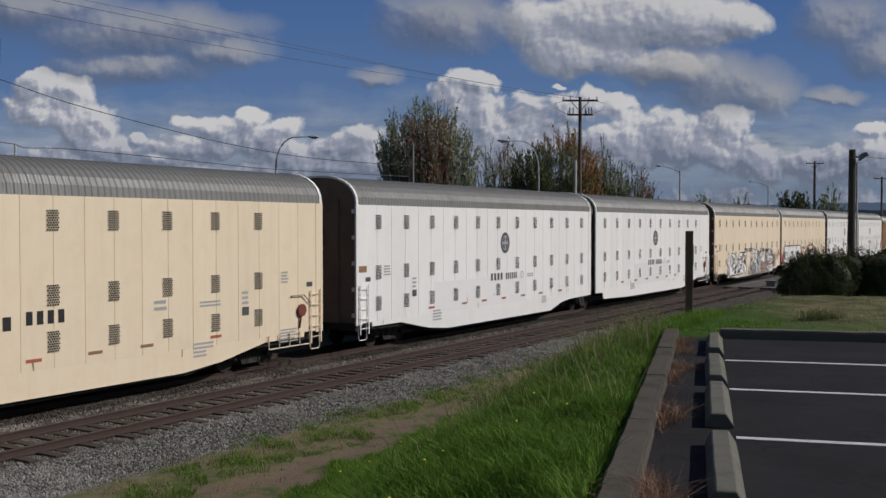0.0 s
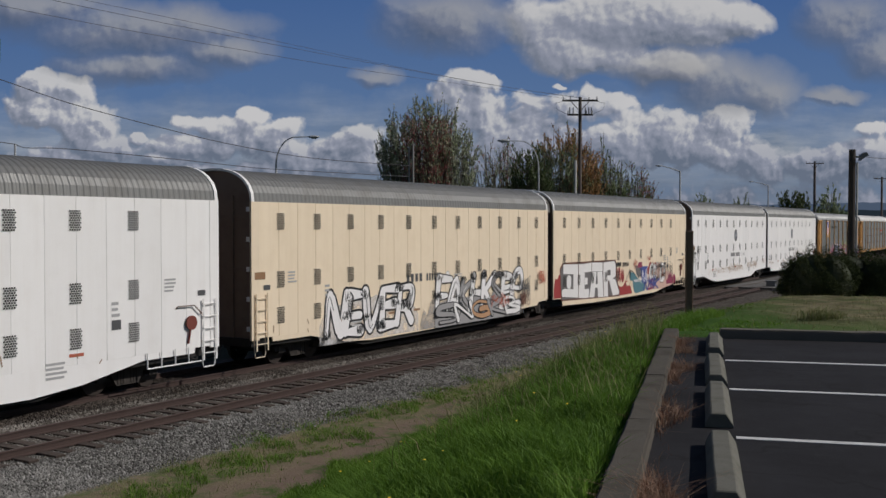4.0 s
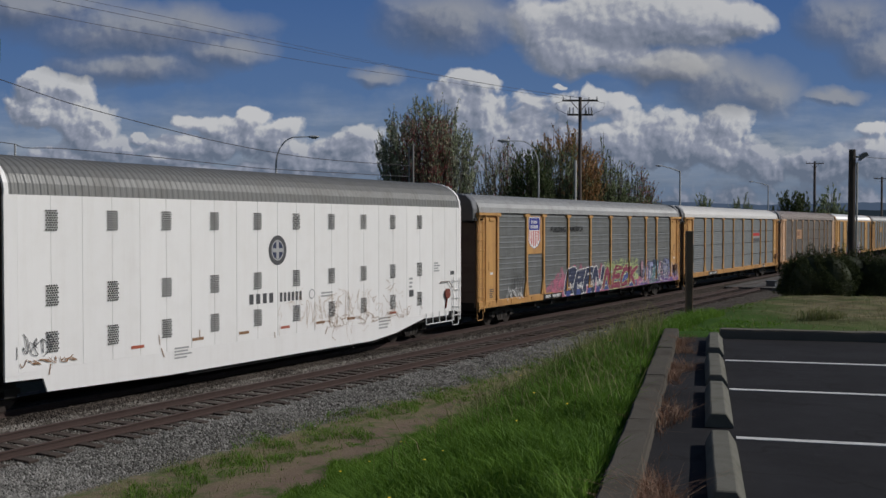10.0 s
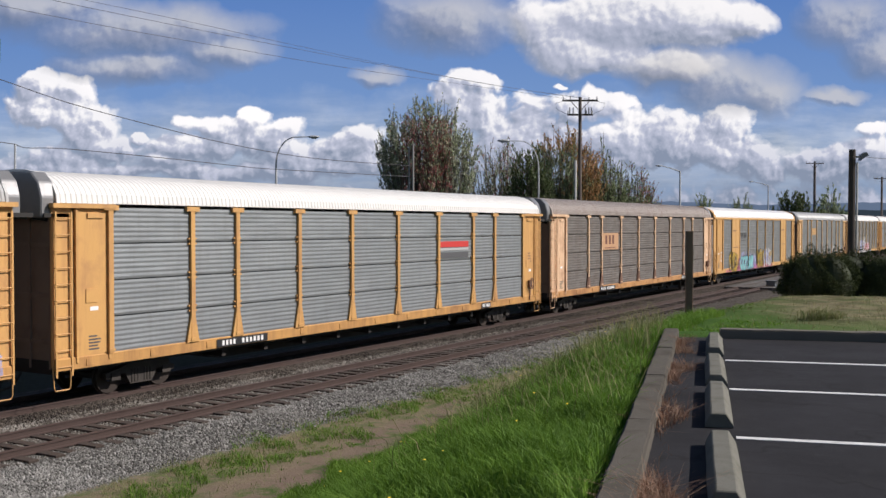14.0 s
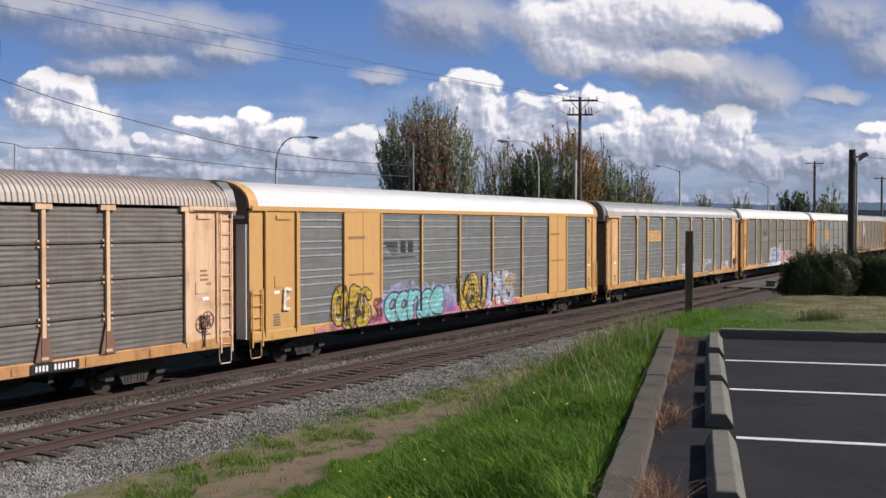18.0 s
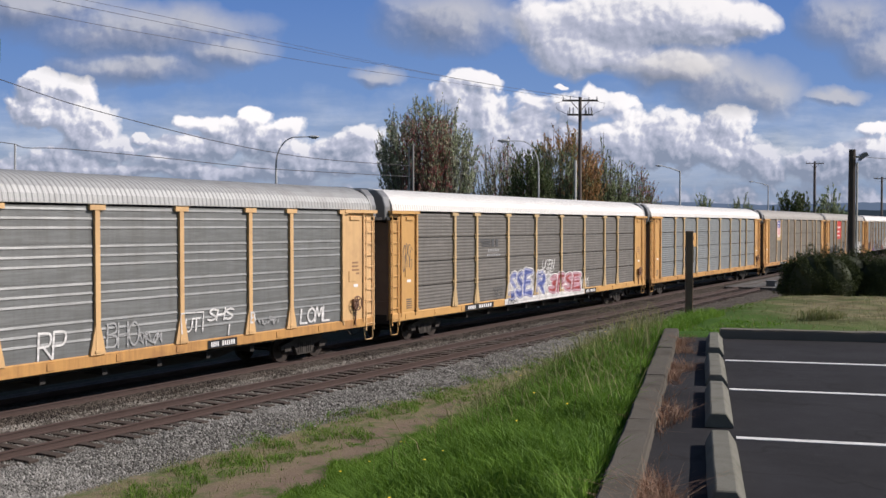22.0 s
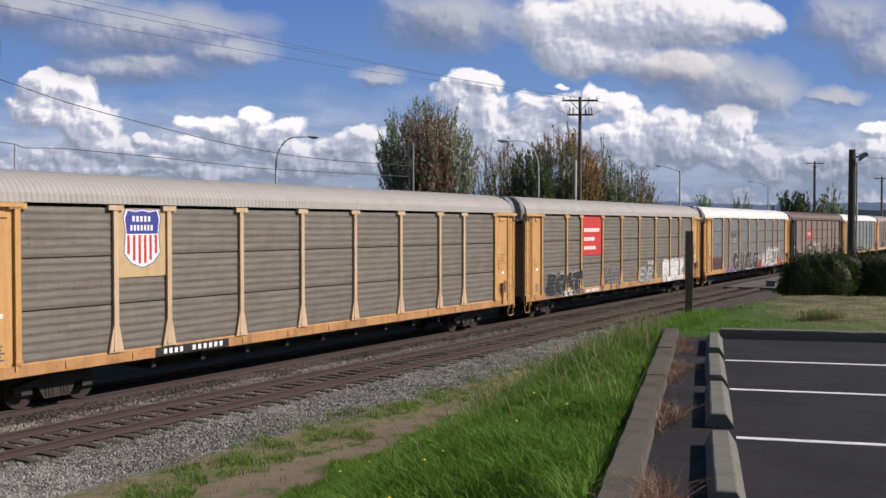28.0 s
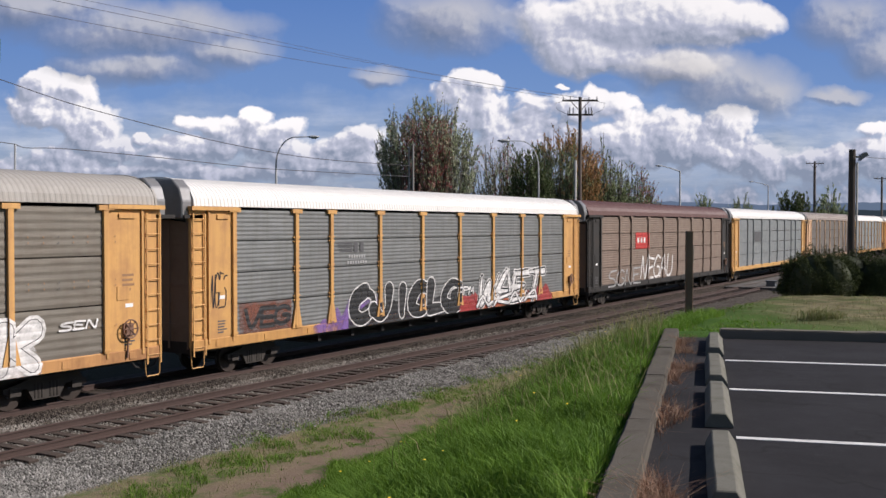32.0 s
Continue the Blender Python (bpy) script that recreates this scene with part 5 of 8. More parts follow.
# second tan car: large white letters, then coloured shapes
p = Paint(T2, UX)
p.cloud(spray_red, 0.05, 1.3, 0.86, 2.1, 21, 0.3)
p.cloud(spray_red, 8.2, 10.9, 0.5, 1.3, 20, 0.45)
scribble(p, spray_red, 8.5, 9.6, 1.2, 2.1, 12, 0.045, 29)
p.field(spray_brown, [(0.76, 2.3), (1.12, 2.57), (8.24, 2.52), (8.42, 2.26), (8.44, 1.6), (8.96, 0.7), (8.9, 0.47), (0.92, 0.7)])
block = plain("dark_grey_spray_paint", (0.16, 0.15, 0.15))
p.field(block, [(0.82, 2.2), (1.18, 2.48), (8.18, 2.46), (8.36, 2.22), (8.36, 1.6), (8.86, 0.72), (8.82, 0.54), (1.0, 0.76)])
solids = (
    [(1.18, 2.49), (3.02, 2.44), (3.05, 0.74), (1.0, 0.9), (1.02, 1.22), (1.3, 1.28), (2.42, 1.2), (2.42, 1.96), (1.18, 2.02)],
    [(1.62, 1.8), (1.74, 1.93), (2.05, 1.9), (2.15, 1.78), (2.13, 1.36), (2.03, 1.24), (1.7, 1.28), (1.6, 1.42)],
    [(3.12, 2.43), (3.88, 2.42), (3.88, 0.66), (3.1, 0.72)],
    [(3.88, 2.43), (4.78, 2.47), (4.8, 2.0), (3.88, 1.98)], [(3.9, 1.72), (4.28, 1.7), (4.26, 1.36), (3.9, 1.36)], [(3.88, 1.12), (4.5, 1.12), (4.42, 0.66), (3.88, 0.66)],
    [(4.86, 2.47), (6.36, 2.42), (6.36, 1.95), (4.84, 2.0)], [(4.94, 1.97), (5.52, 1.96), (5.2, 0.62), (4.5, 0.66)], [(5.6, 1.96), (6.3, 1.94), (6.5, 0.57), (5.7, 0.6)], [(4.9, 1.32), (5.8, 1.3), (5.8, 1.1), (4.9, 1.12)],
    [(6.46, 2.42), (8.08, 2.45), (8.26, 2.25), (8.28, 1.62), (7.62, 1.42), (6.46, 1.42)], [(6.46, 1.44), (7.1, 1.44), (7.16, 0.55), (6.56, 0.58)], [(7.3, 1.46), (8.2, 1.46), (8.82, 0.74), (8.76, 0.58), (7.86, 0.56)],
)
for k, outline in enumerate(solids):
    p.field(spray_white, outline)
p.field(block, [(7.02, 1.98), (7.5, 1.99), (7.52, 1.7), (7.04, 1.7)])
for line in ([(3.07, 2.46), (3.09, 0.7)], [(4.82, 2.48), (4.82, 2.0)], [(6.41, 2.46), (6.41, 1.9), (6.54, 0.56)], [(8.3, 2.3), (8.32, 1.58), (8.86, 0.75)], [(7.2, 1.4), (7.28, 0.58)]):
    p.stroke(spray_brown, line, 0.05)
p.stroke(ink_black, smooth_line([(9.8, 0.95), (9.95, 1.35), (10.5, 1.8), (11.2, 1.68), (11.8, 1.3)]), 0.04)
p.field(spray_teal, smooth_line([(10.45, 1.74), (10.9, 1.72), (11.3, 1.6), (11.85, 1.34), (12.5, 1.2), (13.0, 1.05), (13.1, 0.6), (12.2, 0.52), (11.4, 0.5), (11.1, 0.85), (11.0, 1.2), (10.6, 1.25)], 3))
p.field(block, [(11.4, 2.12), (12.0, 2.02), (12.35, 1.98), (12.3, 1.5), (11.95, 1.32), (11.6, 1.6)])
p.field(spray_blue, [(12.1, 2.12), (12.5, 2.0), (13.55, 1.98), (13.3, 1.5), (13.6, 1.1), (13.2, 0.9), (12.6, 1.05), (12.4, 1.5)])
scribble(p, spray_white, 12.2, 13.6, 1.0, 1.8, 9, 0.04, 23)
p.cloud(spray_crimson, 11.8, 12.6, 1.95, 2.3, 30, 0.3)
p.cloud(spray_red, 13.5, 15.4, 1.5, 2.3, 24, 0.4)
flesh = plain("pale_flesh_spray_paint", (0.66, 0.44, 0.36))
p.field(flesh, smooth_line([(13.7, 0.62), (13.75, 1.7), (14.4, 2.1), (15.2, 2.05), (16.1, 2.15), (16.7, 1.9), (17.1, 1.55), (17.9, 1.5), (18.5, 1.25), (18.6, 0.75), (16.0, 0.5)], 3))
p.cloud(spray_crimson, 17.0, 18.9, 0.75, 1.4, 31, 0.6)
shapes(p, ["O", "U", "n", "D"], 13.8, 16.8, 0.95, 2.15, [(ink_black, 0.06), ((spray_white, repaint, flesh), 0.0)], 0.4, 26, 0.2, LETTER, 0.08, 1.1, True)
shapes(p, ["zig", "snake", "fork"], 12.8, 15.6, 0.55, 1.2, [((spray_blue, spray_crimson), 0.0)], 0.12, 27, 0.4)
scribble(p, spray_blue, 13.6, 15.0, 0.7, 1.4, 12, 0.06, 32)
scribble(p, ink_grey, 14.2, 18.2, 1.0, 2.2, 12, 0.022, 33)
p.box(spray_white, 11.16, 12.34, 1.14, 1.27)
bars(p, ink_grey, 11.2, 12.3, 1.17, 1.23, 8)
p.box(ink_grey, 16.5, 16.85, 1.95, 2.12)
p.box(spray_brown, 16.0, 16.6, 1.25, 1.42)
lines_block(p, pale_grey, 16.4, 16.9, 2.2, 2.6, 3, 34)
bars(p, ink_black, 8.36, 9.15, 2.12, 2.36, 3)
bars(p, ink_black, 9.35, 10.3, 2.1, 2.34, 6)
scribble(p, mark_red, 11.1, 11.7, 1.9, 2.5, 7, 0.02, 35)
scribble(p, mark_red, 13.4, 14.0, 2.3, 2.6, 6, 0.02, 36)
p.done("painted_scrawl", "large white letters beside red, teal and pink paint")


# -- rack cars --
def shield(car, y, z, w, h, back):
    p = Paint(car, RX)
    if back:
        p.box(cream_post if back > 1 else yellow, y - 0.86, y + 0.86, z - h / 2 - 0.28, 4.85)
    rim = [(0.44, 0.5), (0.2, 0.47), (0.0, 0.5), (-0.2, 0.47), (-0.44, 0.5), (-0.52, 0.36), (-0.46, 0.1), (-0.5, -0.25), (-0.3, -0.42), (0.0, -0.5), (0.3, -0.42), (0.5, -0.25), (0.46, 0.1), (0.52, 0.36)]
    p.field(sign_blue, [(y + a * w * 1.13, z + b * h * 1.08) for a, b in rim])
    p.field(spray_white, [(y + a * w * 1.08, z + b * h * 1.05) for a, b in rim])
    p.field(sign_blue, [(y + a * w, z + b * h) for a, b in [(0.44, 0.5), (0.2, 0.47), (0.0, 0.5), (-0.2, 0.47), (-0.44, 0.5), (-0.52, 0.36), (-0.47, 0.08), (0.47, 0.08), (0.52, 0.36)]])
    for k in range(6):
        a = -0.42 + k * 0.168
        p.box(sign_red, y + (a - 0.04) * w, y + (a + 0.04) * w, z - h * (0.46 - 1.0 * a * a), z + 0.06 * h)
    bars(p, spray_white, y - 0.3 * w, y + 0.3 * w, z + 0.3 * h, z + 0.4 * h, 5)
    bars(p, spray_white, y - 0.36 * w, y + 0.36 * w, z + 0.14 * h, z + 0.24 * h, 7)
    p.done("shield_emblem", "shield with a blue top and red stripes")


def plate(car, y0, y1, mat=ink_black):
    p = Paint(car, SIDE + 0.054)
    p.box(mat, y0, y1, 0.92, 1.15)
    n = y1 - y0
    bars(p, spray_white, y0 + 0.1 * n, y0 + 0.38 * n, 0.96, 1.1, 4)
    bars(p, spray_white, y0 + 0.48 * n, y0 + 0.94 * n, 0.96, 1.1, 6)
    p.done("number_board", "black board with pale bars")


def end_marks(car, seed):
    p = Paint(car, SIDE + 0.016)
    for y in (0.8, R_LEN - 1.65):
        lines_block(p, ink_grey, y + 0.3, y + 0.7, 1.3, 1.7, 5, seed)
        p.box(spray_white, y + 0.35, y + 0.6, 2.3, 2.4)
        if y > 1:
            lines_block(p, mark_brown, y + 0.25, y + 0.7, 2.7, 3.2, 4, seed + 30)
    p.done("stencil_marking", "small dark stencilled marks")


def stripes_mark(car, y0, y1, z):
    p = Paint(car, RX)
    for k in range(5):
        p.box(ink_grey, y0 + 0.05 * k, y0 + (y1 - y0) * 0.52, z + 0.3 - 0.07 * k, z + 0.34 - 0.07 * k)
    bars(p, ink_grey, y0 + (y1 - y0) * 0.58, y1, z, z + 0.34, 2)
    bars(p, pale_grey, y0 + (y1 - y0) * 0.4, y1, z - 0.2, z - 0.1, 7)
    bars(p, pale_grey, y0 + (y1 - y0) * 0.35, y1 + 0.1, z - 0.4, z - 0.3, 8)
    p.done("stripe_emblem", "faded dark stripes and bars")


for i, car in enumerate(R):
    end_marks(car, i)
shield(R[0], 5.5, 4.08, 1.12, 1.4, 1)
shield(R[7], 5.57, 4.08, 1.12, 1.45, 2)
writing(R[0], "BUILDING", 7.32, 4.1, 0.34, 1.8, ink_black, RX)
writing(R[0], "AMERICA", 9.55, 4.12, 0.34, 1.75, ink_black, RX)
for car, y0, y1 in ((R[0], 6.5, 8.6), (R[1], 5.6, 7.8), (R[2], 6.2, 8.5), (R[5], 5.5, 8.0), (R[5], 18.1, 19.6), (R[7], 6.0, 8.8), (R[4], 19.0, 20.2), (R[1], 21.5, 22.3), (R[2], 20.4, 21.8)):
    plate(car, y0, y1)

p = Paint(R[0], RX)
p.cloud(mist_pink, 6.7, 9.2, 1.2, 1.9, 30, 0.5)
for k, (y0, y1, z1) in enumerate(((7.6, 11.4, 2.5), (9.5, 12.6, 2.6), (11.8, 14.6, 2.65), (8.6, 14.4, 2.4))):
    p.cloud(mist_pink, y0, y1, 1.15, z1, 31 + k, 0.5)
p.cloud(spray_pink, 8.6, 26.9, 0.9, 1.45, 32, 0.15)
p.cloud(mist_lime, 14.0, 19.6, 1.3, 2.6, 33, 0.7)
p.cloud(mist_lilac, 20.0, 27.0, 1.0, 2.3, 34, 0.3)
shapes(p, "BERN", 8.85, 14.15, 0.88, 2.32, [(spray_white, 0.11), (spray_navy, 0.0)], 0.48, 35, 0.3, LETTER, 0.03, 1.02, True, False)
for y in (9.1, 10.4, 11.8, 13.0):
    p.cloud(spray_blue, y, y + 0.5, 0.9, 1.32, int(y * 10), 0.4)
    scribble(p, spray_white, y + 0.1, y + 0.9, 1.2, 1.55, 5, 0.05, int(y * 10))
p.cloud(spray_blue, 14.1, 19.2, 0.95, 1.85, 36, 0.4)
for k in range(30):
    y, z = 14.2 + 0.165 * k, 1.15 + 0.24 * ((k * 7) % 4)
    p.stroke(spray_lilac if k % 3 else spray_white, [(y, z), (y + 0.3, z + 0.06)], 0.05)
shapes(p, "NECK", 14.05, 19.3, 0.92, 2.25, [(spray_lime, 0.1), (spray_crimson, 0.0)], 0.36, 37, 0.45, LETTER, 0.05, 1.0, True, False)
scribble(p, spray_lime, 14.2, 19.4, 2.0, 2.6, 12, 0.045, 38)
p.cloud(spray_violet, 19.4, 26.9, 0.92, 1.6, 39, 0.4)
shapes(p, ["bowl", "T", "P", "zig", "comb"], 19.8, 25.2, 0.95, 2.35, [(spray_navy, 0.08), ((spray_rose, spray_lilac, spray_teal), 0.0)], 0.36, 40, 0.35, BEND | LETTER, 0.08, 1.1, True)
shapes(p, ["tent", "snake", "fork", "zig"], 19.6, 26.8, 0.92, 1.5, [(spray_white, 0.04), ((spray_pink, spray_teal, spray_violet), 0.0)], 0.16, 41, 0.3)
scribble(p, spray_white, 20.2, 26.8, 0.95, 2.2, 16, 0.035, 42)
scribble(p, spray_navy, 20.0, 26.9, 0.95, 2.3, 16, 0.035, 43)
scribble(p, ink_grey, 3.1, 4.3, 1.2, 2.5, 9, 0.02, 44)
scribble(p, spray_white, 2.6, 4.2, 1.1, 1.7, 9, 0.03, 45)
p.done("painted_scrawl", "pink, blue and crimson painted scrawl")

p = Paint(R[1], RX)
p.box(sign_red, 18.1, 20.4, 3.55, 3.78)
p.box(pale_grey, 18.1, 20.4, 3.42, 3.52)
p.box(ink_grey, 18.1, 20.4, 3.12, 3.34)
p.done("stripe_emblem", "red stripe above dark bars")

for car, y0, y1, z0, z1 in ((R[2], 6.55, 9.0, 3.1, 4.0), (R[6], 6.74, 9.26, 2.97, 3.9)):
    p = Paint(car, RX)
    p.box(sign_tan if car is R[2] else yellow_clean, y0, y1, z0, z1)
    n = y1 - y0
    if car is R[2]:
        bars(p, spray_brown, y0 + 0.2 * n, y0 + 0.82 * n, z0 + 0.3, z1 - 0.12, 3)
        bars(p, spray_brown, y0 + 0.2 * n, y0 + 0.82 * n, z0 + 0.05, z0 + 0.14, 8)
    else:
        p.stroke(ink_black, smooth_line([(y0 + 0.46 * n, z1 - 0.22), (y0 + 0.24 * n, z1 - 0.24), (y0 + 0.18 * n, z0 + 0.46), (y0 + 0.26 * n, z0 + 0.24), (y0 + 0.5 * n, z0 + 0.24), (y0 + 0.56 * n, z1 - 0.22), (y0 + 0.68 * n, z0 + 0.24), (y0 + 0.78 * n, z1 - 0.22)]), 0.1)
    p.done("sign_panel", "painted sign panel with dark shapes")
p = Paint(R[4], RX)
p.box(yellow_clean, 6.75, 8.95, 3.45, 4.1)
bars(p, ink_grey, 7.0, 8.75, 3.58, 3.98, 3)
bars(p, yellow_clean, 7.06, 8.7, 3.62, 3.94, 3, 0.52)
p.done("sign_panel", "yellow sign panel with three outlined shapes")

# yellow car with bubble pieces
p = Paint(R[3], RX)
for k in range(5):
    p.stroke(ink_black if k < 2 else ink_grey, [(7.2 + 0.14 * k, 3.78 - 0.1 * k), (8.05, 3.78 - 0.1 * k)], 0.07)
bars(p, ink_black, 8.3, 9.35, 3.42, 3.84, 2)
bars(p, ink_grey, 7.15, 9.35, 3.2, 3.28, 14)
p.cloud(mist_pink, 3.2, 18.2, 0.85, 1.35, 49, 0.2)
p.cloud(spray_rose, 5.6, 12.6, 0.9, 1.25, 50, 0.3)
p.cloud(mist_pink, 3.4, 18.0, 0.85, 1.3, 51, 0.2)
p.cloud(mist_lilac, 6.6, 12.4, 1.2, 2.4, 52, 0.4)
p.cloud(mist_violet, 8.5, 12.3, 1.0, 1.7, 56, 0.5)
shapes(p, ["hook", "U", "n", "S"], 3.95, 6.3, 0.9, 2.42, [(ink_black, 0.1), (spray_yellow, 0.0)], 0.38, 53, 0.2, BEND | LETTER, 0.04, 1.15, True)
shapes(p, "COnae", 7.05, 11.35, 0.9, 2.08, [(spray_navy, 0.12), (spray_aqua, 0.0)], 0.4, 54, 0.08, LETTER, 0.02, 1.1, True, False)
for k in range(12):
    y = 7.3 + 0.34 * k
    p.stroke(spray_white, [(y, 1.15 + 0.18 * (k % 3)), (y + 0.22, 1.17 + 0.18 * (k % 3))], 0.025)
shapes(p, ["V", "a", "J"], 12.35, 14.95, 0.92, 2.42, [(ink_black, 0.1), (spray_yellow, 0.0)], 0.38, 55, 0.1, LETTER, 0.03, 1.12, True)
shapes(p, ["P", "K", "hook"], 14.95, 17.4, 0.95, 2.4, [(spray_white, 0.1), (ink_grey, 0.03), (spray_lilac, -0.06)], 0.26, 57, 0.1, BEND | LETTER, 0.05, 1.1, True)
scribble(p, ink_black, 4.0, 6.3, 0.95, 2.1, 7, 0.025, 45)
scribble(p, ink_black, 13.0, 14.4, 1.1, 1.6, 9, 0.025, 46)
scribble(p, spray_yellow, 16.6, 17.6, 1.5, 2.3, 5, 0.04, 47)
shapes(p, ["S", "hook"], 6.45, 6.95, 1.1, 1.9, [(spray_crimson, 0)], 0.045, 58, 0.1, BEND | LETTER)
scribble(p, spray_crimson, 6.3, 7.0, 0.95, 1.25, 6, 0.03, 59)
shapes(p, ["comb"], 1.5, 1.9, 1.75, 2.5, [(spray_white, 0)], 0.1, 60)
p.done("painted_scrawl", "yellow and aqua bubble shapes")
p = Paint(R[3], SIDE + 0.064)
for k in (1, 7):
    y = 2.25 + sum(FLUSH_BAYS[:k])
    p.box(mark_brown, y + 0.2, y + 1.2, 3.95, 4.05)
    p.box(mark_brown, y + 0.25, y + 1.7, 2.7, 2.76)
p.done("stencil_marking", "faint brown stencilled bars on the plates")

p = Paint(R[4], RX)
shapes(p, "RP", 13.3, 14.2, 1.2, 1.9, [(spray_white, 0)], 0.06, 61, 0.1, LETTER, 0.03)
shapes(p, "BHO", 15.35, 16.5, 1.28, 1.95, [(pale_grey, 0)], 0.05, 62, 0.1, LETTER, 0.04)
scribble(p, pale_grey, 16.5, 17.35, 1.25, 1.65, 7, 0.035, 66)
p.stroke(spray_white, [(17.95, 1.45), (17.9, 2.0), (18.85, 1.98), (18.8, 1.45)], 0.05)
shapes(p, "UT", 18.1, 18.7, 1.45, 1.85, [(spray_white, 0)], 0.05, 63, 0.1, LETTER, 0.04)
shapes(p, "SHS", 19.0, 20.1, 1.68, 2.05, [(spray_white, 0)], 0.06, 64, 0.2, LETTER, 0.05)
p.stroke(spray_white, [(19.85, 1.25), (19.9, 1.52)], 0.06)
shapes(p, "B", 20.7, 21.05, 1.5, 1.85, [(spray_white, 0)], 0.06, 67, 0.1, LETTER, 0.03)
scribble(p, pale_grey, 21.1, 22.1, 1.4, 1.65, 8, 0.03, 68)
shapes(p, "LOML", 23.1, 24.75, 1.25, 1.8, [(spray_white, 0)], 0.07, 65, 0.1, LETTER, 0.04)
p.done("painted_scrawl", "white chalky tags")

for car in (R[7], R[8]):
    p = Paint(car, RX)
    for z in (4.12, 3.98, 3.02, 2.88, 1.86):
        for k in range(56):
            p.box(mark_brown if k % 3 else ink_grey, 2.1 + 0.43 * k, 2.13 + 0.43 * k, z, z + 0.045)
    p.done("stencil_marking", "rows of small dark rivets")
stripes_mark(R[5], 6.8, 8.6, 3.5)
stripes_mark(R[9], 6.8, 8.5, 3.5)
p = Paint(R[5], RX)
p.cloud(spray_white, 9.05, 18.0, 0.88, 1.5, 71, 0.15)
p.cloud(mist_white, 9.3, 14.2, 1.2, 2.5, 69, 0.4)
p.cloud(mist_white, 12.6, 17.8, 1.2, 2.1, 70, 0.4)
shapes(p, "SSE", 9.35, 11.95, 1.1, 2.45, [(spray_white, 0.16), (spray_navy, 0.04), (spray_lilac, 0.0), (spray_blue, -0.17)], 0.36, 72, 0.2, LETTER, 0.03, 1.05, True, False)
shapes(p, "R", 12.1, 13.35, 1.1, 2.35, [(spray_white, 0.16), (spray_navy, 0.04), (spray_lilac, 0.0), (spray_blue, -0.17)], 0.36, 73, 0.2, LETTER, 0.03, 1.0, True, False)
shapes(p, "3RSE", 13.6, 17.6, 1.1, 2.1, [(spray_white, 0.16), (spray_crimson, 0.04), (spray_rose, 0.0), (spray_red, -0.2)], 0.34, 74, 0.2, LETTER, 0.03, 1.05, True, False)
shapes(p, "ENM", 9.3, 10.2, 0.93, 1.12, [(ink_black, 0)], 0.03, 68, 0.1, LETTER)
shapes(p, ["bowl", "hook", "comb", "zig"], 12.9, 14.3, 2.35, 2.8, [(spray_white, 0)], 0.05, 77, 0.3)
shapes(p, ["zig", "hook", "comb"], 12.5, 14.3, 2.05, 2.35, [(spray_white, 0)], 0.04, 78, 0.3)
scribble(p, spray_white, 17.6, 18.6, 1.2, 1.8, 6, 0.035, 79)
shapes(p, ["zig", "fork", "tent"], 8.0, 8.9, 1.2, 1.8, [(ink_grey, 0)], 0.03, 75)
p.done("painted_scrawl", "white scrawl with blue and red outlines")
p = Paint(R[5], SIDE + 0.016)
shapes(p, ["hook", "knot", "snake", "hook"], 0.85, 1.5, 2.7, 3.7, [(ink_grey, 0)], 0.03, 76, 0.5)
p.done("painted_scrawl", "thin looping black tag")

p = Paint(R[8], RX)
p.box(sign_red, 6.6, 9.3, 2.86, 4.87)
bars(p, spray_white, 6.9, 9.02, 4.08, 4.27, 8, 0.25)
bars(p, spray_white, 6.9, 8.35, 3.62, 3.8, 7, 0.25)
bars(p, spray_white, 6.9, 8.5, 3.16, 3.34, 7, 0.25)
p.done("sign_panel", "red sign panel with rows of white bars")
p = Paint(R[8], RX)
p.cloud(mist_silver, 2.2, 6.9, 0.95, 2.3, 81, 0.4)
p.cloud(mist_black, 2.3, 6.8, 0.95, 2.2, 80, 0.5)
shapes(p, "BOAT", 2.2, 6.7, 1.05, 2.15, [(spray_silver, 0.07), (ink_black, 0.0)], 0.5, 82, 0.2, LETTER, 0.04, 1.05, True, False)
scribble(p, spray_white, 4.4, 5.3, 0.92, 1.3, 6, 0.05, 89)
shapes(p, "MM", 9.5, 12.0, 0.95, 2.2, [(spray_silver, 0.08), (ink_grey, 0.0)], 0.12, 83, 0.1, LETTER, 0.04)
p.stroke(spray_silver, smooth_line([(8.6, 1.1), (9.0, 1.5), (9.5, 1.55), (9.7, 1.2), (9.4, 1.0)]), 0.035)
p.stroke(spray_silver, smooth_line([(9.2, 0.95), (9.9, 1.6), (10.4, 2.2), (11.0, 2.0), (11.7, 2.3), (12.0, 1.2)]), 0.03)
p.stroke(spray_silver, smooth_line([(12.1, 1.5), (12.7, 1.65), (13.1, 1.4), (12.8, 1.1), (12.4, 1.1)]), 0.03)
p.cloud(mist_silver, 15.0, 17.6, 1.0, 2.1, 84, 0.4)
shapes(p, "ENP", 15.2, 17.5, 1.1, 2.0, [(ink_grey, 0.06), (pale_grey, 0.0)], 0.2, 85, 0.2, LETTER, 0.04, 1.05, True, False)
scribble(p, spray_white, 16.6, 17.6, 2.05, 2.3, 8, 0.03, 78)
p.cloud(mist_white, 19.3, 23.5, 0.9, 2.0, 86, 0.4)
shapes(p, "PEAK", 19.3, 23.5, 0.92, 2.25, [(spray_white, 0.22), (ink_black, 0.04), (spray_white, 0.0)], 0.44, 87, 0.1, LETTER, 0.03, 1.05, True, False)
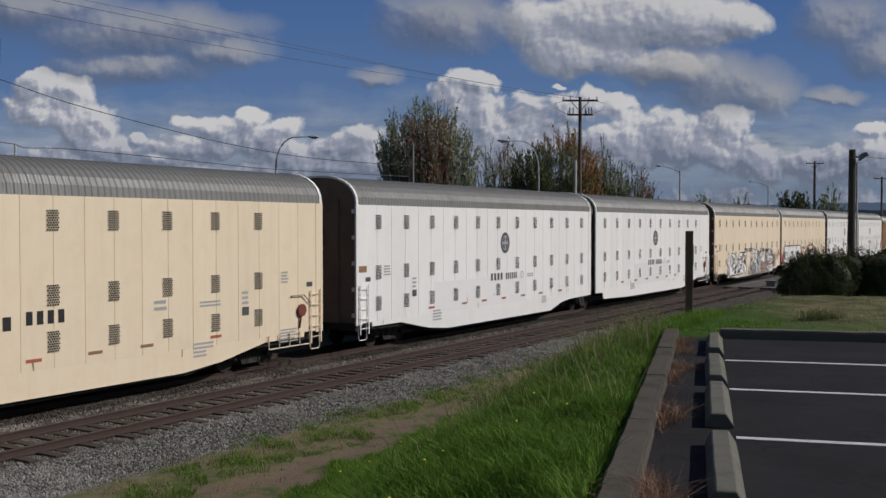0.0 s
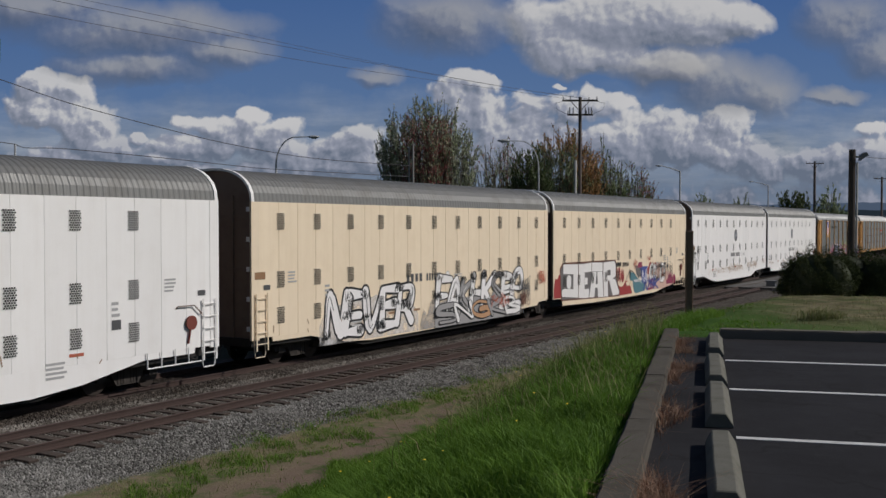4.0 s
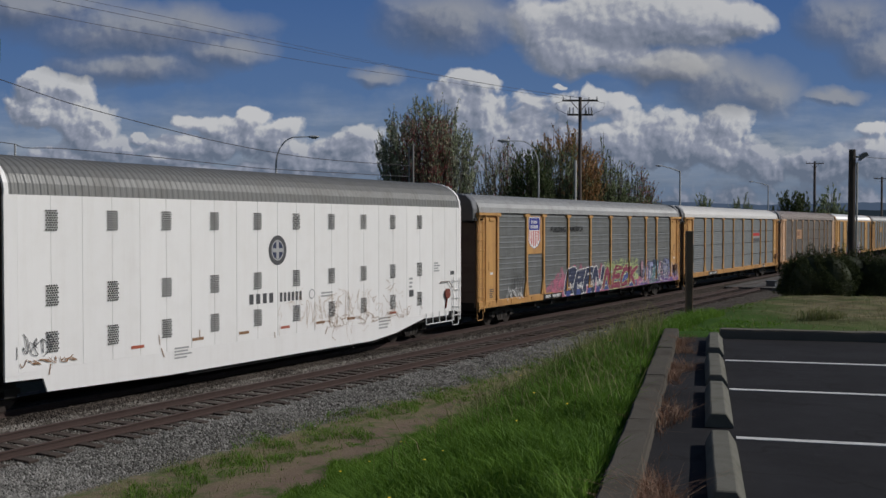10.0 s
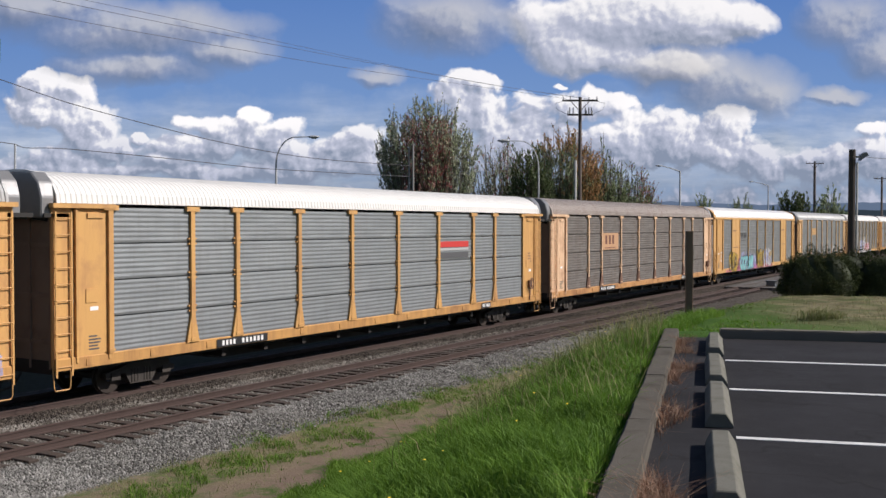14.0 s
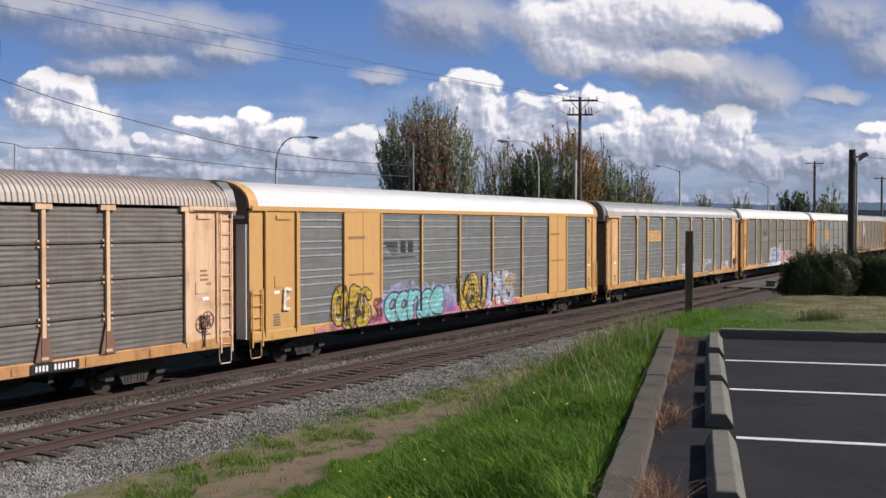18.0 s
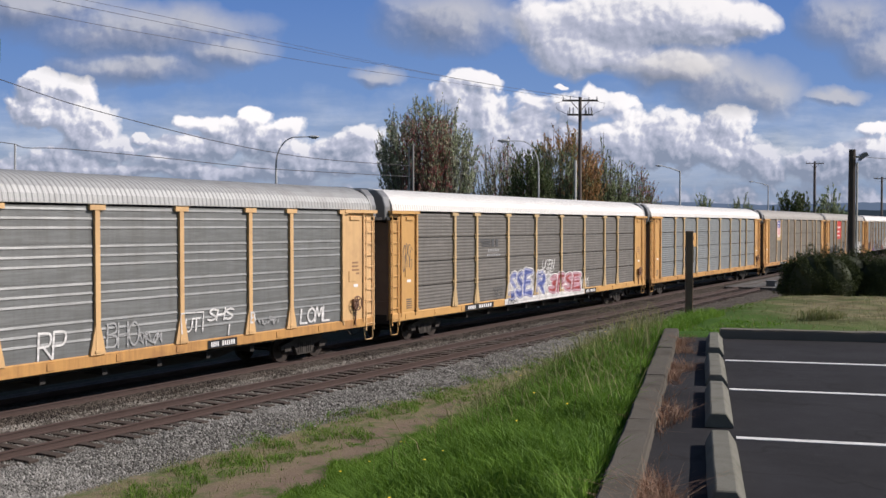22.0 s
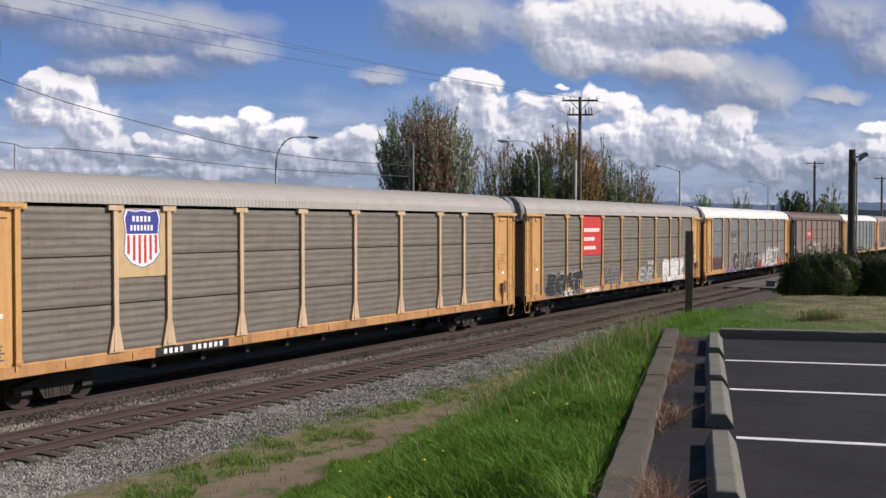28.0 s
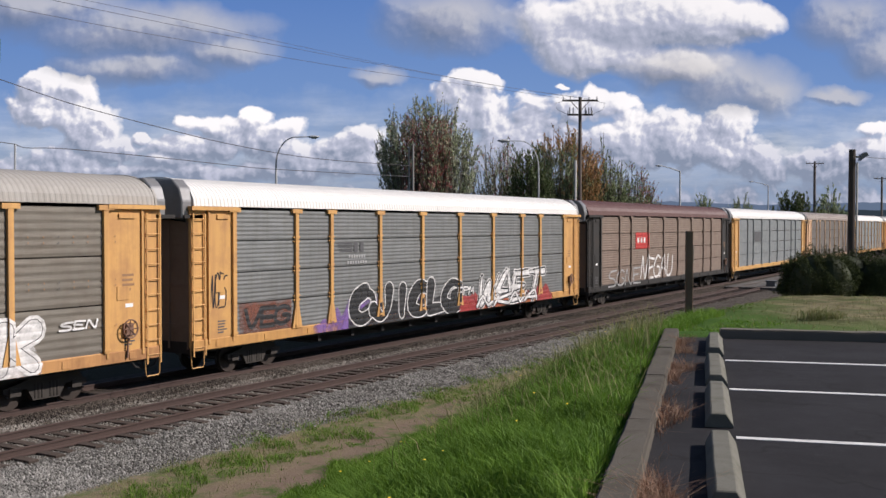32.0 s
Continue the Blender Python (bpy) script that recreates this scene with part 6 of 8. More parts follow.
shapes(p, ["snake", "comb", "zig"], 24.0, 25.2, 1.85, 2.1, [(spray_white, 0)], 0.05, 90)
p.done("painted_scrawl", "black, silver and white scrawls")
plate(R[8], 6.95, 9.0, sign_tan)

p = Paint(R[9], RX)
p.box(mist_brown, 2.0, 4.4, 1.2, 2.1)
p.cloud(mist_brown, 2.0, 4.4, 1.2, 2.1, 91, 0.1)
shapes(p, "VEG", 2.15, 4.35, 1.28, 1.98, [(spray_brown, 0.05), (ink_black, 0.0)], 0.15, 92, 0.1, LETTER, 0.03)
for k, (y0, y1, z1) in enumerate(((5.3, 9.0, 1.4), (6.3, 8.6, 2.0), (8.2, 9.3, 2.75), (6.0, 15.6, 1.7))):
    p.cloud(mist_violet, y0, y1, 0.9, z1, 93 + k, 0.6)
p.cloud(ink_black, 7.4, 15.3, 0.9, 1.75, 94, 0.2)
shapes(p, ["O", "J", "I", "C", "L", "hook"], 7.4, 15.3, 0.92, 2.38, [(spray_white, 0.12), (ink_black, 0.03)], 0.5, 95, 0.1, BEND | LETTER, 0.04, 1.1, True, False)
p.cloud(spray_red, 15.1, 16.9, 0.92, 1.7, 96, 0.3)
p.cloud(mist_red, 15.0, 24.0, 0.9, 1.5, 97, 0.3)
p.cloud(spray_red, 22.2, 24.0, 0.92, 1.7, 98, 0.5)
shapes(p, ["R", "P", "M"], 14.9, 16.3, 1.55, 1.95, [(ink_black, 0.06), (spray_white, 0)], 0.07, 99, 0.1, LETTER)
shapes(p, "WAET", 16.5, 23.0, 0.92, 2.45, [(spray_white, 0.14), (ink_black, 0.05), (spray_white, -0.1)], 0.34, 100, 0.35, LETTER, 0.04, 1.05, True)
shapes(p, ["zig", "fork", "zig", "tent"], 16.5, 22.6, 0.95, 1.5, [(ink_black, 0.08), (spray_white, 0)], 0.12, 103, 0.35)
p.done("painted_scrawl", "black scrawl with white outlines on violet")
p = Paint(R[9], SIDE + 0.016)
shapes(p, ["zig", "hook", "comb", "snake"], 0.8, 1.5, 2.0, 3.1, [(ink_black, 0)], 0.04, 99, 0.4)
p.done("painted_scrawl", "thin black tag")

p = Paint(R[10], RX)
p.box(sign_red, 7.2, 9.4, 3.05, 4.0)
bars(p, spray_white, 7.5, 9.1, 3.4, 3.7, 3)
shapes(p, ["zig", "comb", "hook", "tent", "bowl"], 8.0, 14.0, 1.2, 2.7, [(spray_white, 0.0)], 0.14, 101, 0.3)
shapes(p, ["snake", "hook", "zig", "comb"], 2.8, 8.0, 1.0, 2.0, [(pale_grey, 0.0)], 0.1, 102)
p.done("painted_scrawl", "faded patches and white scrawl on brown")
p = Paint(R[11], RX)
p.box(ink_grey, 6.9, 9.3, 3.1, 3.9)
p.done("sign_panel", "dark faded sign")


# ---- sky ----
def cloud_sheet(name, label, far, blobs, seed, soft, detail, blue=False, most=1.0, puffs=0.42, glow_by=1.0, fine=1.1):
    """A far sheet of cloud; one unit of its own space is a hundredth of the view's wide measure."""
    n = Nodes(name)
    t = n.tree
    grp = bpy.data.node_groups.new(name + "_form", "ShaderNodeTree")
    grp.interface.new_socket("P", in_out="INPUT", socket_type="NodeSocketVector")
    grp.interface.new_socket("H", in_out="OUTPUT", socket_type="NodeSocketFloat")
    g = Nodes(name + "_form", grp)
    gi, go = grp.nodes.new("NodeGroupInput"), grp.nodes.new("NodeGroupOutput")
    p = gi.outputs[0]
    warp = g.node("VectorMath", {"operation": "SCALE"}, i0=g.node("VectorMath", {"operation": "SUBTRACT"}, i0=g.node("TexNoise", (), Vector=p, Scale=1.3, Detail=4.0).outputs[1], i1=(0.5, 0.5, 0.5)).outputs[0])
    warp.inputs["Scale"].default_value = 0.5
    q = g.node("SeparateXYZ", (), i0=g.node("VectorMath", {"operation": "ADD"}, i0=p, i1=warp.outputs[0]).outputs[0])
    field = -4.0
    for cx, cy, rx, ry in blobs:
        du = g.math("MULTIPLY", g.math("SUBTRACT", q.outputs[0], cx), 1 / rx)
        dv = g.math("MULTIPLY", g.math("SUBTRACT", q.outputs[1], cy), 1 / ry)
        e = g.math("SUBTRACT", 1.0, g.math("ADD", g.math("MULTIPLY", du, du), g.math("MULTIPLY", dv, dv)))
        m = g.node("Math", {"operation": "SMOOTH_MAX"}, i0=field, i1=e, i2=0.5)
        field = m.outputs[0]
    field = g.node("Clamp", (), Value=field, Min=-3.0, Max=1.0).outputs[0]
    off = g.node("VectorMath", {"operation": "ADD"}, i0=p, i1=(seed, seed * 1.7, 3.0)).outputs[0]
    a = g.noise(off, fine, 10.0, 0.57)
    puff = g.node("TexVoronoi", {"feature": "SMOOTH_F1"}, Vector=g.node("VectorMath", {"operation": "ADD"}, i0=off, i1=warp.outputs[0]).outputs[0], Scale=2.6, Smoothness=0.6, Detail=3.0)
    h = g.math("ADD", field, g.math("MULTIPLY", g.math("SUBTRACT", a, 0.5), detail))
    h = g.math("SUBTRACT", h, g.math("MULTIPLY", puff.outputs[0], detail * puffs))
    grp.links.new(h, go.inputs[0])
    c = n.node("TexCoord").outputs["Object"]

    def form(dx, dy):
        k = t.nodes.new("ShaderNodeGroup")
        k.node_tree = grp
        n.plug(k.inputs[0], n.node("VectorMath", {"operation": "ADD"}, i0=c, i1=(dx, dy, 0)).outputs[0])
        return k.outputs[0]
    here, near, wide = form(0, 0), form(0.06, 0.06), form(0.3, 0.26)
    lit = n.math("ADD", n.math("MULTIPLY", n.math("SUBTRACT", here, near), 1.8), n.math("MULTIPLY", n.math("SUBTRACT", here, wide), 0.55))
    dens = n.ramp(here, 0.0 - soft, 0.2 + soft, 0.0, most)
    tone = n.math("ADD", n.math("MULTIPLY", n.ramp(lit, -0.5, 0.55), 0.82), n.math("MULTIPLY", n.ramp(n.noise(c, 0.7, 5, 0.5), 0.35, 0.68), 0.2))
    tone = n.math("SUBTRACT", tone, n.ramp(n.node("SeparateXYZ", (), i0=c).outputs[1], 2.2, 1.0, 0.0, 0.5))
    ramp = n.node("ValToRGB", (), Fac=tone)
    ramp.color_ramp.elements[0].color = (0.24, 0.29, 0.38, 1)
    ramp.color_ramp.elements[1].color = (1.0, 0.98, 0.95, 1)
    mid = ramp.color_ramp.elements.new(0.5)
    mid.color = (0.5, 0.53, 0.63, 1)
    ramp.color_ramp.elements.new(0.78).color = (0.86, 0.86, 0.86, 1)
    glow = n.node("Emission", (), Color=ramp.outputs[0], Strength=CLOUD * glow_by)
    if blue:
        up = n.ramp(n.node("SeparateXYZ", (), i0=c).outputs[1], 0.4, 5.0)
        veil = n.math("MULTIPLY", n.ramp(n.math("ADD", n.node("SeparateXYZ", (), i0=c).outputs[1], n.math("MULTIPLY", n.noise(c, 0.8, 6, 0.6), 1.6)), 3.65, 2.4), n.ramp(n.noise(n.node("VectorMath", {"operation": "MULTIPLY"}, i0=c, i1=(0.5, 2.2, 1.0)).outputs[0], 1.1, 6, 0.6), 0.25, 0.6, 0.55, 1.0))
        haze = n.mix(n.ramp(n.noise(n.node("VectorMath", {"operation": "MULTIPLY"}, i0=c, i1=(0.6, 2.6, 1.0)).outputs[0], 1.3, 6, 0.6), 0.35, 0.7), (0.29, 0.36, 0.46, 1), (0.62, 0.66, 0.7, 1))
        haze = n.mix(n.ramp(n.node("SeparateXYZ", (), i0=c).outputs[1], 1.9, 1.0, 0.0, 0.8), haze, (0.22, 0.285, 0.39, 1))
        clear = n.node("Emission", (), Color=n.mix(veil, n.mix(up, (0.235, 0.37, 0.58, 1), (0.08, 0.185, 0.455, 1)), haze), Strength=1.0)
    else:
        clear = n.node("BsdfTransparent")
    t.links.new(n.node("MixShader", (), i0=dens, i1=clear.outputs[0], i2=glow.outputs[0]).outputs[0], n.out.inputs[0])
    me = flat_mesh(name, [(-11, -1.2, 0), (11, -1.2, 0), (11, 6.2, 0), (-11, 6.2, 0)], [(0, 1, 2, 3)], n.mat)
    ob = tagged(new(name, me), label, "sky", kind="structure")
    right = Vector((math.cos(HEAD), math.sin(HEAD), 0))
    level = Vector((-math.sin(HEAD), math.cos(HEAD), 0))
    turn = Matrix((right, Vector((0, 0, 1)), -level)).transposed().to_4x4()
    ob.matrix_world = Matrix.Translation(towards(784, 441, far)) @ turn @ Matrix.Scale(far / 18.0, 4)
    return ob


CLOUD = 0.91


def sky_spots(rows):
    """Centres and half sizes, from view measures to a sheet's own space."""
    return [((x - 784) / 100, (441 - y) / 100, w / 100, h / 100) for x, y, w, h in rows]


low_spots = sky_spots((
    (75, 150, 60, 38), (130, 158, 62, 36), (100, 190, 100, 52), (150, 215, 88, 52), (60, 200, 62, 42), (165, 255, 90, 46), (205, 270, 60, 30), (110, 282, 130, 36),
    (246, 247, 24, 13), (345, 216, 62, 17), (450, 203, 44, 24), (400, 222, 112, 30), (440, 246, 140, 42), (500, 226, 56, 24), (340, 262, 120, 38), (520, 268, 130, 38),
    (640, 234, 62, 32), (600, 254, 80, 32), (290, 288, 80, 20), (560, 288, 190, 30), (120, 305, 260, 26), (640, 290, 140, 42), (430, 306, 280, 26)))
low_spots += sky_spots((
    (840, 147, 72, 32), (850, 192, 98, 58), (800, 168, 52, 32), (930, 232, 112, 62), (900, 272, 122, 60), (1005, 185, 130, 42), (985, 146, 26, 7),
    (1090, 184, 60, 30), (1150, 217, 92, 42), (1180, 252, 112, 62), (1262, 250, 112, 62), (1292, 222, 72, 42), (1335, 290, 100, 46), (1100, 257, 122, 60)))
low_spots += sky_spots(((1462, 276, 82, 30), (1500, 292, 170, 46), (1540, 226, 60, 18), (1530, 262, 82, 40), (1430, 302, 100, 30), (784, 432, 3000, 142)))
low_clouds = cloud_sheet("cloud_backdrop_low", "bright cumulus bank low over the horizon", 4300, low_spots, 4.0, 0.02, 1.15, True, glow_by=1.05)
high_clouds = cloud_sheet("cloud_backdrop_high", "white cloud with a grey underside in the blue", 4200, sky_spots((
    (1080, 42, 215, 66), (950, 45, 75, 62), (1210, 40, 150, 56), (1305, 36, 75, 30), (1050, 100, 140, 42), (1175, 118, 110, 38), (1000, 84, 90, 44))), 9.0, 0.14, 1.0, puffs=0.25, fine=0.8, glow_by=1.0)
wisp_clouds = cloud_sheet("cloud_backdrop_wisps", "thin grey wisps high in the blue", 4100, sky_spots((
    (60, 12, 170, 46), (250, 58, 230, 50), (395, 92, 95, 28), (240, 120, 150, 30), (790, 40, 130, 58), (1505, 40, 95, 55), (1545, 95, 70, 50), (1480, 173, 55, 13), (670, 134, 48, 18), (1290, 150, 125, 56), (1352, 170, 70, 38), (1210, 128, 110, 40))), 15.0, 0.6, 1.2, False, 0.75, 0.15, 0.66, 0.7)


# ---- things along the tracks ----
def fast_mesh(name, v, f, mat, smooth=False):
    """A mesh from arrays of corners and faces with equal corner counts."""
    v, f = np.asarray(v, np.float32), np.asarray(f, np.int32)
    me = bpy.data.meshes.new(name)
    me.vertices.add(len(v))
    me.vertices.foreach_set("co", v.ravel())
    k = f.shape[1]
    me.loops.add(f.size)
    me.loops.foreach_set("vertex_index", f.ravel())
    me.polygons.add(len(f))
    me.polygons.foreach_set("loop_start", np.arange(0, f.size, k, dtype=np.int32))
    if smooth:
        me.polygons.foreach_set("use_smooth", np.ones(len(f), bool))
    me.update(calc_edges=True)
    me.materials.append(mat)
    return me


def island_mat(name, colors, rough=0.7, through=0.38):
    """Leaves or blades: each island takes a colour between those given, and lets some light through."""
    n = Nodes(name)
    r = n.node("NewGeometry").outputs["Random Per Island"]
    ramp = n.node("ValToRGB", (), Fac=r)
    el = ramp.color_ramp.elements
    el[0].color, el[1].color = rgba(colors[0]), rgba(colors[-1])
    for k, c in enumerate(colors[1:-1]):
        el.new((k + 1) / (len(colors) - 1)).color = rgba(c)
    big = n.noise(n.coords(shuffle=False), 0.8, 3)
    col = n.mix(n.ramp(big, 0.35, 0.7, 0, 0.25), ramp.outputs[0], rgba([v * 0.5 for v in colors[0]]))
    light = n.noise(n.coords(shuffle=False), 0.6, 5, 0.65)
    col = n.mix(n.ramp(light, 0.52, 0.66, 0, 0.4), col, rgba([v * 1.25 for v in colors[-1]]))
    n.plug(n.bsdf.inputs["Base Color"], col)
    n.bsdf.inputs["Roughness"].default_value = rough
    n.bsdf.inputs["Specular IOR Level"].default_value = 0.25
    t = n.node("BsdfTranslucent", (), Color=col)
    n.tree.links.new(n.node("MixShader", (), i0=through, i1=n.bsdf.outputs[0], i2=t.outputs[0]).outputs[0], n.out.inputs[0])
    return n.mat


def leaves(name, centres, size, mat, seed, up=0.0):
    """Small pointed leaves, one at each centre."""
    rng = np.random.default_rng(seed)
    c = np.asarray(centres)
    n = len(c)
    a = rng.normal(size=(n, 3))
    a[:, 2] += up
    a /= np.linalg.norm(a, axis=1)[:, None]
    b = np.cross(a, rng.normal(size=(n, 3)))
    b /= np.linalg.norm(b, axis=1)[:, None]
    s = size * rng.uniform(0.6, 1.4, (n, 1))
    v = np.stack([c - a * s, c + b * s * 0.3, c + a * s, c - b * s * 0.3], 1).reshape(-1, 3)
    return fast_mesh(name, v, np.arange(n * 4).reshape(-1, 4), mat)


bark = worn("grey_bark", (0.13, 0.105, 0.085), 0.9, dirt=(0.06, 0.05, 0.04), amount=0.5, grain=20, relief=0.8)
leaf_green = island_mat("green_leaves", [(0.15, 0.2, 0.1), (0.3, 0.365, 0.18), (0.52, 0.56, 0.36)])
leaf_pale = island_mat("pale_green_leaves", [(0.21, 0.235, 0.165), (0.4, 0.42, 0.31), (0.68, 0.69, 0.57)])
leaf_red = island_mat("dark_red_leaves", [(0.3, 0.085, 0.09), (0.5, 0.145, 0.15), (0.46, 0.26, 0.23)])
leaf_orange = island_mat("orange_autumn_leaves", [(0.27, 0.19, 0.08), (0.45, 0.24, 0.1), (0.6, 0.34, 0.17)])
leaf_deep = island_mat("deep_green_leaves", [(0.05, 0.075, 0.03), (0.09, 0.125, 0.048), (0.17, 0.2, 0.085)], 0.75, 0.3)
leaf_dark = island_mat("dark_shrub_leaves", [(0.022, 0.03, 0.014), (0.04, 0.052, 0.022), (0.075, 0.082, 0.04)], 0.75, 0.1)


leaf_shrub = island_mat("shrub_leaves", [(0.028, 0.038, 0.014), (0.048, 0.062, 0.022), (0.075, 0.092, 0.034)], 0.95, 0.15)


def tree(name, label, base, height, spread, stems, crowns, seed, upright=0.75, fork=0.12, lean=(0, 0), drop=0.36):
    """Many rising limbs from a short trunk; crowns are (part label, leaf material, leaf count, leaf size, chooser)."""
    rng = random.Random(seed)
    root = thing(name, None, None, label, "tree", m=Matrix.Translation(base))
    b = bmesh.new()
    tube(b, [(0, 0, -0.3), (0.05, 0, height * fork * 0.6), (0, 0.05, height * fork)], 0.3, 8, 0.2)
    part("trunk", b, bark, root)
    twigs = bmesh.new()
    tips = []
    for k in range(stems):
        ang = rng.uniform(0, 2 * math.pi)
        out = math.sqrt(rng.uniform(0.0, 1.0))
        reach = spread * out
        top = height * (1.0 - drop * out ** 2.4) * rng.uniform(0.84, 1.0)
        z0 = height * fork * rng.uniform(0.5, 1.1)
        pts = []
        for j in range(6):
            t = j / 5
            r = reach * (t ** (1.0 - 0.55 * (1 - upright)) if upright < 0.6 else 0.58 + 0.42 * t)
            wob = 0.12 * t * height * 0.1
            pts.append(Vector((math.cos(ang) * r + lean[0] * t + rng.uniform(-wob, wob), math.sin(ang) * r + lean[1] * t + rng.uniform(-wob, wob), z0 + (top - z0) * t)))
        tube(twigs, pts, 0.055, 4, 0.012)
        for _ in range(16):
            t = rng.uniform(0.2, 1.0) ** 0.8 * 5
            i = min(int(t), 4)
            q = pts[i].lerp(pts[i + 1], t - i)
            tips.append((q, q + Vector((rng.gauss(0, 0.07), rng.gauss(0, 0.07), rng.gauss(0.1, 0.08)))))
        for _ in range(9):
            # a side shoot that leans out and up, leafy to its point
            t = rng.uniform(0.15, 0.95) * 5
            i = min(int(t), 4)
            q = pts[i].lerp(pts[i + 1], t - i)
            az = ang + rng.gauss(0, 0.9)
            lean_out = rng.uniform(0.3, 0.75)
            way = Vector((math.cos(az) * lean_out, math.sin(az) * lean_out, 1.0)).normalized() * rng.uniform(0.5, 1.35) * min(1.0, spread / 2.2)
            tube(twigs, [q, q + way], 0.014, 3, 0.005)
            for k in range(8):
                e = q + way * (k + 1) / 8
                tips.append((q + way * k / 8, e + Vector((rng.gauss(0, 0.035), rng.gauss(0, 0.035), 0.05))))
    part("branchwork", twigs, bark, root)["kind"] = "stuff"
    rs = np.random.default_rng(seed)
    ends = np.array([[*q, *e] for q, e in tips])
    for lab, mat, count, size, choose in crowns:
        pick = np.array([choose(Vector(e[3:]) , height, spread) for e in ends])
        pool = ends[pick > rs.uniform(0, 1, len(ends))]
        if not len(pool):
            continue
        count = int(count * 3.3)
        k = rs.integers(0, len(pool), count)
        t = rs.uniform(0.1, 1.15, (count, 1))
        c = pool[k, :3] * (1 - t) + pool[k, 3:] * t + rs.normal(size=(count, 3)) * 0.035
        part("crown", leaves("crown", c, size * 0.72, mat, seed + count, 2.2), None, root, lab)
    return root


LOWZ = RAIL - 0.42
RIGHT = Vector((math.cos(HEAD), math.sin(HEAD), 0))


def spot(u, far):
    p = towards(u, 399, far)
    return Vector((p.x, p.y, LOWZ))


def side_of(e):
    return e.dot(RIGHT)


tree("tree", "upright leafy tree turning dark red behind the tracks", spot(755, 60), 12.6, 2.95, 200, (
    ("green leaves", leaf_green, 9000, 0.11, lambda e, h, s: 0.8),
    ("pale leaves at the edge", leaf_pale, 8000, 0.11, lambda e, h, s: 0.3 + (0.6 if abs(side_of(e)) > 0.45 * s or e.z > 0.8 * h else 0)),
    ("dark red leaves", leaf_red, 5200, 0.1, lambda e, h, s: 0.9 if (0.45 * h < e.z < 0.88 * h and -0.5 * s < side_of(e) < 0.5 * s) else 0.03)), 3, 0.75, drop=0.2)
tree("tree", "broad tree with thin pale crown behind the tracks", spot(886, 69), 11.0, 2.4, 80, (
    ("sparse dull leaves", leaf_pale, 4200, 0.11, lambda e, h, s: 0.7), ("reddish leaves", leaf_red, 1300, 0.1, lambda e, h, s: 0.3), ("green leaves", leaf_green, 3000, 0.1, lambda e, h, s: 0.9 if e.z < 0.8 * h else 0.1)), 5, 0.5)
tree("tree", "dark green dense tree behind the tracks", spot(934, 66), 10.3, 1.75, 90, (("dense dark leaves", leaf_deep, 12000, 0.12, lambda e, h, s: 1.0), ("green leaves", leaf_green, 1600, 0.1, lambda e, h, s: 0.6)), 6, 0.8)
tree("tree", "autumn tree with orange and green leaves", spot(1000, 76), 12.6, 3.0, 170, (
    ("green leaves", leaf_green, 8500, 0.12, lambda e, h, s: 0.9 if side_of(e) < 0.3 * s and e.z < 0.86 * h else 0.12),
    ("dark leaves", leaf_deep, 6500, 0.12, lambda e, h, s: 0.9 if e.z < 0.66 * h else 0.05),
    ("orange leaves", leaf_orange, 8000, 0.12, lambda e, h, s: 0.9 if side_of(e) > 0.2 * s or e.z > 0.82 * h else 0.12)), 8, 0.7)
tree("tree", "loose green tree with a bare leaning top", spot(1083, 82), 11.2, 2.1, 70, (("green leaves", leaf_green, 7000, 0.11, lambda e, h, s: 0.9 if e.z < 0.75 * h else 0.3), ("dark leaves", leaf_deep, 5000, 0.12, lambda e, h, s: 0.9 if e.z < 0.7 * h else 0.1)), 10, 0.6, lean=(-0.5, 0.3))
tree("tree", "slender leaning sapling above its neighbours", spot(1074, 81), 13.4, 0.55, 12, (("green leaves", leaf_green, 700, 0.1, lambda e, h, s: 0.9 if e.z > 0.55 * h else 0.3),), 12, 0.8, lean=(-0.5, -0.2))
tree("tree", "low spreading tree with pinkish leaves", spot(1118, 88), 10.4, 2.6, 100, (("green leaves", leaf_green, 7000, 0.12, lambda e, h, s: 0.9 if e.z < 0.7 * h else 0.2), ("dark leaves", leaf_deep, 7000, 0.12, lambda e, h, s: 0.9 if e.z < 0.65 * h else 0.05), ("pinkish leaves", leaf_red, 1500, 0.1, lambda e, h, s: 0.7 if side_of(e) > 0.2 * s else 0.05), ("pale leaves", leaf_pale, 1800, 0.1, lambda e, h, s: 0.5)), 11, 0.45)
for u, far, h, s, sd in ((1245, 210, 12.4, 2.4, 21), (1312, 260, 13.6, 3.2, 22), (1470, 150, 10.8, 2.2, 23), (1398, 120, 9.6, 2.1, 24), (1424, 118, 9.3, 1.9, 25), (628, 420, 20, 5, 26)):
    tree("tree", "distant dark tree beyond the train", spot(u, far), h, s, 40, (("dark leaves", leaf_deep if sd > 23 else leaf_green, 3000, 0.22, lambda e, h, s: 0.9),), sd, 0.7)

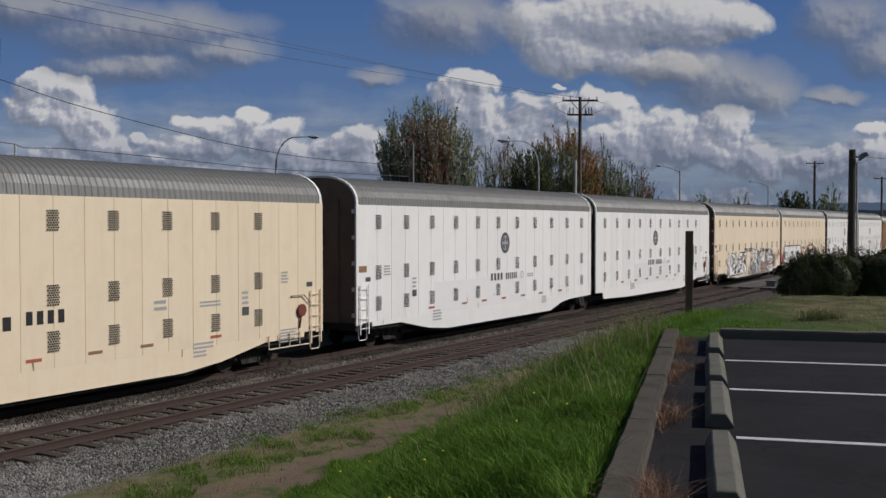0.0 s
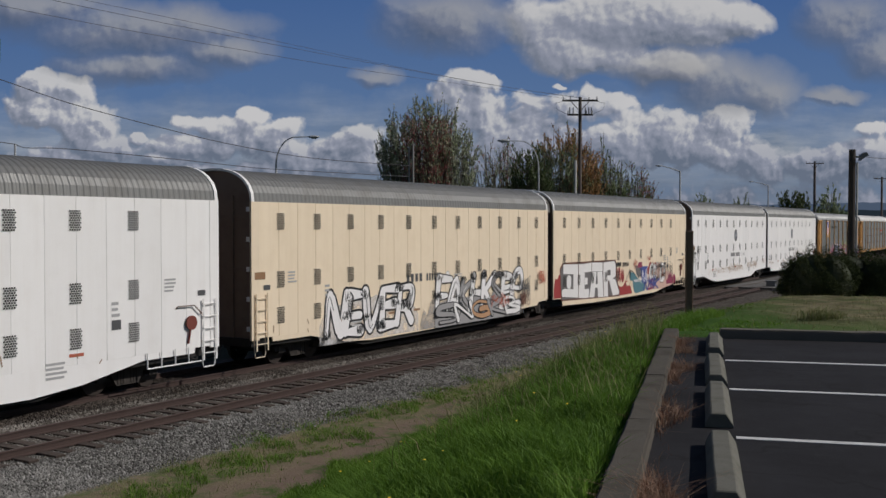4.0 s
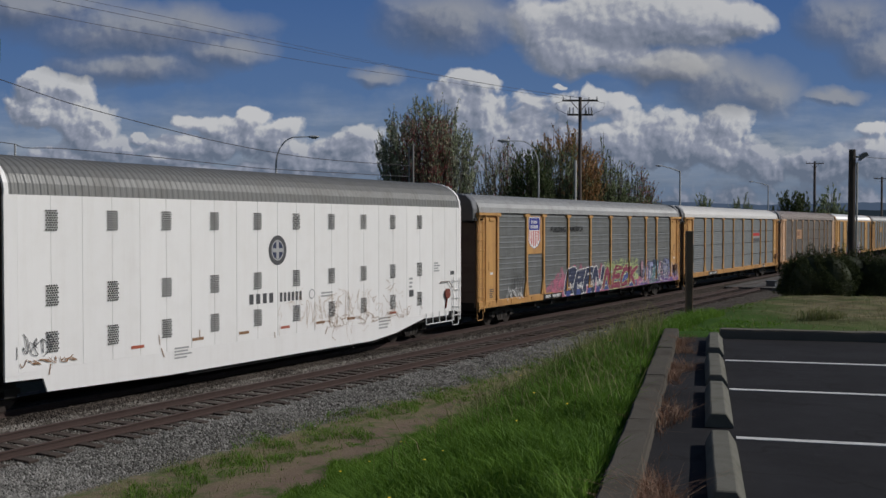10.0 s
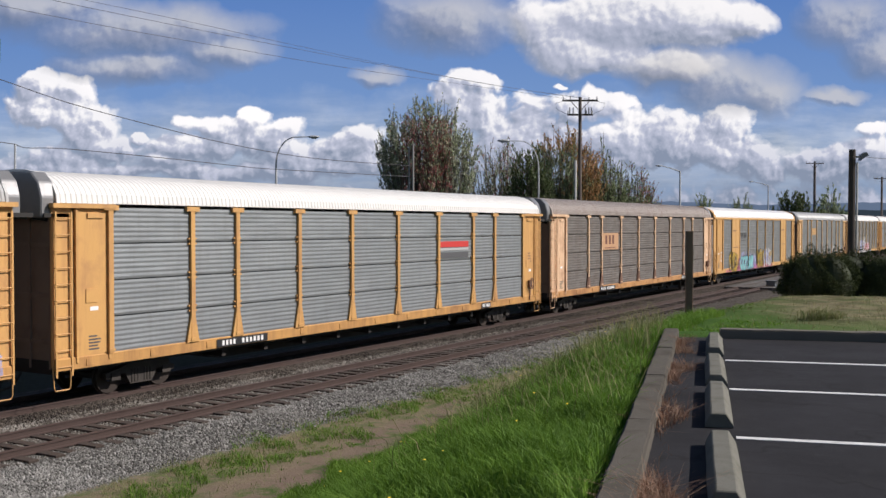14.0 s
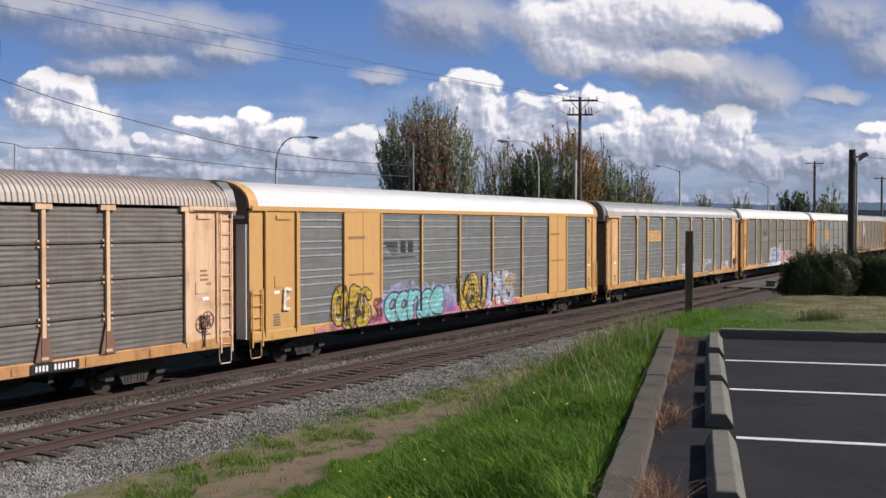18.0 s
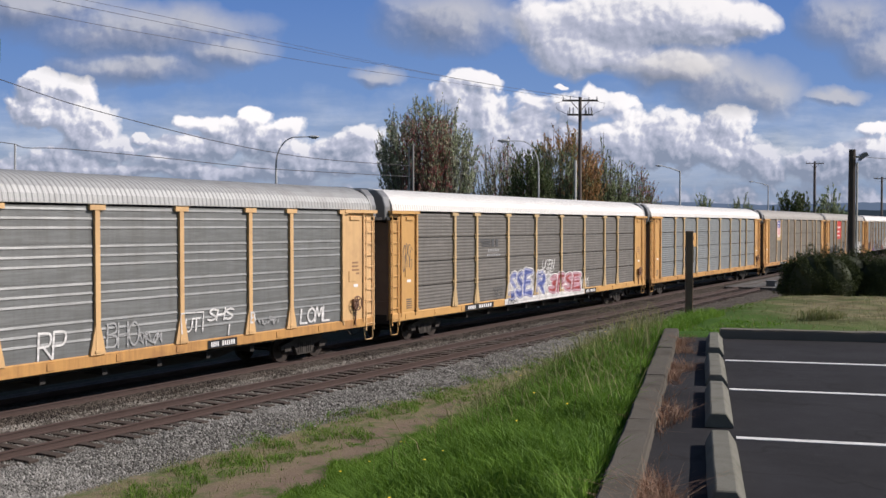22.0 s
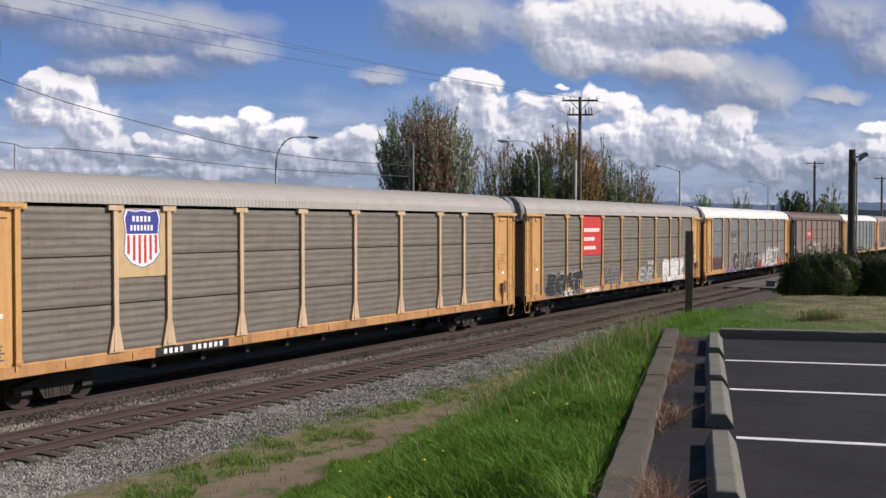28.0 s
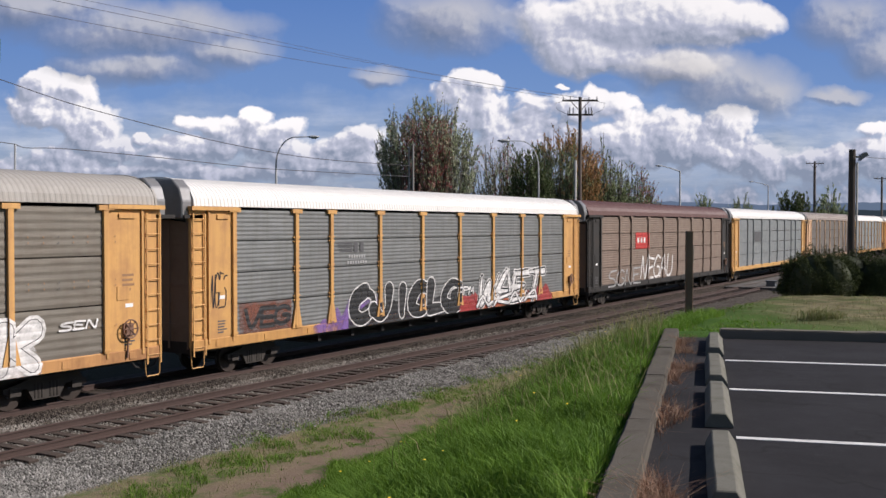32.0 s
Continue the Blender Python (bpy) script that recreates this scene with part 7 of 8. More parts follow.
# ---- poles, lamps and wires ----
post_wood = worn("weathered_post_timber", (0.2, 0.135, 0.095), 0.9, dirt=(0.055, 0.045, 0.037), amount=0.5, grain=25, relief=0.6, streak=0.4)
pole_dark = worn("tarred_pole_timber", (0.07, 0.058, 0.05), 0.9, dirt=(0.035, 0.028, 0.024), amount=0.5, grain=25, relief=0.6, streak=0.4)
pole_wood = worn("brown_pole_timber", (0.15, 0.12, 0.105), 0.9, dirt=(0.07, 0.055, 0.047), amount=0.5, grain=25, relief=0.6, streak=0.4)
pole_grey = worn("weathered_grey_pole", (0.3, 0.285, 0.27), 0.85, amount=0.3)
pole_metal = worn("grey_lamp_post_metal", (0.5, 0.51, 0.52), 0.5, 0.0, amount=0.2)
pipe_white = worn("pale_conduit", (0.62, 0.6, 0.57), 0.5, amount=0.2)
wire_mat = worn("dark_cable", (0.07, 0.07, 0.075), 0.6, amount=0.1)
porcelain = worn("grey_porcelain", (0.3, 0.3, 0.31), 0.3, amount=0.1)
lamp_glass = worn("lamp_lens", (0.5, 0.52, 0.53), 0.2, amount=0.1)


def top_z(v, far):
    return towards(784, v, far).z


def round_pole(h, r0, r1, seg=8, lean=0.0):
    b = bmesh.new()
    tube(b, [(0, 0, -0.4), (lean * 0.5, 0, h * 0.5), (lean, 0, h)], r0, seg, r1)
    return b


def utility_pole(u, v, far, arms, label, r=0.16, mat=None):
    base = spot(u, far)
    h = top_z(v, far) - base.z
    root = thing("utility_pole", None, None, label, "pole", m=Matrix.Translation(base) @ pose(0, 0, 0, 0, 0, math.degrees(HEAD)))
    part("shaft", round_pole(h, r * 1.25, r, 10), mat or pole_wood, root)
    for dz, half in arms:
        b = bmesh.new()
        box(b, -half, half, -0.06, 0.06, h - dz - 0.06, h - dz + 0.06)
        arm = part("crossarm", b, pole_wood, root)
        for k in (-0.95, -0.55, 0.5, 0.95):
            b = bmesh.new()
            tube(b, [(k * half, 0, h - dz + 0.06), (k * half, 0, h - dz + 0.14), (k * half, 0, h - dz + 0.3)], 0.05, 6, 0.03)
            part("insulator", b, porcelain, arm)
        if half > 0.9:
            for s in (-1, 1):
                b = bmesh.new()
                tube(b, [(s * half * 0.55, 0.08, h - dz), (0, 0.1, h - dz - 0.75)], 0.025, 5)
                part("brace", b, pole_wood, arm)
    return root


pole_1 = utility_pole(1026, 172, 72, ((0.25, 1.25), (1.25, 0.9)), "tall dark wooden utility pole with two crossarms", 0.115)
ph = top_z(172, 72) - LOWZ
for k, s in enumerate((-0.75, -0.5, 0.35, 0.6, 0.78)):
    b = bmesh.new()
    tube(b, [(s, -0.12, ph - 1.2), (s, -0.12, ph - 0.75)], 0.045, 6)
    part("cutout", b, porcelain, pole_1, "grey fuse cutout")
for s in (-1, 1):
    b = bmesh.new()
    tube(b, [(s * 1.2, 0, ph - 0.3), (s * 1.75, 0, ph - 0.45), (s * 1.6, 0, ph - 0.9), (s * 0.9, 0, ph - 1.2)], 0.012, 4)
    part("jumper_wire", b, wire_mat, pole_1)
b = bmesh.new()
tube(b, [(-0.34, -0.15, 0), (-0.34, -0.15, top_z(284, 72) - LOWZ)], 0.09, 8)
part("conduit", b, pipe_white, pole_1, "pale conduit up the pole")
utility_pole(1441, 286, 150, ((0.3, 1.3),), "distant dark utility pole with one crossarm", 0.17)
utility_pole(1560, 313, 160, ((0.3, 1.3),), "distant utility pole beside the line", 0.15)
utility_pole(731, 255, 56, (), "slim grey pole in front of a tree", 0.06, pole_grey)
utility_pole(724, 262, 56, (), "slim grey pole in front of a tree", 0.05, pole_grey)


def street_lamp(u, v, far, reach, rise, label, side=1, r=0.09, straight=False):
    base = spot(u, far)
    h = top_z(v, far) - base.z
    root = thing("street_lamp", None, None, label, "street lamp", "street lamps", m=Matrix.Translation(base) @ pose(0, 0, 0, 0, 0, math.degrees(HEAD)))
    b = bmesh.new()
    tube(b, [(0, 0, -0.2), (0, 0, h * 0.6), (0, 0, h - rise)], r, 8, r * 0.7)
    part("post", b, pole_metal, root)
    b = bmesh.new()
    if straight:
        pts = [(0, 0, h - rise), (side * reach * 0.5, 0, h - rise * 0.4), (side * reach, 0, h)]
    else:
        pts = [(side * reach * (1 - math.cos(t)), 0, h - rise + rise * math.sin(t)) for t in (math.pi / 2 * k / 8 for k in range(9))]
        pts = [(x * 0.6, y, z) for x, y, z in pts] + [(side * reach, 0, h + 0.02)]
    tube(b, pts, r * 0.6, 6, r * 0.4)
    part("arm", b, pole_metal, root)
    b = bmesh.new()
    bmesh.ops.create_uvsphere(b, u_segments=10, v_segments=6, radius=1)
    bmesh.ops.scale(b, vec=(0.38, 0.16, 0.09), verts=b.verts)
    bmesh.ops.translate(b, vec=(side * (reach + 0.3), 0, h + 0.02), verts=b.verts)
    head = part("lamp_head", b, pole_metal, root)
    b = bmesh.new()
    box(b, side * (reach + 0.15), side * (reach + 0.45), -0.1, 0.1, h - 0.1, h - 0.05)
    part("lens", b, lamp_glass, head)
    return root


street_lamp(489, 243, 62, 2.0, 1.7, "curved grey street lamp behind the train")
street_lamp(953, 250, 58, 1.7, 1.5, "curved grey street lamp by the trees", -1, 0.06)
street_lamp(1203, 294, 110, 2.0, 0.6, "grey street lamp with a straight arm", -1, 0.12, True)
street_lamp(1359, 322, 160, 2.4, 0.6, "distant grey street lamp", -1, 0.12, True)
street_lamp(1480, 345, 260, 2.4, 0.6, "far thin street lamp", -1, 0.12, True)

# the yard light pole behind the shrubs
base = spot(1506, 47)
h = top_z(265, 47) - base.z
root = thing("light_pole", None, None, "thick dark wooden pole with a floodlight", "pole", m=Matrix.Translation(base) @ pose(0, 0, 0, 0, 0, math.degrees(HEAD)))
part("shaft", round_pole(h, 0.19, 0.15, 12, 0.03), pole_dark, root)
b = bmesh.new()
box(b, 0.15, 0.42, -0.05, 0.05, h - 0.38, h - 0.3)
part("bracket", b, pole_metal, root)
b = bmesh.new()
prism(b, [(0.36, h - 0.52), (0.62, h - 0.34), (0.74, h - 0.28), (0.62, h - 0.12), (0.4, h - 0.22)], "y", -0.16, 0.16)
part("floodlight", b, worn("floodlight_housing", (0.2, 0.2, 0.21), 0.4, 0.5), root, "grey floodlight on a bracket")
b = bmesh.new()
tube(b, [(0.24, -0.05, 0.0), (0.24, -0.05, h * 0.5), (0.24, -0.05, h - 0.6)], 0.05, 8)
part("conduit", b, pipe_white, root, "pale conduit beside the pole")

# weathered post by the lot's corner
pz = float(ground_z(*towards(1220, 399, 25.6).xy))
at = towards(1220, 399, 25.6)
b = bmesh.new()
box(b, -0.085, 0.085, -0.085, 0.085, -0.4, top_z(409, 25.6) - pz)
bmesh.ops.subdivide_edges(b, edges=[e for e in b.edges if abs(e.verts[0].co.z - e.verts[1].co.z) > 0.5], cuts=6)
bmesh.ops.bevel(b, geom=list(b.edges), offset=0.012, segments=1, affect="EDGES")
for v in b.verts:
    v.co.x += 0.012 * noise.noise(v.co * 2)
root = thing("wooden_post", None, None, "dark weathered square wooden post in the grass", "post", m=Matrix.Translation((at.x, at.y, pz)) @ pose(0, 0, 0, 0, 0, math.degrees(HEAD)))
part("shaft", b, post_wood, root)
b = bmesh.new()
box(b, 0.088, 0.1, -0.07, 0.07, 1.5, 1.95)
part("sign_plate", b, plain("faded_plate", (0.45, 0.45, 0.43)), root, "small faded plate on the post's side")

# trackside box and a white marker
at = towards(1365, 513, 74)
b = bmesh.new()
box(b, -0.32, 0.32, -0.25, 0.25, -0.3, 0.75)
box(b, -0.38, 0.38, -0.3, 0.3, 0.75, 0.82)
bmesh.ops.bevel(b, geom=list(b.edges), offset=0.02, segments=1, affect="EDGES")
thing("signal_box", b, worn("grey_box_paint", (0.12, 0.13, 0.14), 0.5), "small grey metal trackside box", "box", m=Matrix.Translation((at.x, at.y, LOWZ)))
at = towards(1207, 541, 57.5)
b = bmesh.new()
box(b, -0.27, 0.27, -0.05, 0.05, -0.045, 0.04)
bmesh.ops.bevel(b, geom=list(b.edges), offset=0.015, segments=1, affect="EDGES")
thing("marker_block", b, spray_white, "white painted marker stake lying across tie ends", "marker", m=Matrix.Translation((at.x, at.y, RAIL - 0.118)) @ pose(0, 0, 0, 0, 0, math.degrees(HEAD) + 12))


def wire(points, x, r, label="dark overhead wire sagging between poles"):
    """A wire that hangs in a plane along the tracks."""
    pts = []
    for u, v in points:
        p = towards(u, v, 10.0)
        k = (x - EYE.x) / (p.x - EYE.x)
        pts.append(EYE + (p - EYE) * k)
    b = bmesh.new()
    tube(b, [Vector(q) for q in smooth_line([tuple(q) for q in pts], 6)], r, 5)
    thing("overhead_wire", b, wire_mat, label, "wire", "overhead wires")


px = spot(1026, 72).x
wire([(-120, -18), (0, 10), (200, 49), (400, 84), (600, 118), (800, 147), (1003, 175)], px, 0.009)
wire([(-60, -35), (90, 0), (300, 43), (500, 82), (700, 120), (880, 152), (1040, 176)], px - 0.4, 0.009)
wire([(60, -22), (120, -6), (340, 40), (520, 80), (720, 122), (900, 155), (1055, 177)], px - 0.8, 0.008)
wire([(-80, 118), (0, 141), (130, 185), (300, 230), (420, 258), (560, 281), (731, 294)], spot(731, 56).x, 0.016)
wire([(-80, 244), (0, 252), (28, 256)], spot(725, 56).x, 0.015)
wire([(28, 256), (48, 262), (120, 264), (300, 281), (420, 294), (490, 300), (725, 313)], spot(725, 56).x, 0.015)
wire([(1530, 278), (1600, 284), (1700, 290)], spot(1530, 47).x, 0.015)
base = towards(25, 399, spot(725, 56).x / towards(25, 399, 1.0).x)
b = bmesh.new()
tube(b, [(-0.1, 0, 0), (0.0, 0, 3), (0.06, 0, top_z(256, spot(725, 56).x / towards(25, 399, 1.0).x) - LOWZ)], 0.035, 6)
thing("wire_stub", b, pole_metal, "thin leaning metal stub that carries a wire", "pole", m=Matrix.Translation((base.x, base.y, LOWZ)) @ pose(0, 0, 0, 0, 0, math.degrees(HEAD)))
# street sign whose edge reaches into view
base = towards(-7, 399, 30)
root = thing("street_sign", None, None, "green street sign seen nearly edge-on", "sign", m=Matrix.Translation((base.x, base.y, LOWZ)) @ pose(0, 0, 0, 0, 0, math.degrees(HEAD)))
b = bmesh.new()
tube(b, [(-0.3, 0, 0), (-0.3, 0, top_z(60, 30) - LOWZ)], 0.06, 8)
part("post", b, pole_metal, root)
b = bmesh.new()
zt = top_z(66, 30) - LOWZ
prism(b, [(-0.28, zt - 0.9), (0.16, zt - 0.75), (0.18, zt - 0.05), (-0.28, zt)], "y", -0.02, 0.02)
part("plate", b, worn("green_sign_paint", (0.04, 0.12, 0.08), 0.4), root, "dark green plate")

# ---- crossing road ----
bm = bmesh.new()
box(bm, -16.6, 30, 74, 104, LOWZ - 0.5, RAIL - 0.02)
thing("road", bm, asphalt_material("pale_road_asphalt", (0.2, 0.195, 0.19)), "pale grey road meeting the level crossing", "road", kind="structure")
bm = bmesh.new()
box(bm, -20.0, -16.62, 74, 104, LOWZ - 0.5, RAIL - 0.03)
thing("crossing_panel", bm, asphalt_material("crossing_asphalt", (0.12, 0.115, 0.11)), "grey asphalt between the rails at the crossing", "road", kind="structure")

# ---- shrubs ----
def shrub(name, label, lumps, count, size, mats, seed):
    rng = np.random.default_rng(seed)
    root = thing(name, None, None, label, "shrub", m=Matrix.Translation(lumps[0][0]))
    o = np.array(lumps[0][0])
    per = [count * s[1][0] * s[1][2] / sum(q[1][0] * q[1][2] for q in lumps) for s in lumps]
    pts, stems = [], bmesh.new()
    for (c, r), n in zip(lumps, per):
        n = int(n)
        d = rng.normal(size=(n, 3))
        d /= np.linalg.norm(d, axis=1)[:, None]
        d[:, 2] = np.abs(d[:, 2]) - 0.12
        bumps = 0.86 + 0.22 * np.sin(d[:, 0] * 7 + d[:, 2] * 9 + c[0]) * np.sin(d[:, 1] * 6 - d[:, 2] * 5 + c[1])
        rad = bumps * rng.uniform(0.72, 1.06, n) ** 0.6
        pts.append(np.array(c) - o + d * np.array(r) * rad[:, None])
        for k in range(14):
            e = d[rng.integers(0, n)] * np.array(r) * rng.uniform(0.8, 1.0)
            tube(stems, [Vector(np.array(c) - o + e * 0.1), Vector(np.array(c) - o + e)], 0.02, 4, 0.006)
    part("stems", stems, bark, root)
    pts = np.concatenate(pts)
    cut = rng.uniform(0, 1, len(pts))
    for k, mat in enumerate(mats):
        q = pts[(cut >= k / len(mats)) & (cut < (k + 1) / len(mats))]
        part("foliage", leaves("foliage", q, size, mat, seed + k), None, root)
    b = bmesh.new()
    for c, r in lumps:
        m = Matrix.Translation(Vector(c) - Vector(o)) @ Matrix.Diagonal((r[0] * 0.72, r[1] * 0.72, r[2] * 0.72, 1))
        bmesh.ops.create_icosphere(b, subdivisions=2, radius=1, matrix=m)
    part("inner_mass", b, leaf_dark, root, "dark inner twigs")


def bush_at(u, v, far):
    p = towards(u, v, far)
    return (p.x, p.y, p.z)


shrub("shrub", "broad dark green shrub by the crossing", [(bush_at(1440, 512, 44), (1.5, 1.4, 2.1)), (bush_at(1470, 513, 43.6), (1.3, 1.2, 2.05)), (bush_at(1500, 514, 45), (1.8, 1.5, 2.15)), (bush_at(1570, 516, 44), (1.9, 1.5, 2.15)), (bush_at(1410, 512, 45), (0.95, 0.9, 1.75)), (bush_at(1640, 516, 44), (2.0, 1.6, 1.7))], 80000, 0.045, (leaf_shrub, leaf_shrub), 31)
# bare tall stalks over the shrub
b = bmesh.new()
rnd = random.Random(12)
for k in range(60):
    p = towards(rnd.uniform(1440, 1568), rnd.uniform(455, 470), 45.5)
    tube(b, [(p.x, p.y, p.z - 0.6), (p.x + rnd.uniform(-0.2, 0.2), p.y, p.z + rnd.uniform(0.2, 0.9))], 0.012, 4, 0.004)
thing("dry_stalks", b, bark, "thin bare stalks rising from the shrub", "stalks", kind="stuff")

# ---- grass ----
def patch(x, y, k):
    """A slow uneven field from 0 to 1; k sets how many patches a metre."""
    s = sum(np.sin(k * f * (x * math.cos(a) + y * math.sin(a)) + 3 * np.sin(k * 0.7 * f * (y * math.cos(a) - x * math.sin(a)) + p))
            for f, a, p in ((1.0, 0.4, 1.0), (1.7, 1.9, 2.2), (2.9, 3.3, 0.3), (4.7, 5.1, 4.0)))
    return np.clip(0.5 + 0.22 * s, 0, 1)


def blades(name, label, xy, height, width, mat, seed, droop=0.5):
    rng = np.random.default_rng(seed)
    n = len(xy)
    z = ground_z(xy[:, 0], xy[:, 1])
    h = height * rng.uniform(0.45, 1.25, n)
    ang = rng.uniform(0, 2 * np.pi, n)
    side = np.stack([np.cos(ang), np.sin(ang), np.zeros(n)], 1) * (width * rng.uniform(0.6, 1.3, n))[:, None]
    h = h * (0.6 + 0.75 * patch(xy[:, 0], xy[:, 1], 1.1))
    tilt = rng.normal(size=(n, 2)) * 0.6 + np.array([-0.12, 0.03])
    base = np.column_stack([xy, z - 0.03])
    mid = base + np.column_stack([tilt * (h * 0.25)[:, None], h * 0.62])
    tip = base + np.column_stack([tilt * (h * (0.4 + droop))[:, None], h * rng.uniform(0.85, 1.0, n)])
    v = np.stack([base - side, base + side, mid + side * 0.8, mid - side * 0.8, tip], 1).reshape(-1, 3)
    k = np.arange(n)[:, None] * 5
    f = np.concatenate([k + np.array([0, 1, 2]), k + np.array([0, 2, 3]), k + np.array([3, 2, 4])])
    thing_mesh = fast_mesh(name, v, f, mat)
    tagged(new(name, thing_mesh), label, "grass", kind="stuff")


def scatter(n, inside, seed, x0, x1, y0, y1, clump=0.6):
    """Random places on the bank, thicker where a slow noise is high."""
    rng = np.random.default_rng(seed)
    out = []
    while len(out) == 0 or sum(map(len, out)) < n:
        q = np.column_stack([rng.uniform(x0, x1, 60000), rng.uniform(y0, y1, 60000)])
        a = -math.sin(LOT) * q[:, 0] + math.cos(LOT) * q[:, 1]
        b = math.cos(LOT) * q[:, 0] + math.sin(LOT) * q[:, 1]
        slow = 0.5 + 0.25 * np.sin(q[:, 0] * 1.3 + np.sin(q[:, 1] * 0.9)) + 0.25 * np.sin(q[:, 1] * 1.1 + np.sin(q[:, 0] * 1.7) * 1.5)
        keep = inside(q[:, 0], q[:, 1], a, b) * (1 - clump + clump * slow) > rng.uniform(0, 1, len(q))
        out.append(q[keep])
    return np.concatenate(out)[:n]


blade_lush = island_mat("lush_grass", [(0.072, 0.155, 0.014), (0.115, 0.23, 0.024), (0.19, 0.315, 0.045)], 0.65, 0.42)
blade_tall = island_mat("tall_seeding_grass", [(0.12, 0.16, 0.04), (0.21, 0.22, 0.085), (0.35, 0.31, 0.16)], 0.65, 0.3)
blade_dry = island_mat("dry_brown_grass", [(0.16, 0.075, 0.045), (0.27, 0.15, 0.1), (0.4, 0.29, 0.2)], 0.75, 0.2)


def bank_edge(y):
    """Where the lush grass ends and the bare trail begins."""
    return trail_x(y) + trail_half(y) * 0.85 - 0.3 * np.sin(y * 0.9) - 0.25 * np.sin(y * 2.3 + 1)


def weeds(x, y, a, b):
    """Uneven tufts between the stones and the trail."""
    inner = trail_x(y) - trail_half(y) * 0.55 + 0.35 * np.sin(y * 0.8) + 0.2 * np.sin(y * 2.1)
    outer = np.interp(y, (8, 12, 19, 28), (-14.0, -14.5, -15.3, -15.6)) + 0.35 * np.sin(y * 1.7) + 0.25 * np.sin(y * 0.6)
    return ((x < inner) & (x > outer)) * np.clip((patch(x, y, 1.9) - 0.42) * 4, 0.02, 1)


def lush(x, y, a, b):
    return ((b < np.where(a < 17.5, -0.72, 9.0)) & (x > bank_edge(y)) & (a < 24) & (b < -0.72 + 0.18 * np.maximum(a - 17.5, 0))).astype(float) * np.clip(1.6 - y / 40, 0.25, 1)


blades("grass", "lush green grass on the bank", scatter(250000, lush, 1, -13.5, -1.5, 3.5, 30, 0.25), 0.2, 0.0048, blade_lush, 2)
blades("grass", "lush green grass farther down the bank", scatter(20000, lambda x, y, a, b: ((a > 17.4) & (a < 60) & (x > bank_edge(y) + 1.0) & (b < 0.2 + 1.2 * np.sin(a * 0.7))) * np.clip(patch(x, y, 0.7) * 1.6 - 0.2, 0.05, 1), 3, -16, 12, 16, 62, 0.75), 0.075, 0.011, blade_lush, 4)
blades("grass", "tall seeding grass along the lot's edge", scatter(4200, lambda x, y, a, b: ((b < -0.75) & (b > -3.6) & (a > 10)) * np.clip((a - 8) / 10, 0.1, 1), 5, -10, -2, 9, 24, 0.9), 0.52, 0.005, blade_tall, 6, 0.7)
blades("grass", "weeds between the ballast and the trail", scatter(15000, weeds, 7, -18.5, -12, 8, 62, 0.5), 0.15, 0.007, blade_lush, 8, 0.8)
blades("grass", "dry straw among the trackside weeds", scatter(9000, lambda x, y, a, b: weeds(x + 0.5, y, a, b) * 0.6 + 0.25 * weeds(x, y, a, b), 17, -18.5, -11.5, 8, 50, 0.7), 0.15, 0.005, blade_tall, 18, 1.0)
blades("grass", "dry straw along the inside of the curb", scatter(3800, lambda x, y, a, b: ((b > -0.44) & (b < -0.12 - 0.2 * np.abs(np.sin(a * 1.9))) & (a > 5) & (a < 16.9)) * np.clip(np.sin(a * 2.1) + 0.55, 0.04, 1), 9, -6, 0, 4, 18, 0.9), 0.2, 0.0035, blade_dry, 10, 0.9)
blades("grass", "sparse dry weeds on the trail and beyond the lot", scatter(7000, lambda x, y, a, b: (np.abs(x - trail_x(y)) < trail_half(y)) | ((a > 17.6) & (b > -1) & (b < 14) & (a < 44)), 11, -14, 10, 8, 46, 0.95), 0.12, 0.006, blade_tall, 12, 0.6)

bush = towards(1455, 575, 21.5)
rng = np.random.default_rng(5)
blades("weed_tuft", "bushy green weed beyond the lot's end", np.column_stack([rng.normal(bush.x, 0.2, 700), rng.normal(bush.y, 0.2, 700)]), 0.27, 0.007, blade_tall, 14, 0.9)

# yellow flowers in the grass
rng = np.random.default_rng(77)
fl = scatter(45, lambda x, y, a, b: ((b < -0.8) & (x > bank_edge(y)) & (a < 20)) * 1.0, 13, -10, -2, 5, 22, 0.9)
fv, ff = [], []
for x, y in fl:
    z = float(ground_z(x, y)) + rng.uniform(0.22, 0.42)
    c = len(fv)
    r = rng.uniform(0.009, 0.018)
    fv.append((x, y, z + 0.006))
    fv += [(x + r * math.cos(t), y + r * math.sin(t), z + 0.004 * math.sin(3 * t)) for t in (2 * math.pi * k / 7 for k in range(7))]
    ff += [(c, c + 1 + k, c + 1 + (k + 1) % 7) for k in range(7)]
tagged(new("wild_flowers", flat_mesh("wild_flowers", fv, ff, plain("yellow_petals", (0.75, 0.55, 0.02)))), "small yellow wild flowers in the grass", "flowers", kind="stuff")

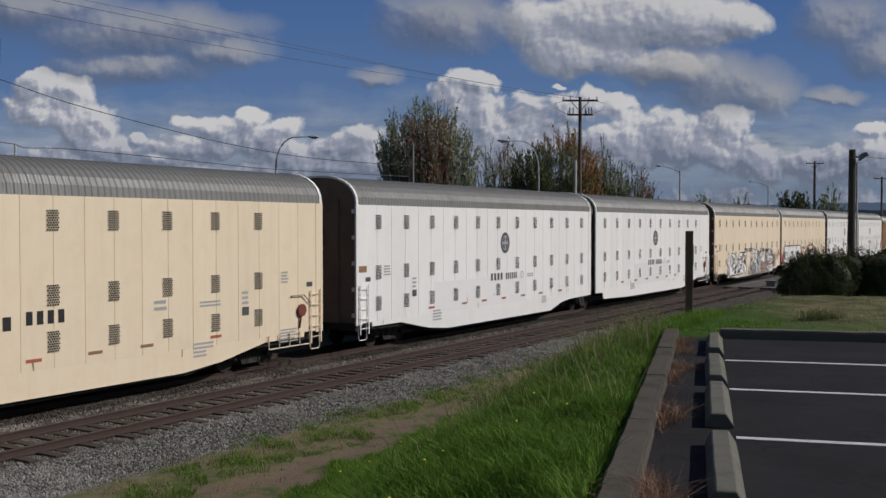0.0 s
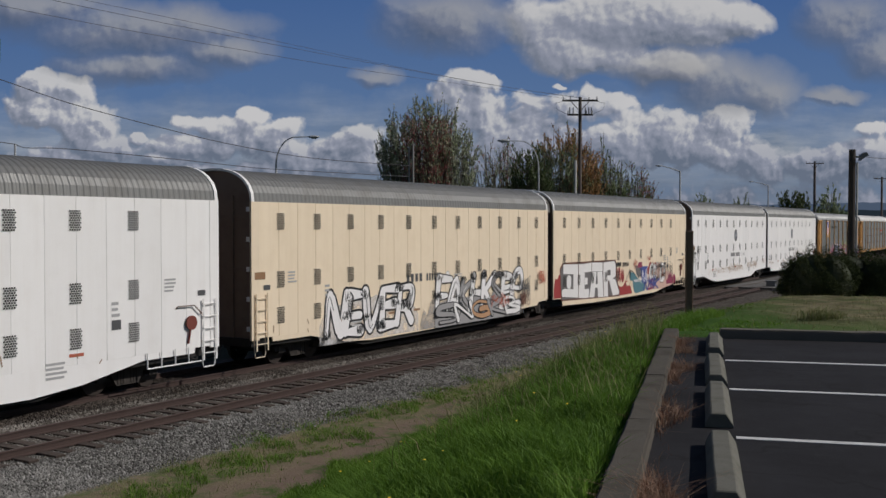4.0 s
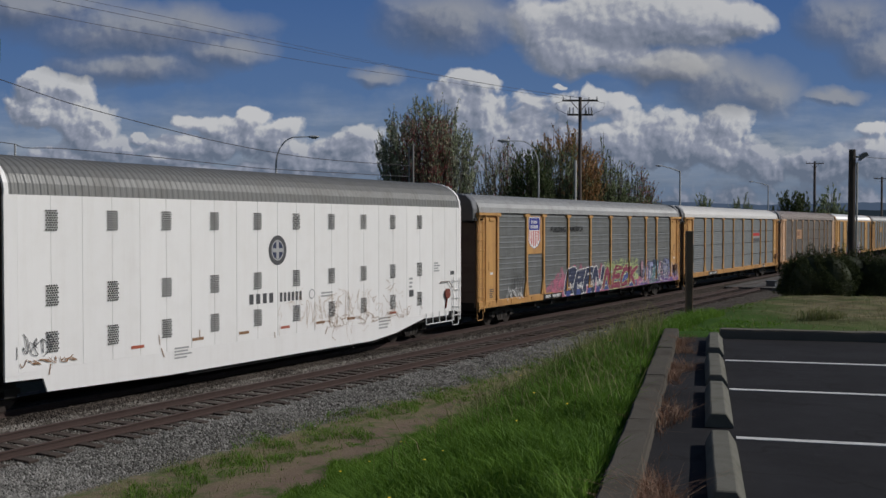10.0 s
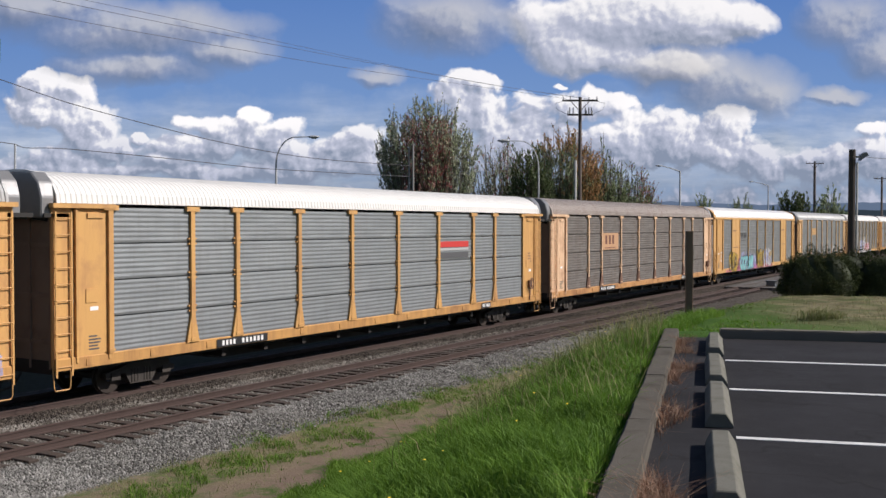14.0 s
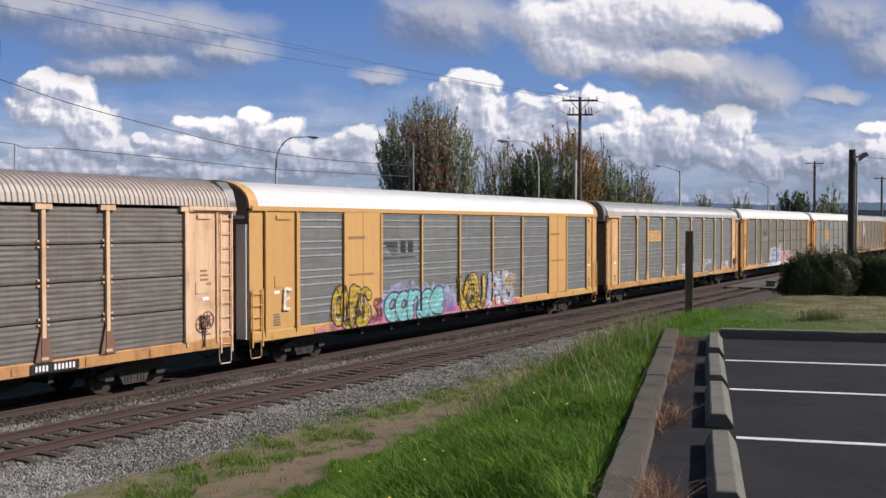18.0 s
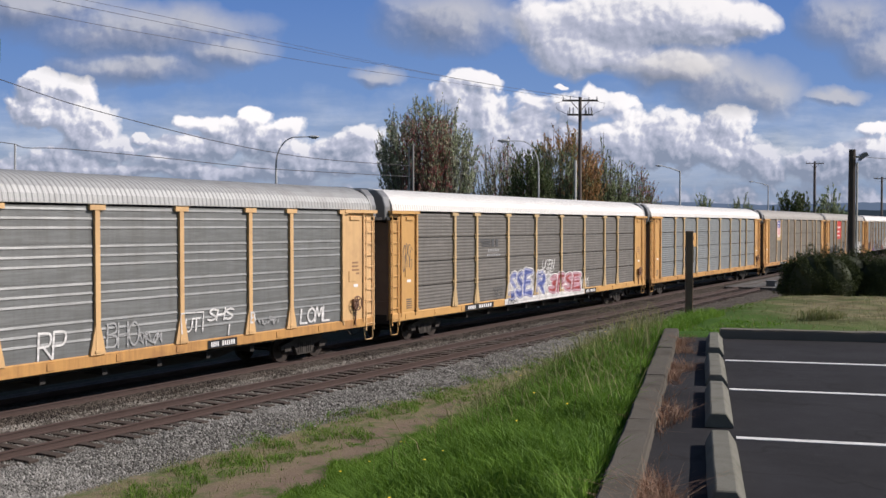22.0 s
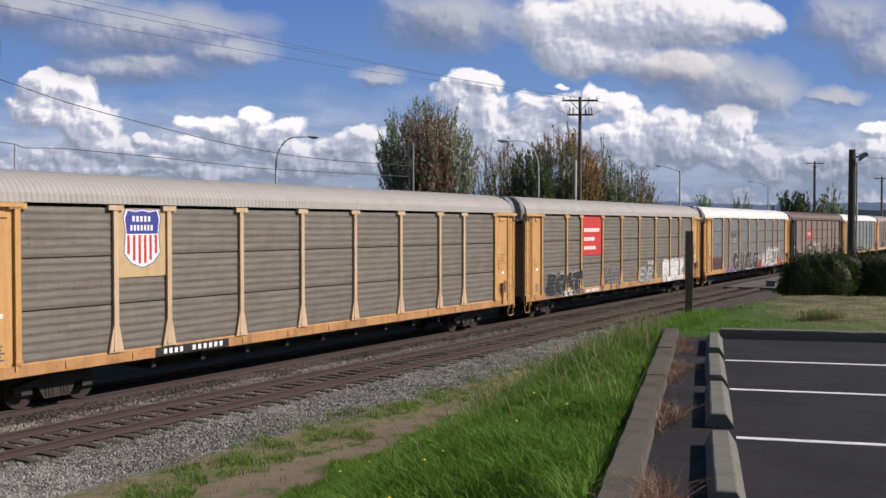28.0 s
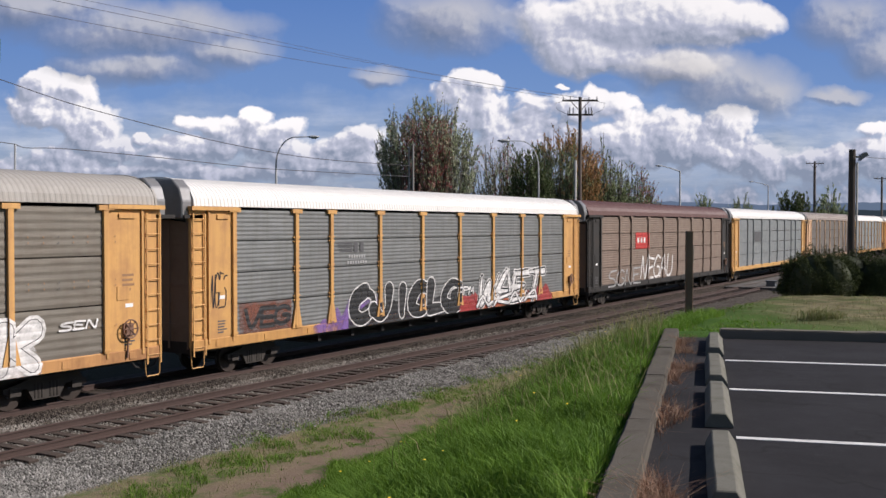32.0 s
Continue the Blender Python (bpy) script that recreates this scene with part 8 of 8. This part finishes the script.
# loose stones of the ballast
def stones(name, label, n, mat, seed, x0, x1, y0, y1, zf, size):
    rng = np.random.default_rng(seed)
    t = rng.uniform(0, 1, n) ** 1.7
    c = np.column_stack([rng.uniform(x0, x1, n), y0 + (y1 - y0) * t, np.zeros(n)])
    c[:, 2] = zf(c[:, 0])
    corners = np.array([(1, 0, 0), (-1, 0, 0), (0, 1, 0), (0, -1, 0), (0, 0, 1), (0, 0, -1)], float)
    tri = np.array([(0, 2, 4), (2, 1, 4), (1, 3, 4), (3, 0, 4), (2, 0, 5), (1, 2, 5), (3, 1, 5), (0, 3, 5)])
    s = size * rng.uniform(0.5, 1.5, (n, 1, 1)) * rng.uniform(0.6, 1.3, (n, 6, 1))
    ang = rng.uniform(0, 6.28, n)
    rot = np.zeros((n, 3, 3))
    rot[:, 0, 0], rot[:, 0, 1], rot[:, 1, 0], rot[:, 1, 1], rot[:, 2, 2] = np.cos(ang), -np.sin(ang), np.sin(ang), np.cos(ang), 1
    v = np.einsum("nij,nkj->nki", rot, corners[None] * s) + c[:, None]
    f = (np.arange(n)[:, None, None] * 6 + tri[None]).reshape(-1, 3)
    tagged(new(name, fast_mesh(name, v.reshape(-1, 3), f, mat)), label, "stones", kind="stuff")


stone_mat = island_mat("ballast_stones", [(0.045, 0.042, 0.038), (0.125, 0.121, 0.11), (0.36, 0.348, 0.325)], 0.9, 0.0)
stone_brown = island_mat("dirty_ballast_stones", [(0.04, 0.034, 0.028), (0.1, 0.088, 0.074), (0.33, 0.305, 0.27)], 0.9, 0.0)
stones("ballast_stones", "loose grey stones on the ballast shoulder", 100000, stone_mat, 1, -17.3, -14.3, 8, 46, lambda x: np.interp(x, (-17.3, -16.5, -15.9, -14.6, -14.0), (TOP - 0.01, TOP - 0.03, RAIL - 0.34, RAIL - 0.5, RAIL - 0.6)) + 0.006, 0.027)
stones("ballast_stones", "dirty stones between the two tracks", 60000, stone_brown, 2, -20.25, -17.0, 10, 45, lambda x: np.interp(x, (-20.25, -20.1, -19.7, -19.4, -18.2, -17.0), (RAIL - 0.155, RAIL - 0.16, TOP + 0.005, TOP + 0.005, TOP - 0.015, TOP - 0.005)), 0.026)

stone_dirt = island_mat("oily_ballast_stones", [(0.025, 0.02, 0.017), (0.055, 0.044, 0.036), (0.15, 0.127, 0.107)], 0.9, 0.0)
stones("ballast_stones", "oily brown stones beside the main track", 16000, stone_dirt, 3, -21.1, -20.2, 10, 60, lambda x: RAIL - 0.145 + 0 * x, 0.024)

# ---- distance ----
def ridge(name, label, far, base_v, amp, mat, seed, spread=1900):
    rng = np.random.default_rng(seed)
    us = np.linspace(-900, 2500, 260)
    v, f = [], []
    for i, u in enumerate(us):
        top = base_v - amp * (0.5 + 0.5 * noise.noise(Vector((u * 0.004, seed, 0)))) - amp * 0.25 * noise.noise(Vector((u * 0.05, seed, 3))) - rng.uniform(0, 0.6)
        a, t = towards(u, 415, far), towards(u, top, far)
        k = towards(u, 415, far + 200)
        v += [tuple(a), tuple(t), tuple(k)]
        if i:
            j = 3 * i
            f += [(j - 3, j, j + 1, j - 2), (j - 2, j + 1, j + 2, j - 1)]
    tagged(new(name, flat_mesh(name, v, f, mat)), label, "hills", kind="structure")


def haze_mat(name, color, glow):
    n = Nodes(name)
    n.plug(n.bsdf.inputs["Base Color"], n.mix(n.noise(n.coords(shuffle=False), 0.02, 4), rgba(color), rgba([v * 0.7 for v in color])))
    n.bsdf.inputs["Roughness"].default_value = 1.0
    # Distance haze is painted as an even glow of the land itself.
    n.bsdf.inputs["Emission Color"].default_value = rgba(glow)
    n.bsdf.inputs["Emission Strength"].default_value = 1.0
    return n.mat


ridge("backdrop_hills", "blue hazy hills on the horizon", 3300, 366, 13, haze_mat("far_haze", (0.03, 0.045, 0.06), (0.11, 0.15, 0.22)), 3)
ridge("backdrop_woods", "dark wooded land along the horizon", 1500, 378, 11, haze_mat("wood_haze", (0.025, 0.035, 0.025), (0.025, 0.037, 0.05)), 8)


# ---- what moves ----
def motions():
    for car in cars:
        p = car.matrix_world.translation.y
        walk(car, [(0, pose(TRAIN_X, p, RAIL)), (16.0, pose(TRAIN_X, p - SPEED * 16.0, RAIL)), (32.0, pose(TRAIN_X, p - SPEED * 32.0, RAIL))])
    for sheet, drift in ((low_clouds, 14.0), (high_clouds, 52.0), (wisp_clouds, 10.0)):
        here, right = sheet.matrix_world.translation.copy(), Vector((math.cos(HEAD), math.sin(HEAD), 0))
        turn = sheet.matrix_world.to_quaternion()
        walk(sheet, [(t, Matrix.LocRotScale(here + right * drift * (t / 32.0 - 0.3), turn, None)) for t in (0, 32.0)])
    # all wheels turn as one: the first is keyed, the rest follow the same keys
    spin = SPEED / 0.42
    count = 32 * FPS
    first = wheelsets[0]
    walk(first, [(32.0 * k / count, Matrix.Rotation(32.0 * k / count * spin, 4, "X")) for k in range(count + 1)])
    for w in wheelsets[1:]:
        w.rotation_mode = "QUATERNION"
        w.animation_data_create()
        w.animation_data.action = first.animation_data.action
        w.animation_data.action_slot = first.animation_data.action_slot


motions()
